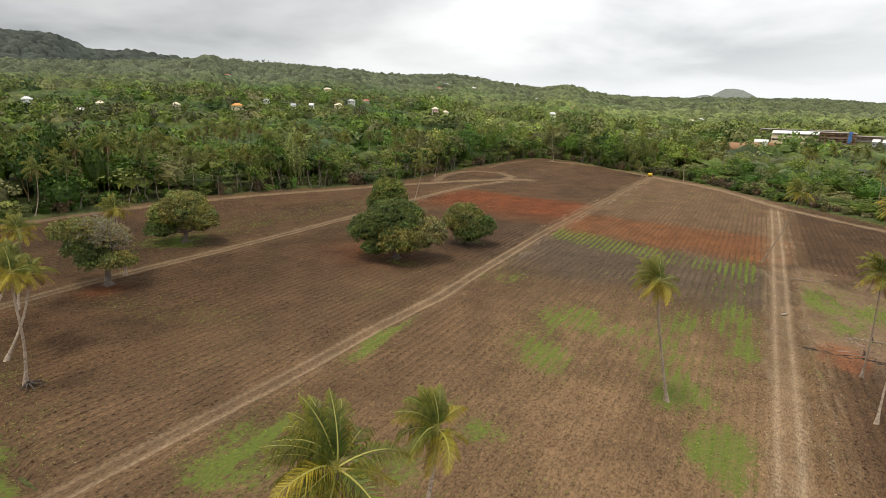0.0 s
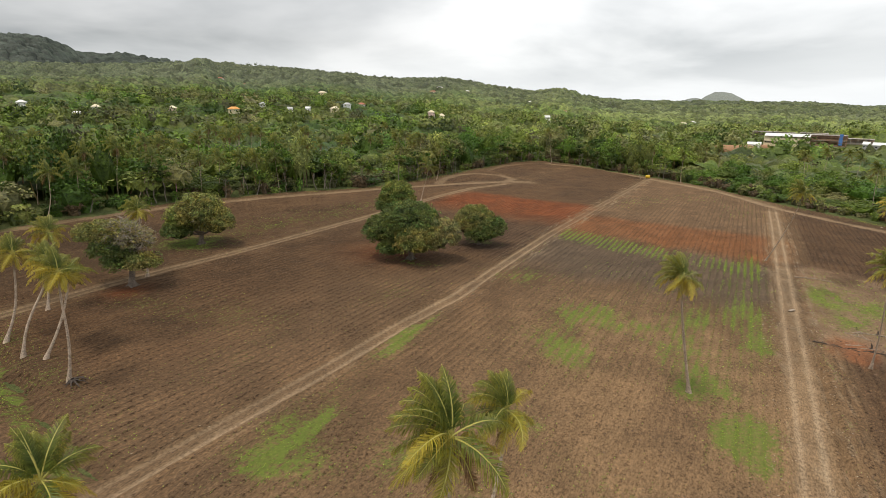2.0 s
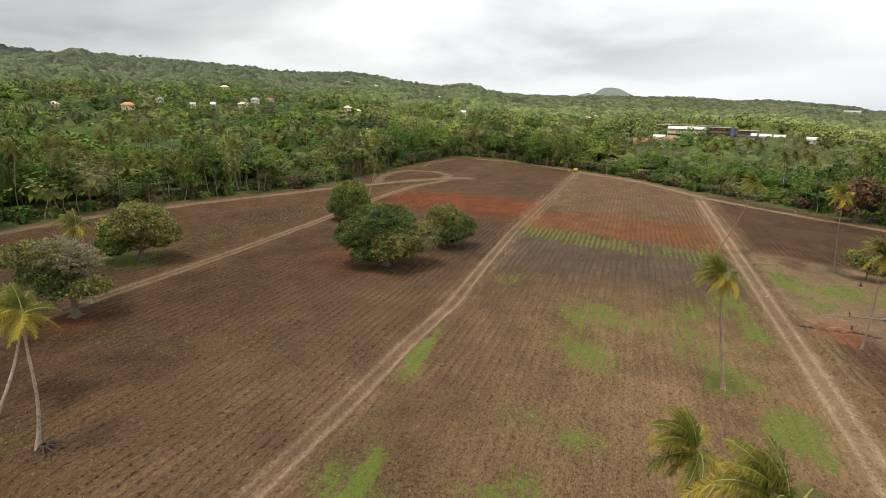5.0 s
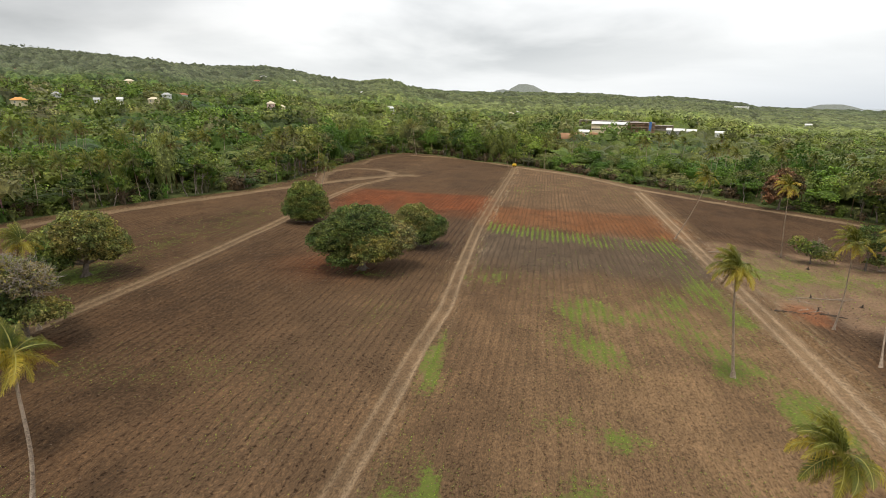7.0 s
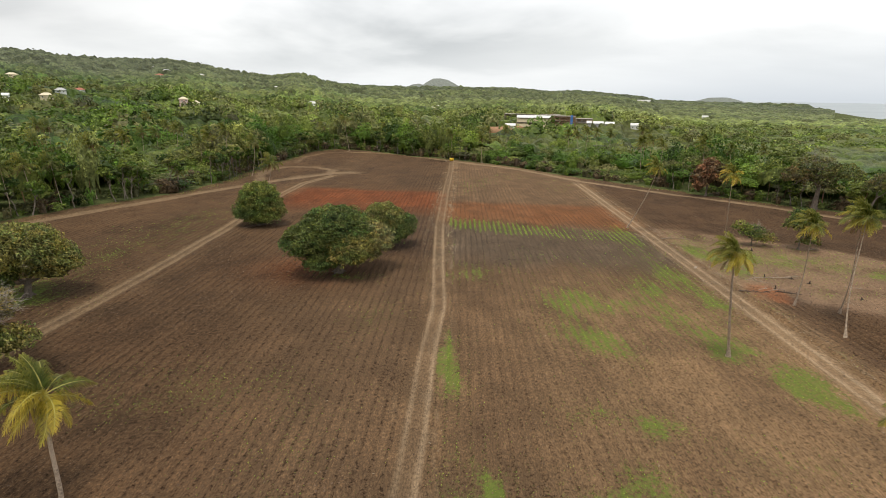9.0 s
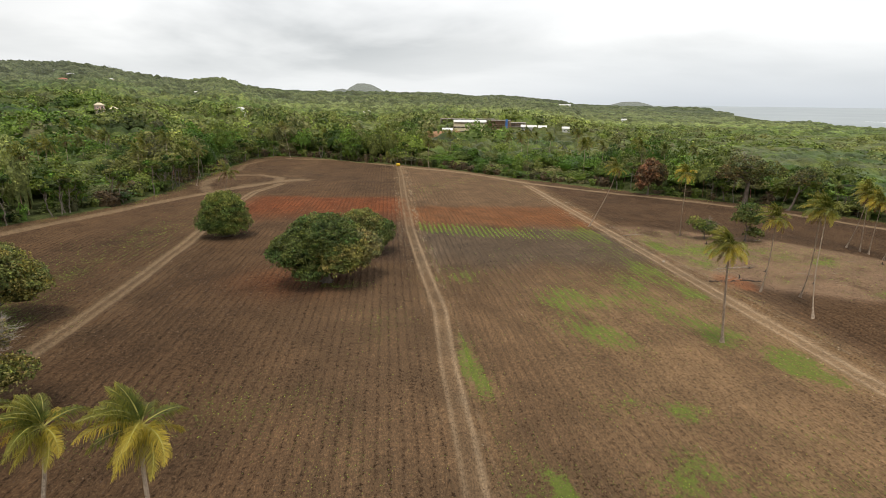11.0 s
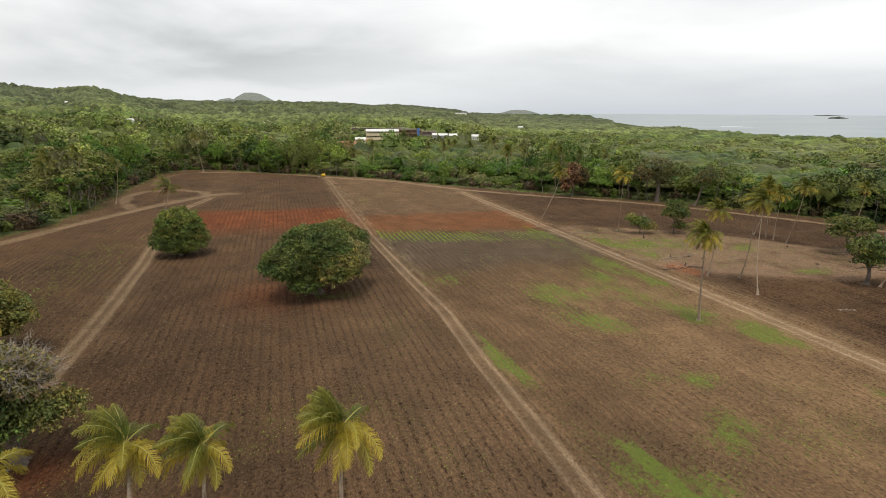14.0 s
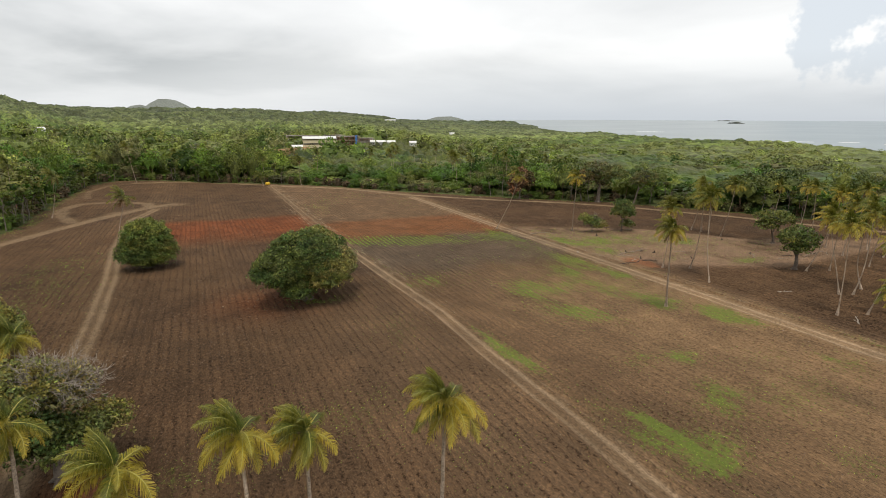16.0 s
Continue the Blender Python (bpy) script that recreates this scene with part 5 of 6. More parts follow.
palm("coconut palm with ragged hanging fronds near the lane", (-52.6, 65.0), (-51.9, 66.6, 12.2), 29, group="palms in the fields", size=0.95, green=0.1)
palm("green coconut palm close behind the broad tree", (-47.5, 80.2), (-47.2, 80.1, 12.5), 30, group="palms in the fields", size=0.95, green=0.5)
# palms along the road and in the clearing
for base, top, seed, label in (
        ((64.6, 100.2), (65.8, 94.8, 14.2), 31, "coconut palm leaning over the farm road"),
        ((75.5, 83.0), (72.0, 81.3, 13.9), 32, "straight coconut palm beside the cleared ground"),
        ((48.4, 53.7), (47.4, 52.7, 12.2), 33, "coconut palm by a charred log pile"),
        ((51.3, 49.2), (47.6, 47.2, 14.4), 34, "tall leaning coconut palm in the clearing"),
        ((42.6, 44.3), (45.0, 46.2, 14.9), 35, "tall straight coconut palm at the ploughed edge"),
        ((91.3, 49.3), (88.8, 47.0, 12.7), 36, "coconut palm with a pale swept trunk"),
        ((96.8, 57.3), (96.0, 55.0, 11.8), 37, "coconut palm in a clump with pale trunks"),
        ((95.5, 54.4), (94.6, 54.6, 10.9), 38, "coconut palm in a clump with pale trunks"),
        ((94.2, 52.5), (93.6, 52.2, 10.0), 39, "short coconut palm in a clump with pale trunks")):
    palm(label, base, top, seed, fine=0, fronds=24, group="palms by the road", size=1.08, green=0.5, separate=False)
# the grove on the dark ploughed ground
for i, (base, top) in enumerate((
        ((35.6, 25.8), (35.6, 26.0, 13.9)), ((48.9, 25.3), (49.1, 27.8, 12.3)), ((49.6, 23.4), (49.5, 22.3, 14.0)), ((54.8, 22.0), (54.9, 23.6, 11.0)),
        ((38.3, 22.1), (38.2, 20.2, 11.5)), ((66.2, 26.5), (66.2, 26.2, 8.9)), ((102.2, 30.0), (102.2, 30.4, 12.0)), ((106.2, 22.7), (106.2, 23.8, 10.0)),
        ((95.6, 19.0), (95.6, 19.5, 9.8)), ((74.6, 19.9), (74.6, 19.0, 9.5)), ((87.1, 16.8), (87.1, 15.2, 8.6)), ((130.5, 40.0), (130.0, 39.2, 8.8)),
        ((63.3, 30.3), (63.3, 27.3, 11.7)), ((52.0, 17.5), (52.5, 17.0, 11.8)), ((70.0, 15.0), (69.0, 15.5, 12.4)), ((84.0, 24.0), (83.5, 23.2, 11.2)), ((92.0, 27.0), (91.0, 26.0, 12.0)), ((112.0, 33.0), (111.5, 32.0, 11.0)), ((58.0, 15.0), (58.8, 14.2, 12.8)), ((62.0, 12.0), (62.5, 11.0, 11.0)), ((80.0, 8.0), (79.5, 9.0, 11.5)), ((104.0, 8.0), (103.0, 8.5, 11.0)), ((120.0, 20.0), (119.0, 19.5, 10.5)))):
    palm("slender coconut palm in a grove on ploughed soil", base, top, 60 + i, fine=0, fronds=23, group="palm grove", size=1.05, green=0.5, separate=False)
# palms at the edge of the woods
for i, (base, top) in enumerate((
        ((-88.7, 117.8), (-87.2, 118.9, 13.1)), ((-86.0, 124.2), (-85.0, 125.0, 13.2)), ((-78.9, 137.3), (-75.3, 139.3, 15.1)), ((-68.3, 151.1), (-67.7, 151.3, 13.2)),
        ((-58.6, 158.2), (-58.5, 158.3, 12.8)), ((-53.5, 161.5), (-55.3, 160.9, 12.9)), ((-5.7, 157.4), (-3.6, 157.5, 11.3)), ((-92.0, 130.0), (-91.0, 131.0, 14.0)),
        ((-24.7, 185.2), (-24.0, 185.2, 7.0)), ((62.7, 289.4), (60.9, 290.1, 15.5)), ((104.0, 224.0), (103.7, 224.2, 10.0)), ((89.6, 232.0), (88.6, 232.6, 3.0)),
        ((195.2, 213.4), (195.2, 213.3, 12.0)), ((140.0, 199.7), (139.5, 200.1, 12.0)), ((-64.5, 153.5), (-63.0, 153.5, 13.4)), ((-50.1, 166.0), (-50.9, 166.3, 12.6)), ((-0.5, 207.5), (1.0, 206.0, 12.5)))):
    palm("coconut palm at the edge of the woodland", base, top, 90 + i, fine=0, fronds=22, group="palms at the forest edge", size=1.25, green=0.66, separate=False, muted=True)
# palms that rise out of the canopy: four kinds, set about
stock = [palm("coconut palm rising above the woodland canopy", (-95 + 5 * i, 130 + 5 * i), (-94.5 + 5 * i, 130.4 + 5 * i, ground_z(-95, 130) + 12.5 + 0.8 * i), 120 + i, fine=0, fronds=20,
              group="palms in the woodland", size=1.3, green=0.8, separate=False, muted=True) for i in range(4)]
rng = np.random.default_rng(33)
done = 0
while done < 78:
    if done < 52:
        x, y = rng.uniform(-190, 10), rng.uniform(120, 330)
    else:
        x, y = rng.uniform(20, 260), rng.uniform(120, 330)
    e = float(to_line(np.array([x]), np.array([y]), EDGE, True)[0])
    if bool(open_ground(np.array([x]), np.array([y]))[0]) or e > (95 if done < 52 else 75) or e < 3 or math.hypot(x + 25, y - 15) < 120:
        continue
    copy_thing(stock[done % 4], pose(x, y, ground_z(x, y) - rng.uniform(0, 2.0), rng.uniform(-4, 4), rng.uniform(-4, 4), rng.uniform(-40, 40)))
    done += 1


# ---- trees right of the road and along the edge ----
LEAFY = (0.135, 0.170, 0.055)
field_tree("spreading small tree at the ploughed edge", (63.1, 32.2), [(0.6, 0, 6.2, 3.0, 3.0, 2.2), (-1.6, 1.2, 6.6, 2.4, 2.2, 1.4), (1.8, -1.0, 5.0, 2.4, 2.2, 1.7), (-1.2, 0.2, 4.6, 2.2, 2.0, 1.3)],
           (0.4, (0.2, 0, 3.2)), 41, (DEEP, LEAFY, DEEP, DEEP), cards=18, twigs=((1.2, -0.6, 6.2, 2.6, 40),), leaf=0.34, core=0.3, spacing=1.15)
field_tree("flat-topped tree with a pale forked trunk", (90.5, 37.6), [(-1.5, 0.5, 6.6, 4.2, 3.6, 1.5), (2.0, -0.8, 5.6, 3.6, 3.2, 1.4), (-3.6, 1.6, 4.8, 2.4, 2.2, 1.3)], (0.3, (-0.8, 0.4, 3.0)), 42, (LEAFY, DEEP, LEAFY), cards=18, leaf=0.36, core=0.3, spacing=1.15, twigs=((-1.0, 0.4, 5.6, 3.0, 30),))
field_tree("slim bushy tree standing in the clearing", (83.4, 72.2), [(0, 0, 6.4, 2.3, 2.2, 1.9), (-1.2, 0.6, 5.0, 2.0, 1.9, 1.4), (1.2, -0.6, 4.6, 2.0, 1.9, 1.5), (1.6, -1.0, 1.6, 1.6, 1.5, 1.2)], (0.2, (0, 0, 3.0)), 43, (DEEP, LEAFY, DEEP, LEAFY), cards=18, leaf=0.34, core=0.4)
field_tree("low bush standing in the clearing", (76.8, 78.0), [(0, 0, 2.6, 1.9, 1.8, 1.5), (-2.0, 1.2, 3.6, 1.4, 1.4, 1.2), (2.2, -1.2, 1.5, 2.0, 1.6, 1.2)], (0.14, (0, 0, 1.4)), 44, (DEEP, FRESH, OLIVE), cards=16, leaf=0.32, core=0.35, twigs=((0.8, -0.4, 3.0, 2.1, 30),))
DRYRED = (0.27, 0.165, 0.105)
field_tree("dead tree draped in dry reddish vines", (125.6, 124.0), [(0, 0, 7.4, 2.5, 2.5, 4.6), (-2.0, 1.4, 5.4, 2.0, 2.0, 4.8), (2.2, -2.2, 6.4, 2.0, 2.0, 4.2)], (0.3, (0, 0, 6.0)), 45, (DRYRED, DRYRED, (0.15, 0.12, 0.06)), cards=20, leaf=0.6, spacing=1.3)
field_tree("tall thinning tree with a pale buttressed trunk", (137.0, 97.0), [(-1, 1, 11.8, 5.2, 5.2, 3.2), (3.4, -4.4, 10.4, 4.4, 4.4, 2.8), (-4.0, 4.4, 9.2, 3.6, 3.6, 2.8), (0.8, -1.0, 7.4, 2.6, 2.6, 3.4)], (0.75, (0, 0, 7.0)), 46,
           ((0.15, 0.165, 0.07), (0.15, 0.175, 0.06), (0.17, 0.15, 0.08), (0.14, 0.15, 0.07)), cards=20, leaf=0.42, core=0.35, spacing=1.6, twigs=((-1, 1, 12.5, 4.6, 60),))
field_tree("slanting edge tree with a sparse crown", (137.5, 84.5), [(2.5, -3.5, 10.0, 3.6, 3.6, 2.4), (0.6, -1.0, 8.4, 2.6, 2.6, 1.8)], (0.35, (1.2, -1.6, 6.2)), 47, ((0.13, 0.15, 0.06), (0.15, 0.16, 0.07)), cards=20, leaf=0.42, core=0.4, spacing=1.5, twigs=((1.5, -2, 9.0, 3.6, 30),))


def edge_tree(seed):
    """A slim tree of the forest's edge, with its pale trunk in view and a small rough crown."""
    rng = np.random.default_rng(seed)
    ob = new("edge_tree", None)
    tagged(ob, "slim forest-edge tree with a pale bare trunk", "tree", "trees at the forest edge")
    h = rng.uniform(7, 11)
    wood = Cloud()
    top = np.array((rng.normal() * 1.0, rng.normal() * 1.0, h * 0.72))
    pts = limb(rng, (0, 0, -0.2), top, 9, 0.18)
    tube(wood, pts, np.linspace(0.16, 0.08, 9), 6)
    put("trunk", wood.mesh("trunk", smooth_faces=True), EDGE_BARK, ob)
    crown = Cloud()
    for i in range(5):
        a = i * 1.3 + rng.uniform(0, 1)
        end = top + np.array((math.cos(a) * rng.uniform(0.8, 2.2), math.sin(a) * rng.uniform(0.8, 2.2), rng.uniform(-1.2, h * 0.22)))
        arm = Cloud()
        tube(arm, limb(rng, pts[5 + i % 3], end, 5, 0.3), np.linspace(0.08, 0.025, 5), 5)
        put("limb", arm.mesh("limb", smooth_faces=True), EDGE_BARK, ob)
        r = rng.uniform(0.9, 1.7)
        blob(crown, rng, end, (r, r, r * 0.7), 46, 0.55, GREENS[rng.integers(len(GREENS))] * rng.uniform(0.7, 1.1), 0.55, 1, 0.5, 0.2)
    put("crown", crown.mesh("crown"), LEAF, ob)
    return ob


kinds = [edge_tree(500 + i) for i in range(6)]
e = EDGE[2:26]
run = np.r_[0, np.cumsum(np.hypot(*np.diff(e, axis=0).T))]
rng = np.random.default_rng(44)
for i, s in enumerate(np.sort(rng.uniform(0, run[-1], 84))):
    ex, ey = float(np.interp(s, run, e[:, 0])), float(np.interp(s, run, e[:, 1]))
    if 96 < ex < 124 and 128 < ey < 222:
        continue
    k = rng.uniform(0.4, 4.0) / math.hypot(ex - 30, ey - 130)
    x, y = ex + (ex - 30) * k, ey + (ey - 130) * k
    m = pose(x, y, ground_z(x, y), 0, 0, rng.uniform(0, 360))
    if i < 6:
        kinds[i].matrix_world = m
    else:
        copy_thing(kinds[i % 6], m)


# ---- houses and the building site ----
PAINT = {k: grained(k + "_wall_paint", c, 0.6, 0.12, 0.85, 0.1, stain=tuple(v * 0.8 for v in c)) for k, c in (("white", (0.78, 0.77, 0.73)), ("cream", (0.72, 0.62, 0.42)), ("grey", (0.42, 0.41, 0.39)), ("pale", (0.60, 0.54, 0.47)), ("pink", (0.62, 0.46, 0.40)))}
ROOFING = {k: grained(k + "_roofing", c, 0.5, 0.12, 0.6, 0.1, stain=tuple(v * 0.85 for v in c)) for k, c in (("orange", (0.72, 0.34, 0.10)), ("white", (0.76, 0.76, 0.74)), ("cream", (0.75, 0.66, 0.48)), ("red", (0.42, 0.17, 0.11)), ("grey", (0.50, 0.50, 0.50)), ("blue", (0.08, 0.20, 0.50)))}
PANE = Nodes("dark_window_glass", 0.1).m
PANE.node_tree.nodes["Principled BSDF"].inputs["Base Color"].default_value = (0.03, 0.035, 0.04, 1)
CONCRETE = grained("raw_concrete", (0.42, 0.38, 0.33), 0.8, 0.2, 0.9, 0.3, stain=(0.28, 0.24, 0.20))
RUST = grained("brown_formwork", (0.36, 0.23, 0.15), 1.0, 0.3, 0.85, 0.3)
MUD = grained("orange_spoil", (0.36, 0.21, 0.12), 0.6, 0.25, 0.95, 0.5)
YELLOW = grained("yellow_machine_paint", (0.70, 0.46, 0.04), 1.0, 0.15, 0.5, 0.1)
BLACK = grained("black_rubber", (0.03, 0.03, 0.03), 2.0, 0.2, 0.8, 0.2)


def box(bm, x0, y0, z0, x1, y1, z1, bevel=0.0):
    m = Matrix.Translation(((x0 + x1) / 2, (y0 + y1) / 2, (z0 + z1) / 2)) @ Matrix.Diagonal((x1 - x0, y1 - y0, z1 - z0, 1))
    made = bmesh.ops.create_cube(bm, size=1.0, matrix=m)
    if bevel:
        edges = list({e for v in made["verts"] for e in v.link_edges})
        bmesh.ops.bevel(bm, geom=edges, offset=bevel, segments=1, affect="EDGES")
    return bm


def hip_roof(w, d, h, over=0.6, thick=0.18):
    bm = bmesh.new()
    a, b, r = w / 2 + over, d / 2 + over, max(0.2, (w - d) / 2)
    low = [bm.verts.new(p) for p in ((-a, -b, -thick), (a, -b, -thick), (a, b, -thick), (-a, b, -thick))]
    eave = [bm.verts.new(p) for p in ((-a, -b, 0), (a, -b, 0), (a, b, 0), (-a, b, 0))]
    top = [bm.verts.new((-r, 0, h)), bm.verts.new((r, 0, h))]
    bm.faces.new(low[::-1])
    for i in range(4):
        bm.faces.new((low[i], low[(i + 1) % 4], eave[(i + 1) % 4], eave[i]))
    bm.faces.new((eave[0], eave[1], top[1], top[0]))
    bm.faces.new((eave[1], eave[2], top[1]))
    bm.faces.new((eave[2], eave[3], top[0], top[1]))
    bm.faces.new((eave[3], eave[0], top[0]))
    return bm


def gable_roof(w, d, h, over=0.4, thick=0.15):
    bm = bmesh.new()
    a, b = w / 2 + over, d / 2 + over
    v = [bm.verts.new(p) for p in ((-a, -b, 0), (a, -b, 0), (a, 0, h), (-a, 0, h), (-a, b, 0), (a, b, 0),
                                   (-a, -b, -thick), (a, -b, -thick), (a, 0, h - thick), (-a, 0, h - thick), (-a, b, -thick), (a, b, -thick))]
    for f in ((0, 1, 2, 3), (3, 2, 5, 4), (7, 6, 9, 8), (8, 9, 10, 11), (6, 7, 1, 0), (5, 11, 10, 4), (1, 7, 8, 2), (2, 8, 11, 5), (6, 0, 3, 9), (9, 3, 4, 10)):
        bm.faces.new([v[i] for i in f])
    return bm


def house(label, x, y, w, d, storeys, wall, roof, turn, kind="hip", sink=0.5):
    w, d = w * 0.60, d * 0.56
    ob = new("house", None)
    ob.location, ob.rotation_euler = (x, y, ground_z(x, y) - 0.5), (0, 0, radians(turn))
    tagged(ob, label, "house", "houses on the hillside")
    # the hillside houses stand on a tall base
    base = 1.9 if sink < -0.2 else 0.8
    h = 2.6 * storeys + base
    part("wall", box(bmesh.new(), -w / 2, -d / 2, 0, w / 2, d / 2, h, 0.06), PAINT[wall], ob)
    r = hip_roof(w, d, 1.7) if kind == "hip" else gable_roof(w, d, 1.5)
    bmesh.ops.translate(r, verts=r.verts, vec=(0, 0, h + 0.19))
    part("roof", r, ROOFING[roof], ob)
    n = max(2, int(w / 3))
    for s in range(storeys):
        for side in (-1, 1):
            for i in range(n):
                cx, cz = -w / 2 + w * (i + 0.5) / n, base + 2.6 * s + 1.45
                win = part("window", box(bmesh.new(), cx - 0.5, side * d / 2 - 0.06, cz - 0.5, cx + 0.5, side * d / 2 + 0.06, cz + 0.5), PAINT["white"], ob)
                part("pane", box(bmesh.new(), cx - 0.4, side * (d / 2 + 0.06) - 0.02, cz - 0.4, cx + 0.4, side * (d / 2 + 0.06) + 0.02, cz + 0.4), PANE, win)
    if storeys > 1:
        part("balcony", box(bmesh.new(), -w / 2, -d / 2 - 1.8, base + 2.6, w / 2, -d / 2, base + 2.8), PAINT[wall], ob)
        for i in range(5):
            px = -w / 2 + 0.15 + (w - 0.3) * i / 4
            part("post", box(bmesh.new(), px - 0.1, -d / 2 - 1.75, 0, px + 0.1, -d / 2 - 1.55, base + 2.6), PAINT["white"], ob)


house("wide villa with an orange hipped roof", -161.8, 445.7, 14, 9, 1, "cream", "orange", 12, sink=-0.6)
house("small white house with a pale roof", -155.3, 500.7, 9, 7, 1, "white", "grey", 20, sink=-0.6)
house("two-storey cream house high on the slope", -134.1, 669.1, 15, 9, 2, "cream", "cream", 5, sink=-0.3)
house("cream house with a pale orange roof", -89.5, 496.4, 12, 8, 1, "cream", "cream", -8, sink=-0.6)
house("white house with a grey roof on the slope", -85.2, 539.8, 12, 8, 1, "white", "grey", 10, sink=-0.3)
house("white house with a red roof on the slope", -75.1, 571.6, 11, 8, 1, "white", "red", -12, sink=-0.3)
house("pink two-storey house among trees", -3.0, 472.5, 9, 7, 2, "pink", "cream", 8, sink=-0.3)
house("unfinished cream house among trees", 6.0, 478.0, 7, 6, 1, "cream", "cream", -15, sink=-0.3)
house("tall white house in open green scrub", 107.0, 519.0, 8, 7, 2, "white", "white", 15, "gable", sink=-0.3)
house("white house with a pale roof on the far slope", -312.5, 422.8, 11, 8, 1, "white", "white", 35, sink=-0.6)
house("white cottage with a cream roof in the woods", -253.8, 416.7, 9, 7, 1, "white", "cream", 30, sink=-0.6)
house("small white cottage deep in the woods", -244.0, 377.9, 7, 6, 1, "white", "white", 25, "gable", sink=-0.3)
house("pink cottage with a grey roof in the woods", -201.8, 426.7, 9, 7, 1, "pink", "cream", 20, sink=-0.6)
house("small grey roofed cottage on the slope", -121.1, 462.7, 6, 5, 1, "white", "grey", 4, "gable", sink=-0.3)
house("small white cottage on the slope", -109.1, 476.0, 6, 6, 1, "white", "white", 0, "gable", sink=-0.3)
house("white house near the hill crest", -99.1, 1107.8, 16, 10, 2, "white", "white", 0, sink=-0.3)
house("long white building on the coastal plain", 1070.9, 992.2, 60, 16, 2, "white", "white", -42, "gable", sink=-0.3)
house("small white roofed shed on the coastal plain", 640.0, 500.0, 12, 8, 1, "white", "white", -42, "gable", sink=-2)
house("white roofed shed at the edge of the scrub", 285.0, 300.0, 9, 7, 1, "white", "white", -40, "gable", sink=0)
rng = np.random.default_rng(6)
for x, y in HOMES[19:]:
    s = 1 + math.hypot(x, y) / 2500
    house("distant pale house among hillside trees", x, y, rng.uniform(9, 13) * s, rng.uniform(7, 9) * s, 1, ("white", "cream", "pink")[rng.integers(3)], ("white", "cream", "grey", "red")[rng.integers(4)], rng.uniform(-30, 30), sink=-0.8)


# -- the building site: a long concrete frame with roofed and open bays, and white sheds
def concrete_block(label, x, y, w, d, storeys, turn, bays, roofed, finish):
    ob = new("construction_building", None)
    ob.location, ob.rotation_euler = (x, y, ground_z(x, y) - 0.3), (0, 0, radians(turn))
    tagged(ob, label, "building", "building site")
    for s in range(storeys + 1):
        z = 0.3 + 3.3 * s
        if s < storeys or not roofed:
            part("floor_slab", box(bmesh.new(), -w / 2, -d / 2, z, w / 2, d / 2, z + 0.25), CONCRETE, ob)
        if s < storeys:
            for i in range(bays + 1):
                for side in (-1, 1):
                    px = -w / 2 + 0.25 + (w - 0.5) * i / bays
                    part("column", box(bmesh.new(), px - 0.2, side * (d / 2 - 0.3) - 0.2, z + 0.25, px + 0.2, side * (d / 2 - 0.3) + 0.2, z + 3.3), finish, ob)
            for i in range(bays):
                x0, x1 = -w / 2 + 0.5 + (w - 0.5) * i / bays, -w / 2 + (w - 0.5) * (i + 1) / bays
                part("parapet", box(bmesh.new(), x0, -d / 2 + 0.2, z + 0.25, x1, -d / 2 + 0.4, z + (2.3 if roofed else 1.0)), finish, ob)
            part("back_wall", box(bmesh.new(), -w / 2, d / 2 - 1.2, z + 0.25, w / 2, d / 2 - 0.9, z + 3.3), finish, ob)
    if roofed:
        for i in range(bays):
            x0, x1 = -w / 2 + w * i / bays + 0.3, -w / 2 + w * (i + 1) / bays - 0.3
            bm = gable_roof(x1 - x0, d, 1.6, 0.3)
            bmesh.ops.translate(bm, verts=bm.verts, vec=((x0 + x1) / 2, 0, 0.5 + 3.3 * storeys))
            part("roof_bay", bm, ROOFING["white"], ob, "white sheet roofing")
    else:
        for i in range(bays * 2):
            px = -w / 2 + 0.4 + (w - 0.8) * i / (bays * 2 - 1)
            part("scaffold_pole", box(bmesh.new(), px - 0.06, -d / 2 - 0.7, 0, px + 0.06, -d / 2 - 0.58, 3.3 * storeys + 1.4), RUST, ob)
        for s in range(storeys):
            part("scaffold_deck", box(bmesh.new(), -w / 2, -d / 2 - 1.0, 2.6 + 3.3 * s, w / 2, -d / 2 - 0.4, 2.7 + 3.3 * s), RUST, ob)


def by_bearing(az, d):
    return -22.7 + d * math.sin(radians(az)), 10.1 + d * math.cos(radians(az))


concrete_block("long two-storey block with white roof bays under construction", *by_bearing(36.7, 418), 25, 11, 2, -37, 4, True, PAINT["cream"])
concrete_block("open concrete frame with rusty brown formwork", *by_bearing(39.6, 424), 20, 11, 2, -38, 5, False, RUST)
concrete_block("low open concrete frame behind the woodland", *by_bearing(41.6, 436), 16, 9, 1, -40, 4, False, CONCRETE)
concrete_block("long unfinished concrete range behind the roofed block", *by_bearing(36.6, 446), 44, 9, 2, -37, 8, False, CONCRETE)
house("white roofed site office beside bare earth", *by_bearing(34.3, 408), 12, 8, 1, "white", "white", -36, "gable", sink=0)
for az, w in ((42.3, 5), (43.2, 11), (44.3, 10)):
    x, y = by_bearing(az, 420)
    house("white roofed storage shed with blue end wall", x, y, w, 9, 1, "grey", "white", -44, "gable", sink=0)
tower = new("blue_tarpaulin_screen", None)
tower.location, tower.rotation_euler = (*by_bearing(40.55, 418), ground_z(*by_bearing(40.55, 418))), (0, 0, radians(-40))
tagged(tower, "tall blue tarpaulin hung on the scaffold", "tarpaulin", "building site")
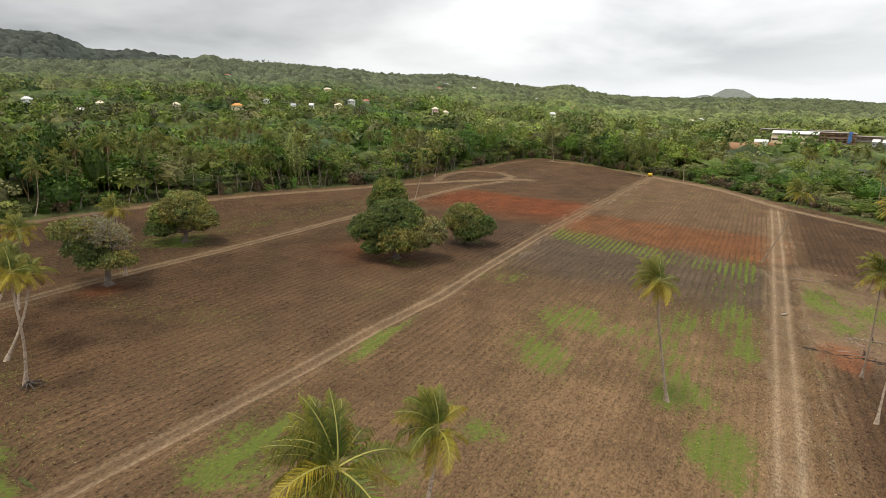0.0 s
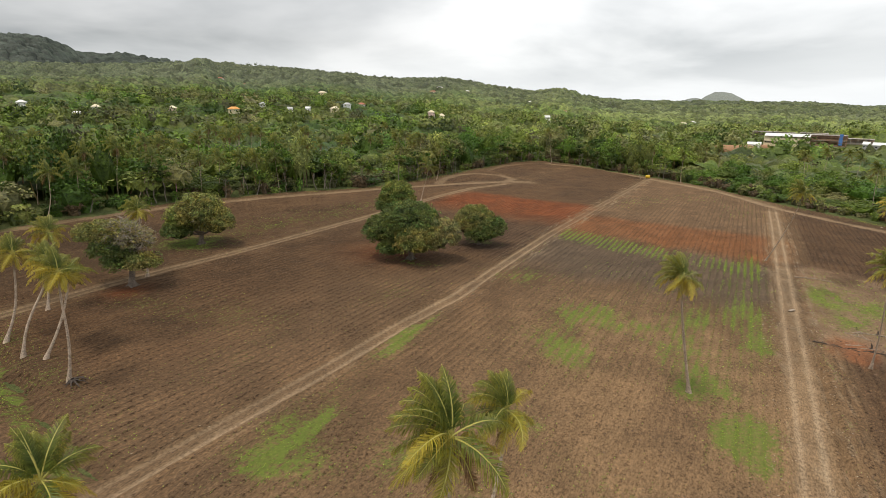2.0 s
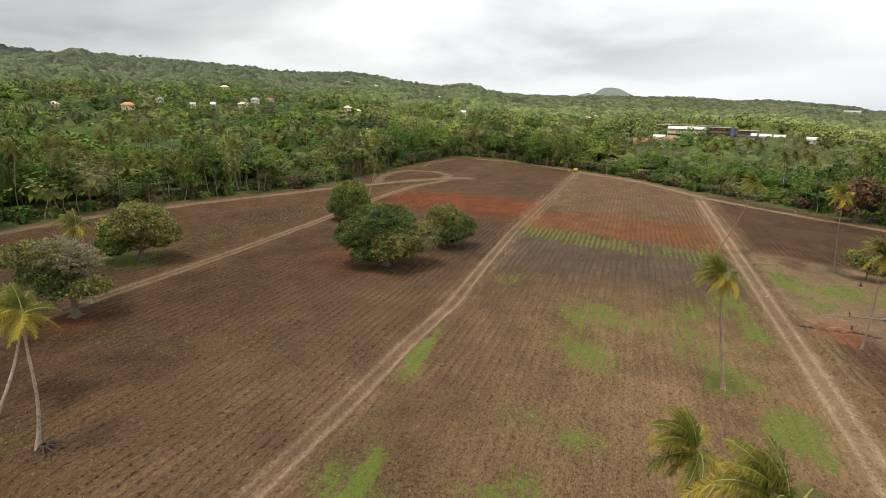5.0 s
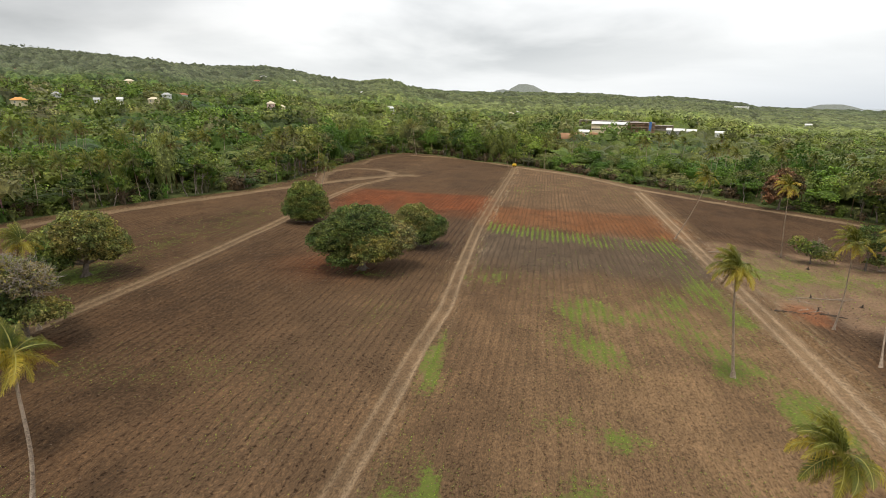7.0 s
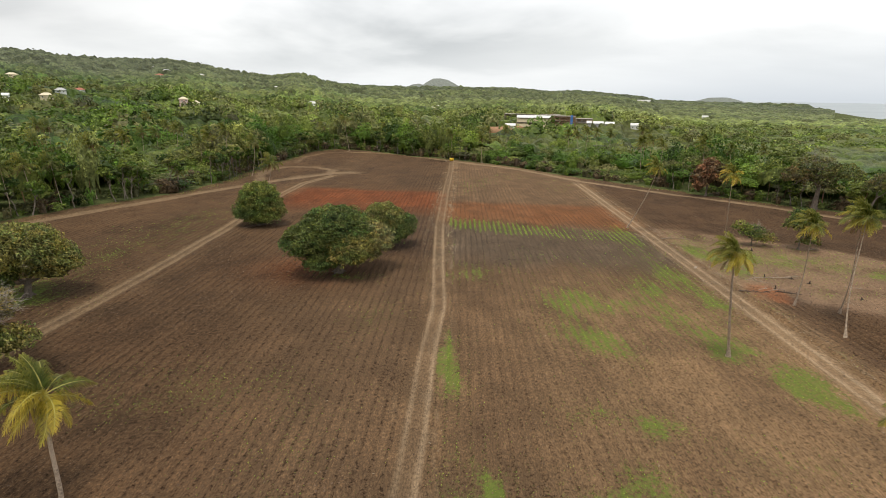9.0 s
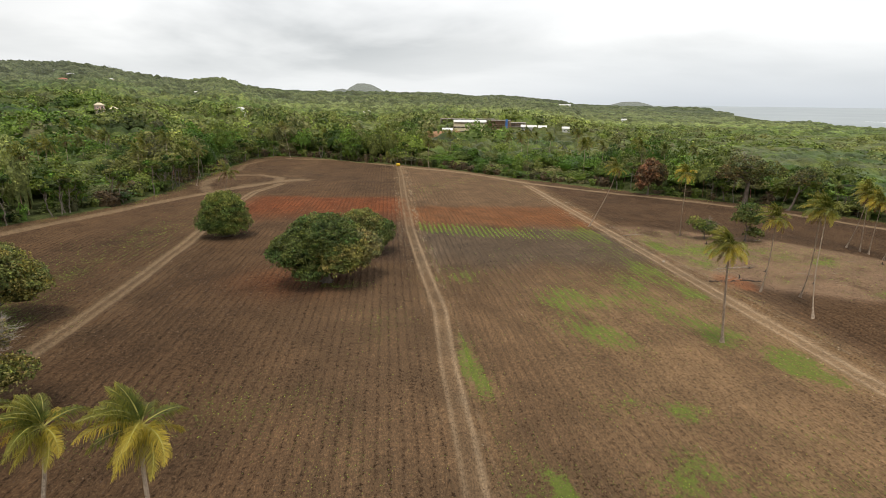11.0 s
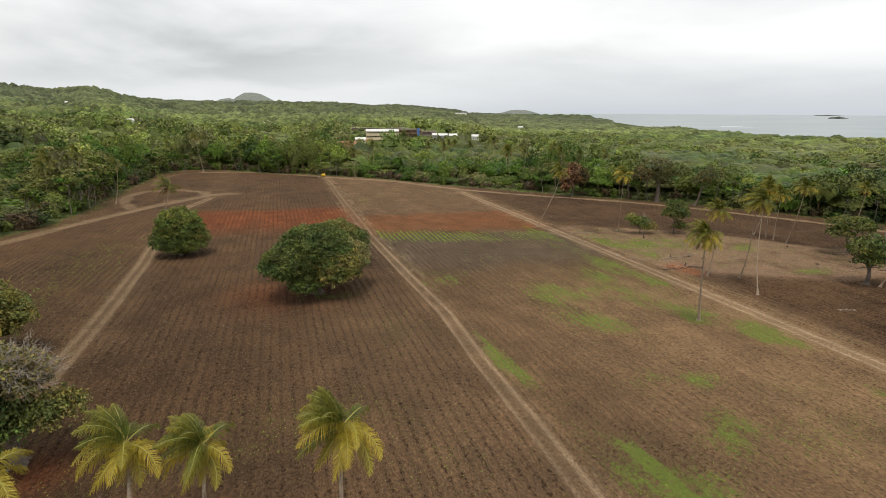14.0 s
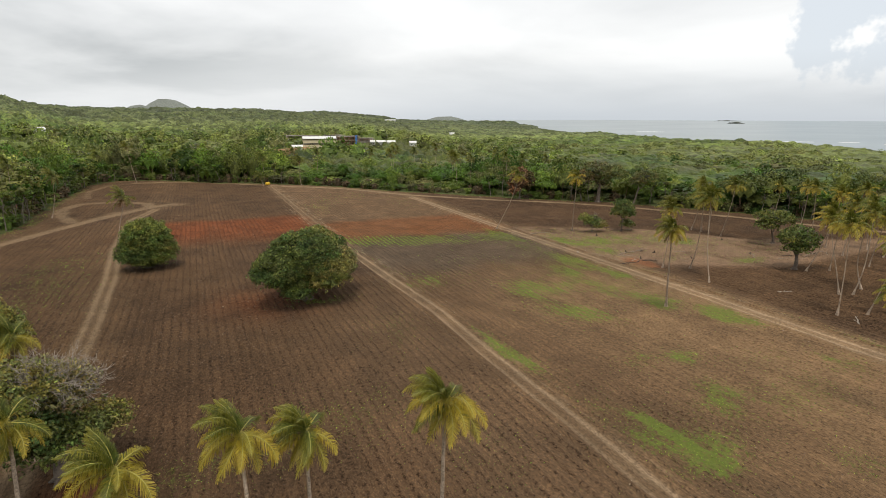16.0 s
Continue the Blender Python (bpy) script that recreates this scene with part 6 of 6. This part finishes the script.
part("sheet", box(bmesh.new(), -0.9, -0.1, 1.5, 0.9, 0.1, 8.2, 0.03), ROOFING["blue"], tower)
for s in (-1, 1):
    part("pole", box(bmesh.new(), s * 1.0 - 0.06, 0.1, 0, s * 1.0 + 0.06, 0.22, 8.5), RUST, tower)
for i, (az, d, r) in enumerate(((32.6, 398, 10), (33.6, 402, 8), (31.6, 405, 8), (35.0, 412, 6))):
    x, y = by_bearing(az, d)
    rng = np.random.default_rng(700 + i)
    c = Cloud()
    cv, cf = ICO[2]
    c.add(cv * (r, r * 0.7, 0.42 * r) * rng.uniform(0.8, 1.15, (len(cv), 1)), tris=cf)
    heap = put("spoil_heap", c.mesh("spoil_heap", smooth_faces=True), MUD)
    heap.location = (x, y, ground_z(x, y))
    tagged(heap, "heap of orange brown excavated earth", "soil heap", "building site")


def excavator(label, x, y, turn, size=1.0):
    ob = new("excavator", None)
    ob.location, ob.rotation_euler, ob.scale = (x, y, ground_z(x, y)), (0, 0, radians(turn)), (size,) * 3
    tagged(ob, label, "excavator")
    for s in (-1, 1):
        part("track", box(bmesh.new(), -1.9, s * 1.1 - 0.3, 0, 1.9, s * 1.1 + 0.3, 0.9, 0.25), BLACK, ob)
    part("body", box(bmesh.new(), -1.9, -1.2, 0.95, 1.4, 1.2, 2.1, 0.12), YELLOW, ob)
    cab = part("cab", box(bmesh.new(), 0.1, 0.1, 2.1, 1.5, 1.2, 3.2, 0.1), YELLOW, ob)
    part("pane", box(bmesh.new(), 1.49, 0.2, 2.3, 1.53, 1.1, 3.05), PANE, cab)
    for pts in (((1.2, -0.3, 1.8), (3.4, -0.3, 4.2)), ((3.4, -0.3, 4.2), (5.4, -0.3, 2.2))):
        c = Cloud()
        tube(c, np.array(pts), np.array((0.28, 0.2)), 6)
        put("arm", c.mesh("arm"), YELLOW, ob)
    part("bucket", box(bmesh.new(), 5.0, -0.8, 1.2, 5.9, 0.2, 2.1, 0.15), BLACK, ob)


excavator("yellow excavator on the building site", *by_bearing(34.6, 428), 30)


# ---- weeds, stones, straw, logs ----
def weed_cover():
    """Seedlings along the furrows and patches of weeds."""
    rng = np.random.default_rng(17)
    n = 1000000
    u, v = rng.uniform(-112, 100, n), rng.uniform(14, 215, n)
    w = weeds(u, v)
    near = np.clip(70 / np.maximum(20, v + 6), 0.18, 1.4)
    x, y = to_xy(u, v)
    road = np.minimum(np.abs(u - np.interp(v, TRACK_V, TRACK_U)), np.abs(u - np.interp(v, ROAD_V, ROAD_U)))
    ok = (rng.uniform(0, 1, n) < w**1.2 * 0.9 * near) & inside(x, y) & (road > 1.5)
    u, v = u[ok], v[ok]
    rows = (u > -36) & (u < 4.5) & (rng.uniform(0, 1, len(u)) < 0.6)
    u = np.where(rows, np.round(u / 1.1) * 1.1 + rng.normal(size=len(u)) * 0.10, u)
    x, y = to_xy(u, v)
    z = land(x, y) + farm(u, v)[0]
    k = len(u)
    size = rng.uniform(0.04, 0.085, k) * np.clip(v / 70, 0.8, 1.5)
    verts, quads, cols = [], [], []
    base = np.array((0.220, 0.305, 0.050)) * np.exp(rng.normal(size=(k, 1)) * 0.15) * np.stack([rng.uniform(0.8, 1.2, k), np.ones(k), rng.uniform(0.7, 1.1, k)], -1)
    for j in range(2):
        a = rng.uniform(0, 2 * np.pi, k)
        d = np.stack([np.cos(a), np.sin(a), rng.uniform(0.35, 1.1, k)], -1)
        s = np.stack([-np.sin(a), np.cos(a), 0 * a], -1)
        p = np.stack([x, y, z - 0.02], -1)
        tip = p + d * size[:, None] * 1.5
        midp = p + d * size[:, None] * 0.8 + np.array((0, 0, 0.12)) * size[:, None]
        verts.append(np.stack([p, midp + s * size[:, None] * 0.42, tip, midp - s * size[:, None] * 0.42], 1))
        cols.append(np.repeat(base[:, None] * rng.uniform(0.8, 1.2, (k, 1, 1)), 4, 1))
    verts, cols = np.concatenate(verts).reshape(-1, 3), np.concatenate(cols).reshape(-1, 3)
    me = mesh_of("weeds", verts, np.arange(len(verts)).reshape(-1, 4), attrs={"leaf": cols})
    tagged(put("weeds", me, WEED), "low bright green weeds and seedlings in furrows", "weeds", kind="stuff")


weed_cover()


def crumbs(name, label, category, material, n, seed, density, size, flat, long=1.0):
    """Small loose pieces strewn on the soil."""
    rng = np.random.default_rng(seed)
    u, v = rng.uniform(-90, 90, n * 14), rng.uniform(16, 175, n * 14)
    x, y = to_xy(u, v)
    ok = (rng.uniform(0, 1, len(u)) < density(u, v)) & inside(x, y)
    u, v = u[ok][:n], v[ok][:n]
    x, y = to_xy(u, v)
    z = land(x, y) + farm(u, v)[0]
    k = len(u)
    cv = np.array([(1, 0, 0), (-1, 0, 0), (0, 1, 0), (0, -1, 0), (0, 0, 1), (0, 0, -0.6)], float)
    cf = np.array([(0, 2, 4), (2, 1, 4), (1, 3, 4), (3, 0, 4), (2, 0, 5), (1, 2, 5), (3, 1, 5), (0, 3, 5)])
    a, s = rng.uniform(0, 2 * np.pi, k), rng.uniform(*size, k) * np.clip(v / 60, 0.8, 1.25)
    p = cv[None] * rng.uniform(0.6, 1.2, (k, 6, 1)) * np.array((long, 1, flat)) * s[:, None, None]
    q = np.stack([p[..., 0] * np.cos(a)[:, None] - p[..., 1] * np.sin(a)[:, None] + x[:, None], p[..., 0] * np.sin(a)[:, None] + p[..., 1] * np.cos(a)[:, None] + y[:, None], p[..., 2] + z[:, None] + s[:, None] * 0.15], -1)
    me = mesh_of(name, q.reshape(-1, 3), None, (cf[None] + (np.arange(k) * 6)[:, None, None]).reshape(-1, 3))
    tagged(put(name, me, material), label, category, kind="stuff")


def by_tracks(u, v):
    d = np.minimum(np.abs(np.abs(u - np.interp(v, TRACK_V, TRACK_U)) - 2.2), np.abs(np.abs(u - np.interp(v, ROAD_V, ROAD_U)) - 2.6))
    return np.exp(-((d / 0.9) ** 2)) * (0.15 + smooth(60, 110, v) * 0.9 + 0.5 * (u > 0))


CLOD = Nodes("dry_clods", 0.95)
CLOD.color(CLOD.mix(CLOD.island(), (0.075, 0.05, 0.036), (0.20, 0.135, 0.09)))
crumbs("clods", "loose brown clods on the tilled soil", "soil", CLOD.m, 14000, 61, lambda u, v: 0.25 * smooth(150, 60, v) * (1 - 0.7 * (np.abs(u - 6.8) < 2)), (0.05, 0.13), 0.7)
crumbs("stones", "pale stones along the dirt tracks", "stones", STONE, 700, 62, by_tracks, (0.04, 0.10), 0.6)
crumbs("straw", "dry pale straw and root bits on the soil", "straw", CHAFF, 2600, 63, lambda u, v: by_tracks(u, v) + 0.01, (0.02, 0.045), 0.5, 5.0)


def fallen_log(label, x, y, length, r, turn, material, seed):
    rng = np.random.default_rng(seed)
    c = Cloud()
    pts = limb(rng, (-length / 2, 0, r * 0.6), (length / 2, 0, r * 0.6), 9, 0.18)
    pts[:, 2] = np.abs(pts[:, 2] - r * 0.6) * 0.4 + r * 0.6
    tube(c, pts, np.linspace(r, r * 0.5, 9) * rng.uniform(0.85, 1.15, 9), 8)
    for i in range(3):
        s = pts[2 + 2 * i]
        tube(c, limb(rng, s, s + np.array((rng.normal() * 0.5, rng.normal() * 0.8, rng.uniform(0.1, 0.5))) * length * 0.25, 5, 0.3), np.linspace(r * 0.5, 0.03, 5), 5)
    ob = put("fallen_log", c.mesh("fallen_log", smooth_faces=True), material)
    ob.location, ob.rotation_euler = (x, y, ground_z(x, y) + 0.05), (0, 0, radians(turn))
    tagged(ob, label, "log", "felled wood in the clearing")


rng = np.random.default_rng(71)
for i in range(7):
    a = 0.18 * i
    fallen_log("charred log in a heap beside red earth", 47.5 + 1.1 * i + rng.normal() * 0.4, 60.0 - 0.6 * i + rng.normal() * 0.5, rng.uniform(1.2, 2.6), rng.uniform(0.07, 0.12), rng.uniform(-60, 10), LOG, 710 + i)
for i in range(26):
    u = rng.uniform(12, 62)
    lo, hi = clearing(u)
    v = rng.uniform(float(lo) + 3, float(hi) - 1) if i % 2 else float(lo) + rng.uniform(4, 8)
    x, y = to_xy(u, v)
    fallen_log("dry grey branch lying in the clearing", x, y, rng.uniform(1.2, 4), rng.uniform(0.04, 0.09), rng.uniform(-60, 10), DRYLOG if i % 6 else LOG, 740 + i)
fallen_log("long pale trunk lying across the clearing", 58.0, 62.5, 9, 0.11, -24, DRYLOG, 790)
fallen_log("long pale trunk lying across the clearing", 66.0, 88.0, 6, 0.10, -32, DRYLOG, 791)
fallen_log("pale driftwood branch on ploughed soil", 44.0, 33.0, 3.0, 0.09, -50, PALE_BARK, 792)
fallen_log("pale driftwood branch on ploughed soil", 34.0, 23.5, 3.4, 0.1, 5, PALE_BARK, 793)
for i in range(8):
    u = rng.uniform(14, 52)
    lo, hi = clearing(u)
    v = rng.uniform(float(lo) + 2, float(hi) - 2)
    x, y = to_xy(u, v)
    c = Cloud()
    h = rng.uniform(0.3, 0.9)
    tube(c, limb(rng, (0, 0, -0.1), (rng.normal() * 0.15, rng.normal() * 0.15, h), 5, 0.2), np.array((0.2, 0.13, 0.11, 0.10, 0.04)), 7)
    for k in range(4):
        a = k * 1.57 + rng.uniform(-0.4, 0.4)
        tube(c, [(0.1 * math.cos(a), 0.1 * math.sin(a), 0.2), (0.45 * math.cos(a), 0.45 * math.sin(a), 0.0)], [0.07, 0.02], 5)
    ob = put("tree_stump", c.mesh("tree_stump", smooth_faces=True), LOG)
    ob.location = (x, y, ground_z(x, y))
    tagged(ob, "dark burnt stump in the clearing", "stump", "stumps in the clearing")
# root hollow at the foot of the leaning palm
c = Cloud()
for k in range(9):
    a = k * 0.7
    tube(c, limb(rng, (0.15 * math.cos(a), 0.15 * math.sin(a), 0.35), (1.1 * math.cos(a) + 0.3, 1.1 * math.sin(a), 0.02), 5, 0.3), np.linspace(0.12, 0.03, 5), 5)
ob = put("root_clump", c.mesh("root_clump", smooth_faces=True), LOG)
ob.location = (-37.6, 46.6, ground_z(-37.6, 46.6) + 0.05)
tagged(ob, "blackened root clump beside a palm trunk", "roots")
# the yellow drum and the white slabs at the far perimeter road
drum = new("yellow_drum", None)
drum.location = (94.0, 235.0, ground_z(94, 235))
tagged(drum, "small yellow plastic tank by the perimeter road", "tank")
c = Cloud()
tube(c, np.array([(-1.0, 0, 0.75), (-0.8, 0, 0.75), (0.8, 0, 0.75), (1.0, 0, 0.75)]), np.array((0.2, 0.7, 0.7, 0.2)), 14)
put("shell", c.mesh("shell", smooth_faces=True), YELLOW, drum)
for s in (-0.6, 0.6):
    part("skid", box(bmesh.new(), s - 0.1, -0.6, 0, s + 0.1, 0.6, 0.2), BLACK, drum)
for i, (x, y, t) in enumerate(((51.4, 72.2, 25), (120.5, 138.5, 60), (61.0, 286.0, 5))):
    bm = bmesh.new()
    box(bm, -0.6, -0.2, 0.0, 0.6, 0.2, 0.12, 0.04)
    slab = part("stone_slab", bm, STONE, None)
    slab.location, slab.rotation_euler = (x, y, ground_z(x, y) + 0.02), (0, 0, radians(t))
    tagged(slab, "pale flat stone slab beside the dirt road", "stone")


# ---- out at sea: breakers on the reef and two islets ----
FOAM = grained("white_surf", (0.85, 0.87, 0.87), 0.05, 0.1, 0.6, 0.2)
ROCK = grained("dark_islet_rock", (0.10, 0.11, 0.09), 0.02, 0.3, 0.9, 0.3)


def sea_z(x, y):
    return -8 + 13 * (math.hypot(x + 40, y - 25) / 4920) ** 2


rng = np.random.default_rng(81)
for i, (az, d, w) in enumerate(((75.6, 1500, 70), (76.8, 1480, 40), (81.2, 950, 45), (83.4, 920, 40), (84.5, 935, 30), (88.4, 1000, 60), (92.0, 1020, 40), (72.0, 1050, 50), (95.5, 980, 60))):
    x, y = -60 + d * math.sin(radians(az)), 31 + d * math.cos(radians(az))
    c = Cloud()
    n = 26
    t = np.linspace(-1, 1, n)
    pts = np.stack([t * w / 3, rng.normal(size=n) * 2, 0 * t], -1)
    half = (2.6 * np.sqrt(1 - t**2) * rng.uniform(0.5, 1.2, n))[:, None]
    c.add(np.concatenate([pts - (0, 1, 0) * half, pts + (0, 0, 0.7), pts + (0, 1, 0) * half]), quads=[q for k in range(n - 1) for q in ((k, k + 1, n + k + 1, n + k), (n + k, n + k + 1, 2 * n + k + 1, 2 * n + k))])
    ob = put("breaking_wave", c.mesh("breaking_wave", smooth_faces=True), FOAM)
    ob.location, ob.rotation_euler = (x, y, sea_z(x, y) + 0.15), (0, 0, radians(-az + rng.uniform(-8, 8)))
    tagged(ob, "white breaker over the offshore reef", "wave", "breakers on the reef")
for az, d, w, h in ((83.4, 3300, 70, 12), (82.7, 4550, 160, 10)):
    x, y = -60 + d * math.sin(radians(az)), 31 + d * math.cos(radians(az))
    c = Cloud()
    cv, cf = ICO[2]
    for k in range(5):
        s = (k - 2) / 2
        c.add(np.array((s * w * 0.35, 0, 0)) + cv * (w * 0.22, 20, h * (1 - 0.5 * abs(s)) * rng.uniform(0.6, 1.0)) * rng.uniform(0.8, 1.2, (len(cv), 1)), tris=cf)
    ob = put("islet", c.mesh("islet"), ROCK)
    ob.location, ob.rotation_euler = (x, y, sea_z(x, y)), (0, 0, radians(-az))
    tagged(ob, "low dark rocky islet off the coast", "island", "islets")
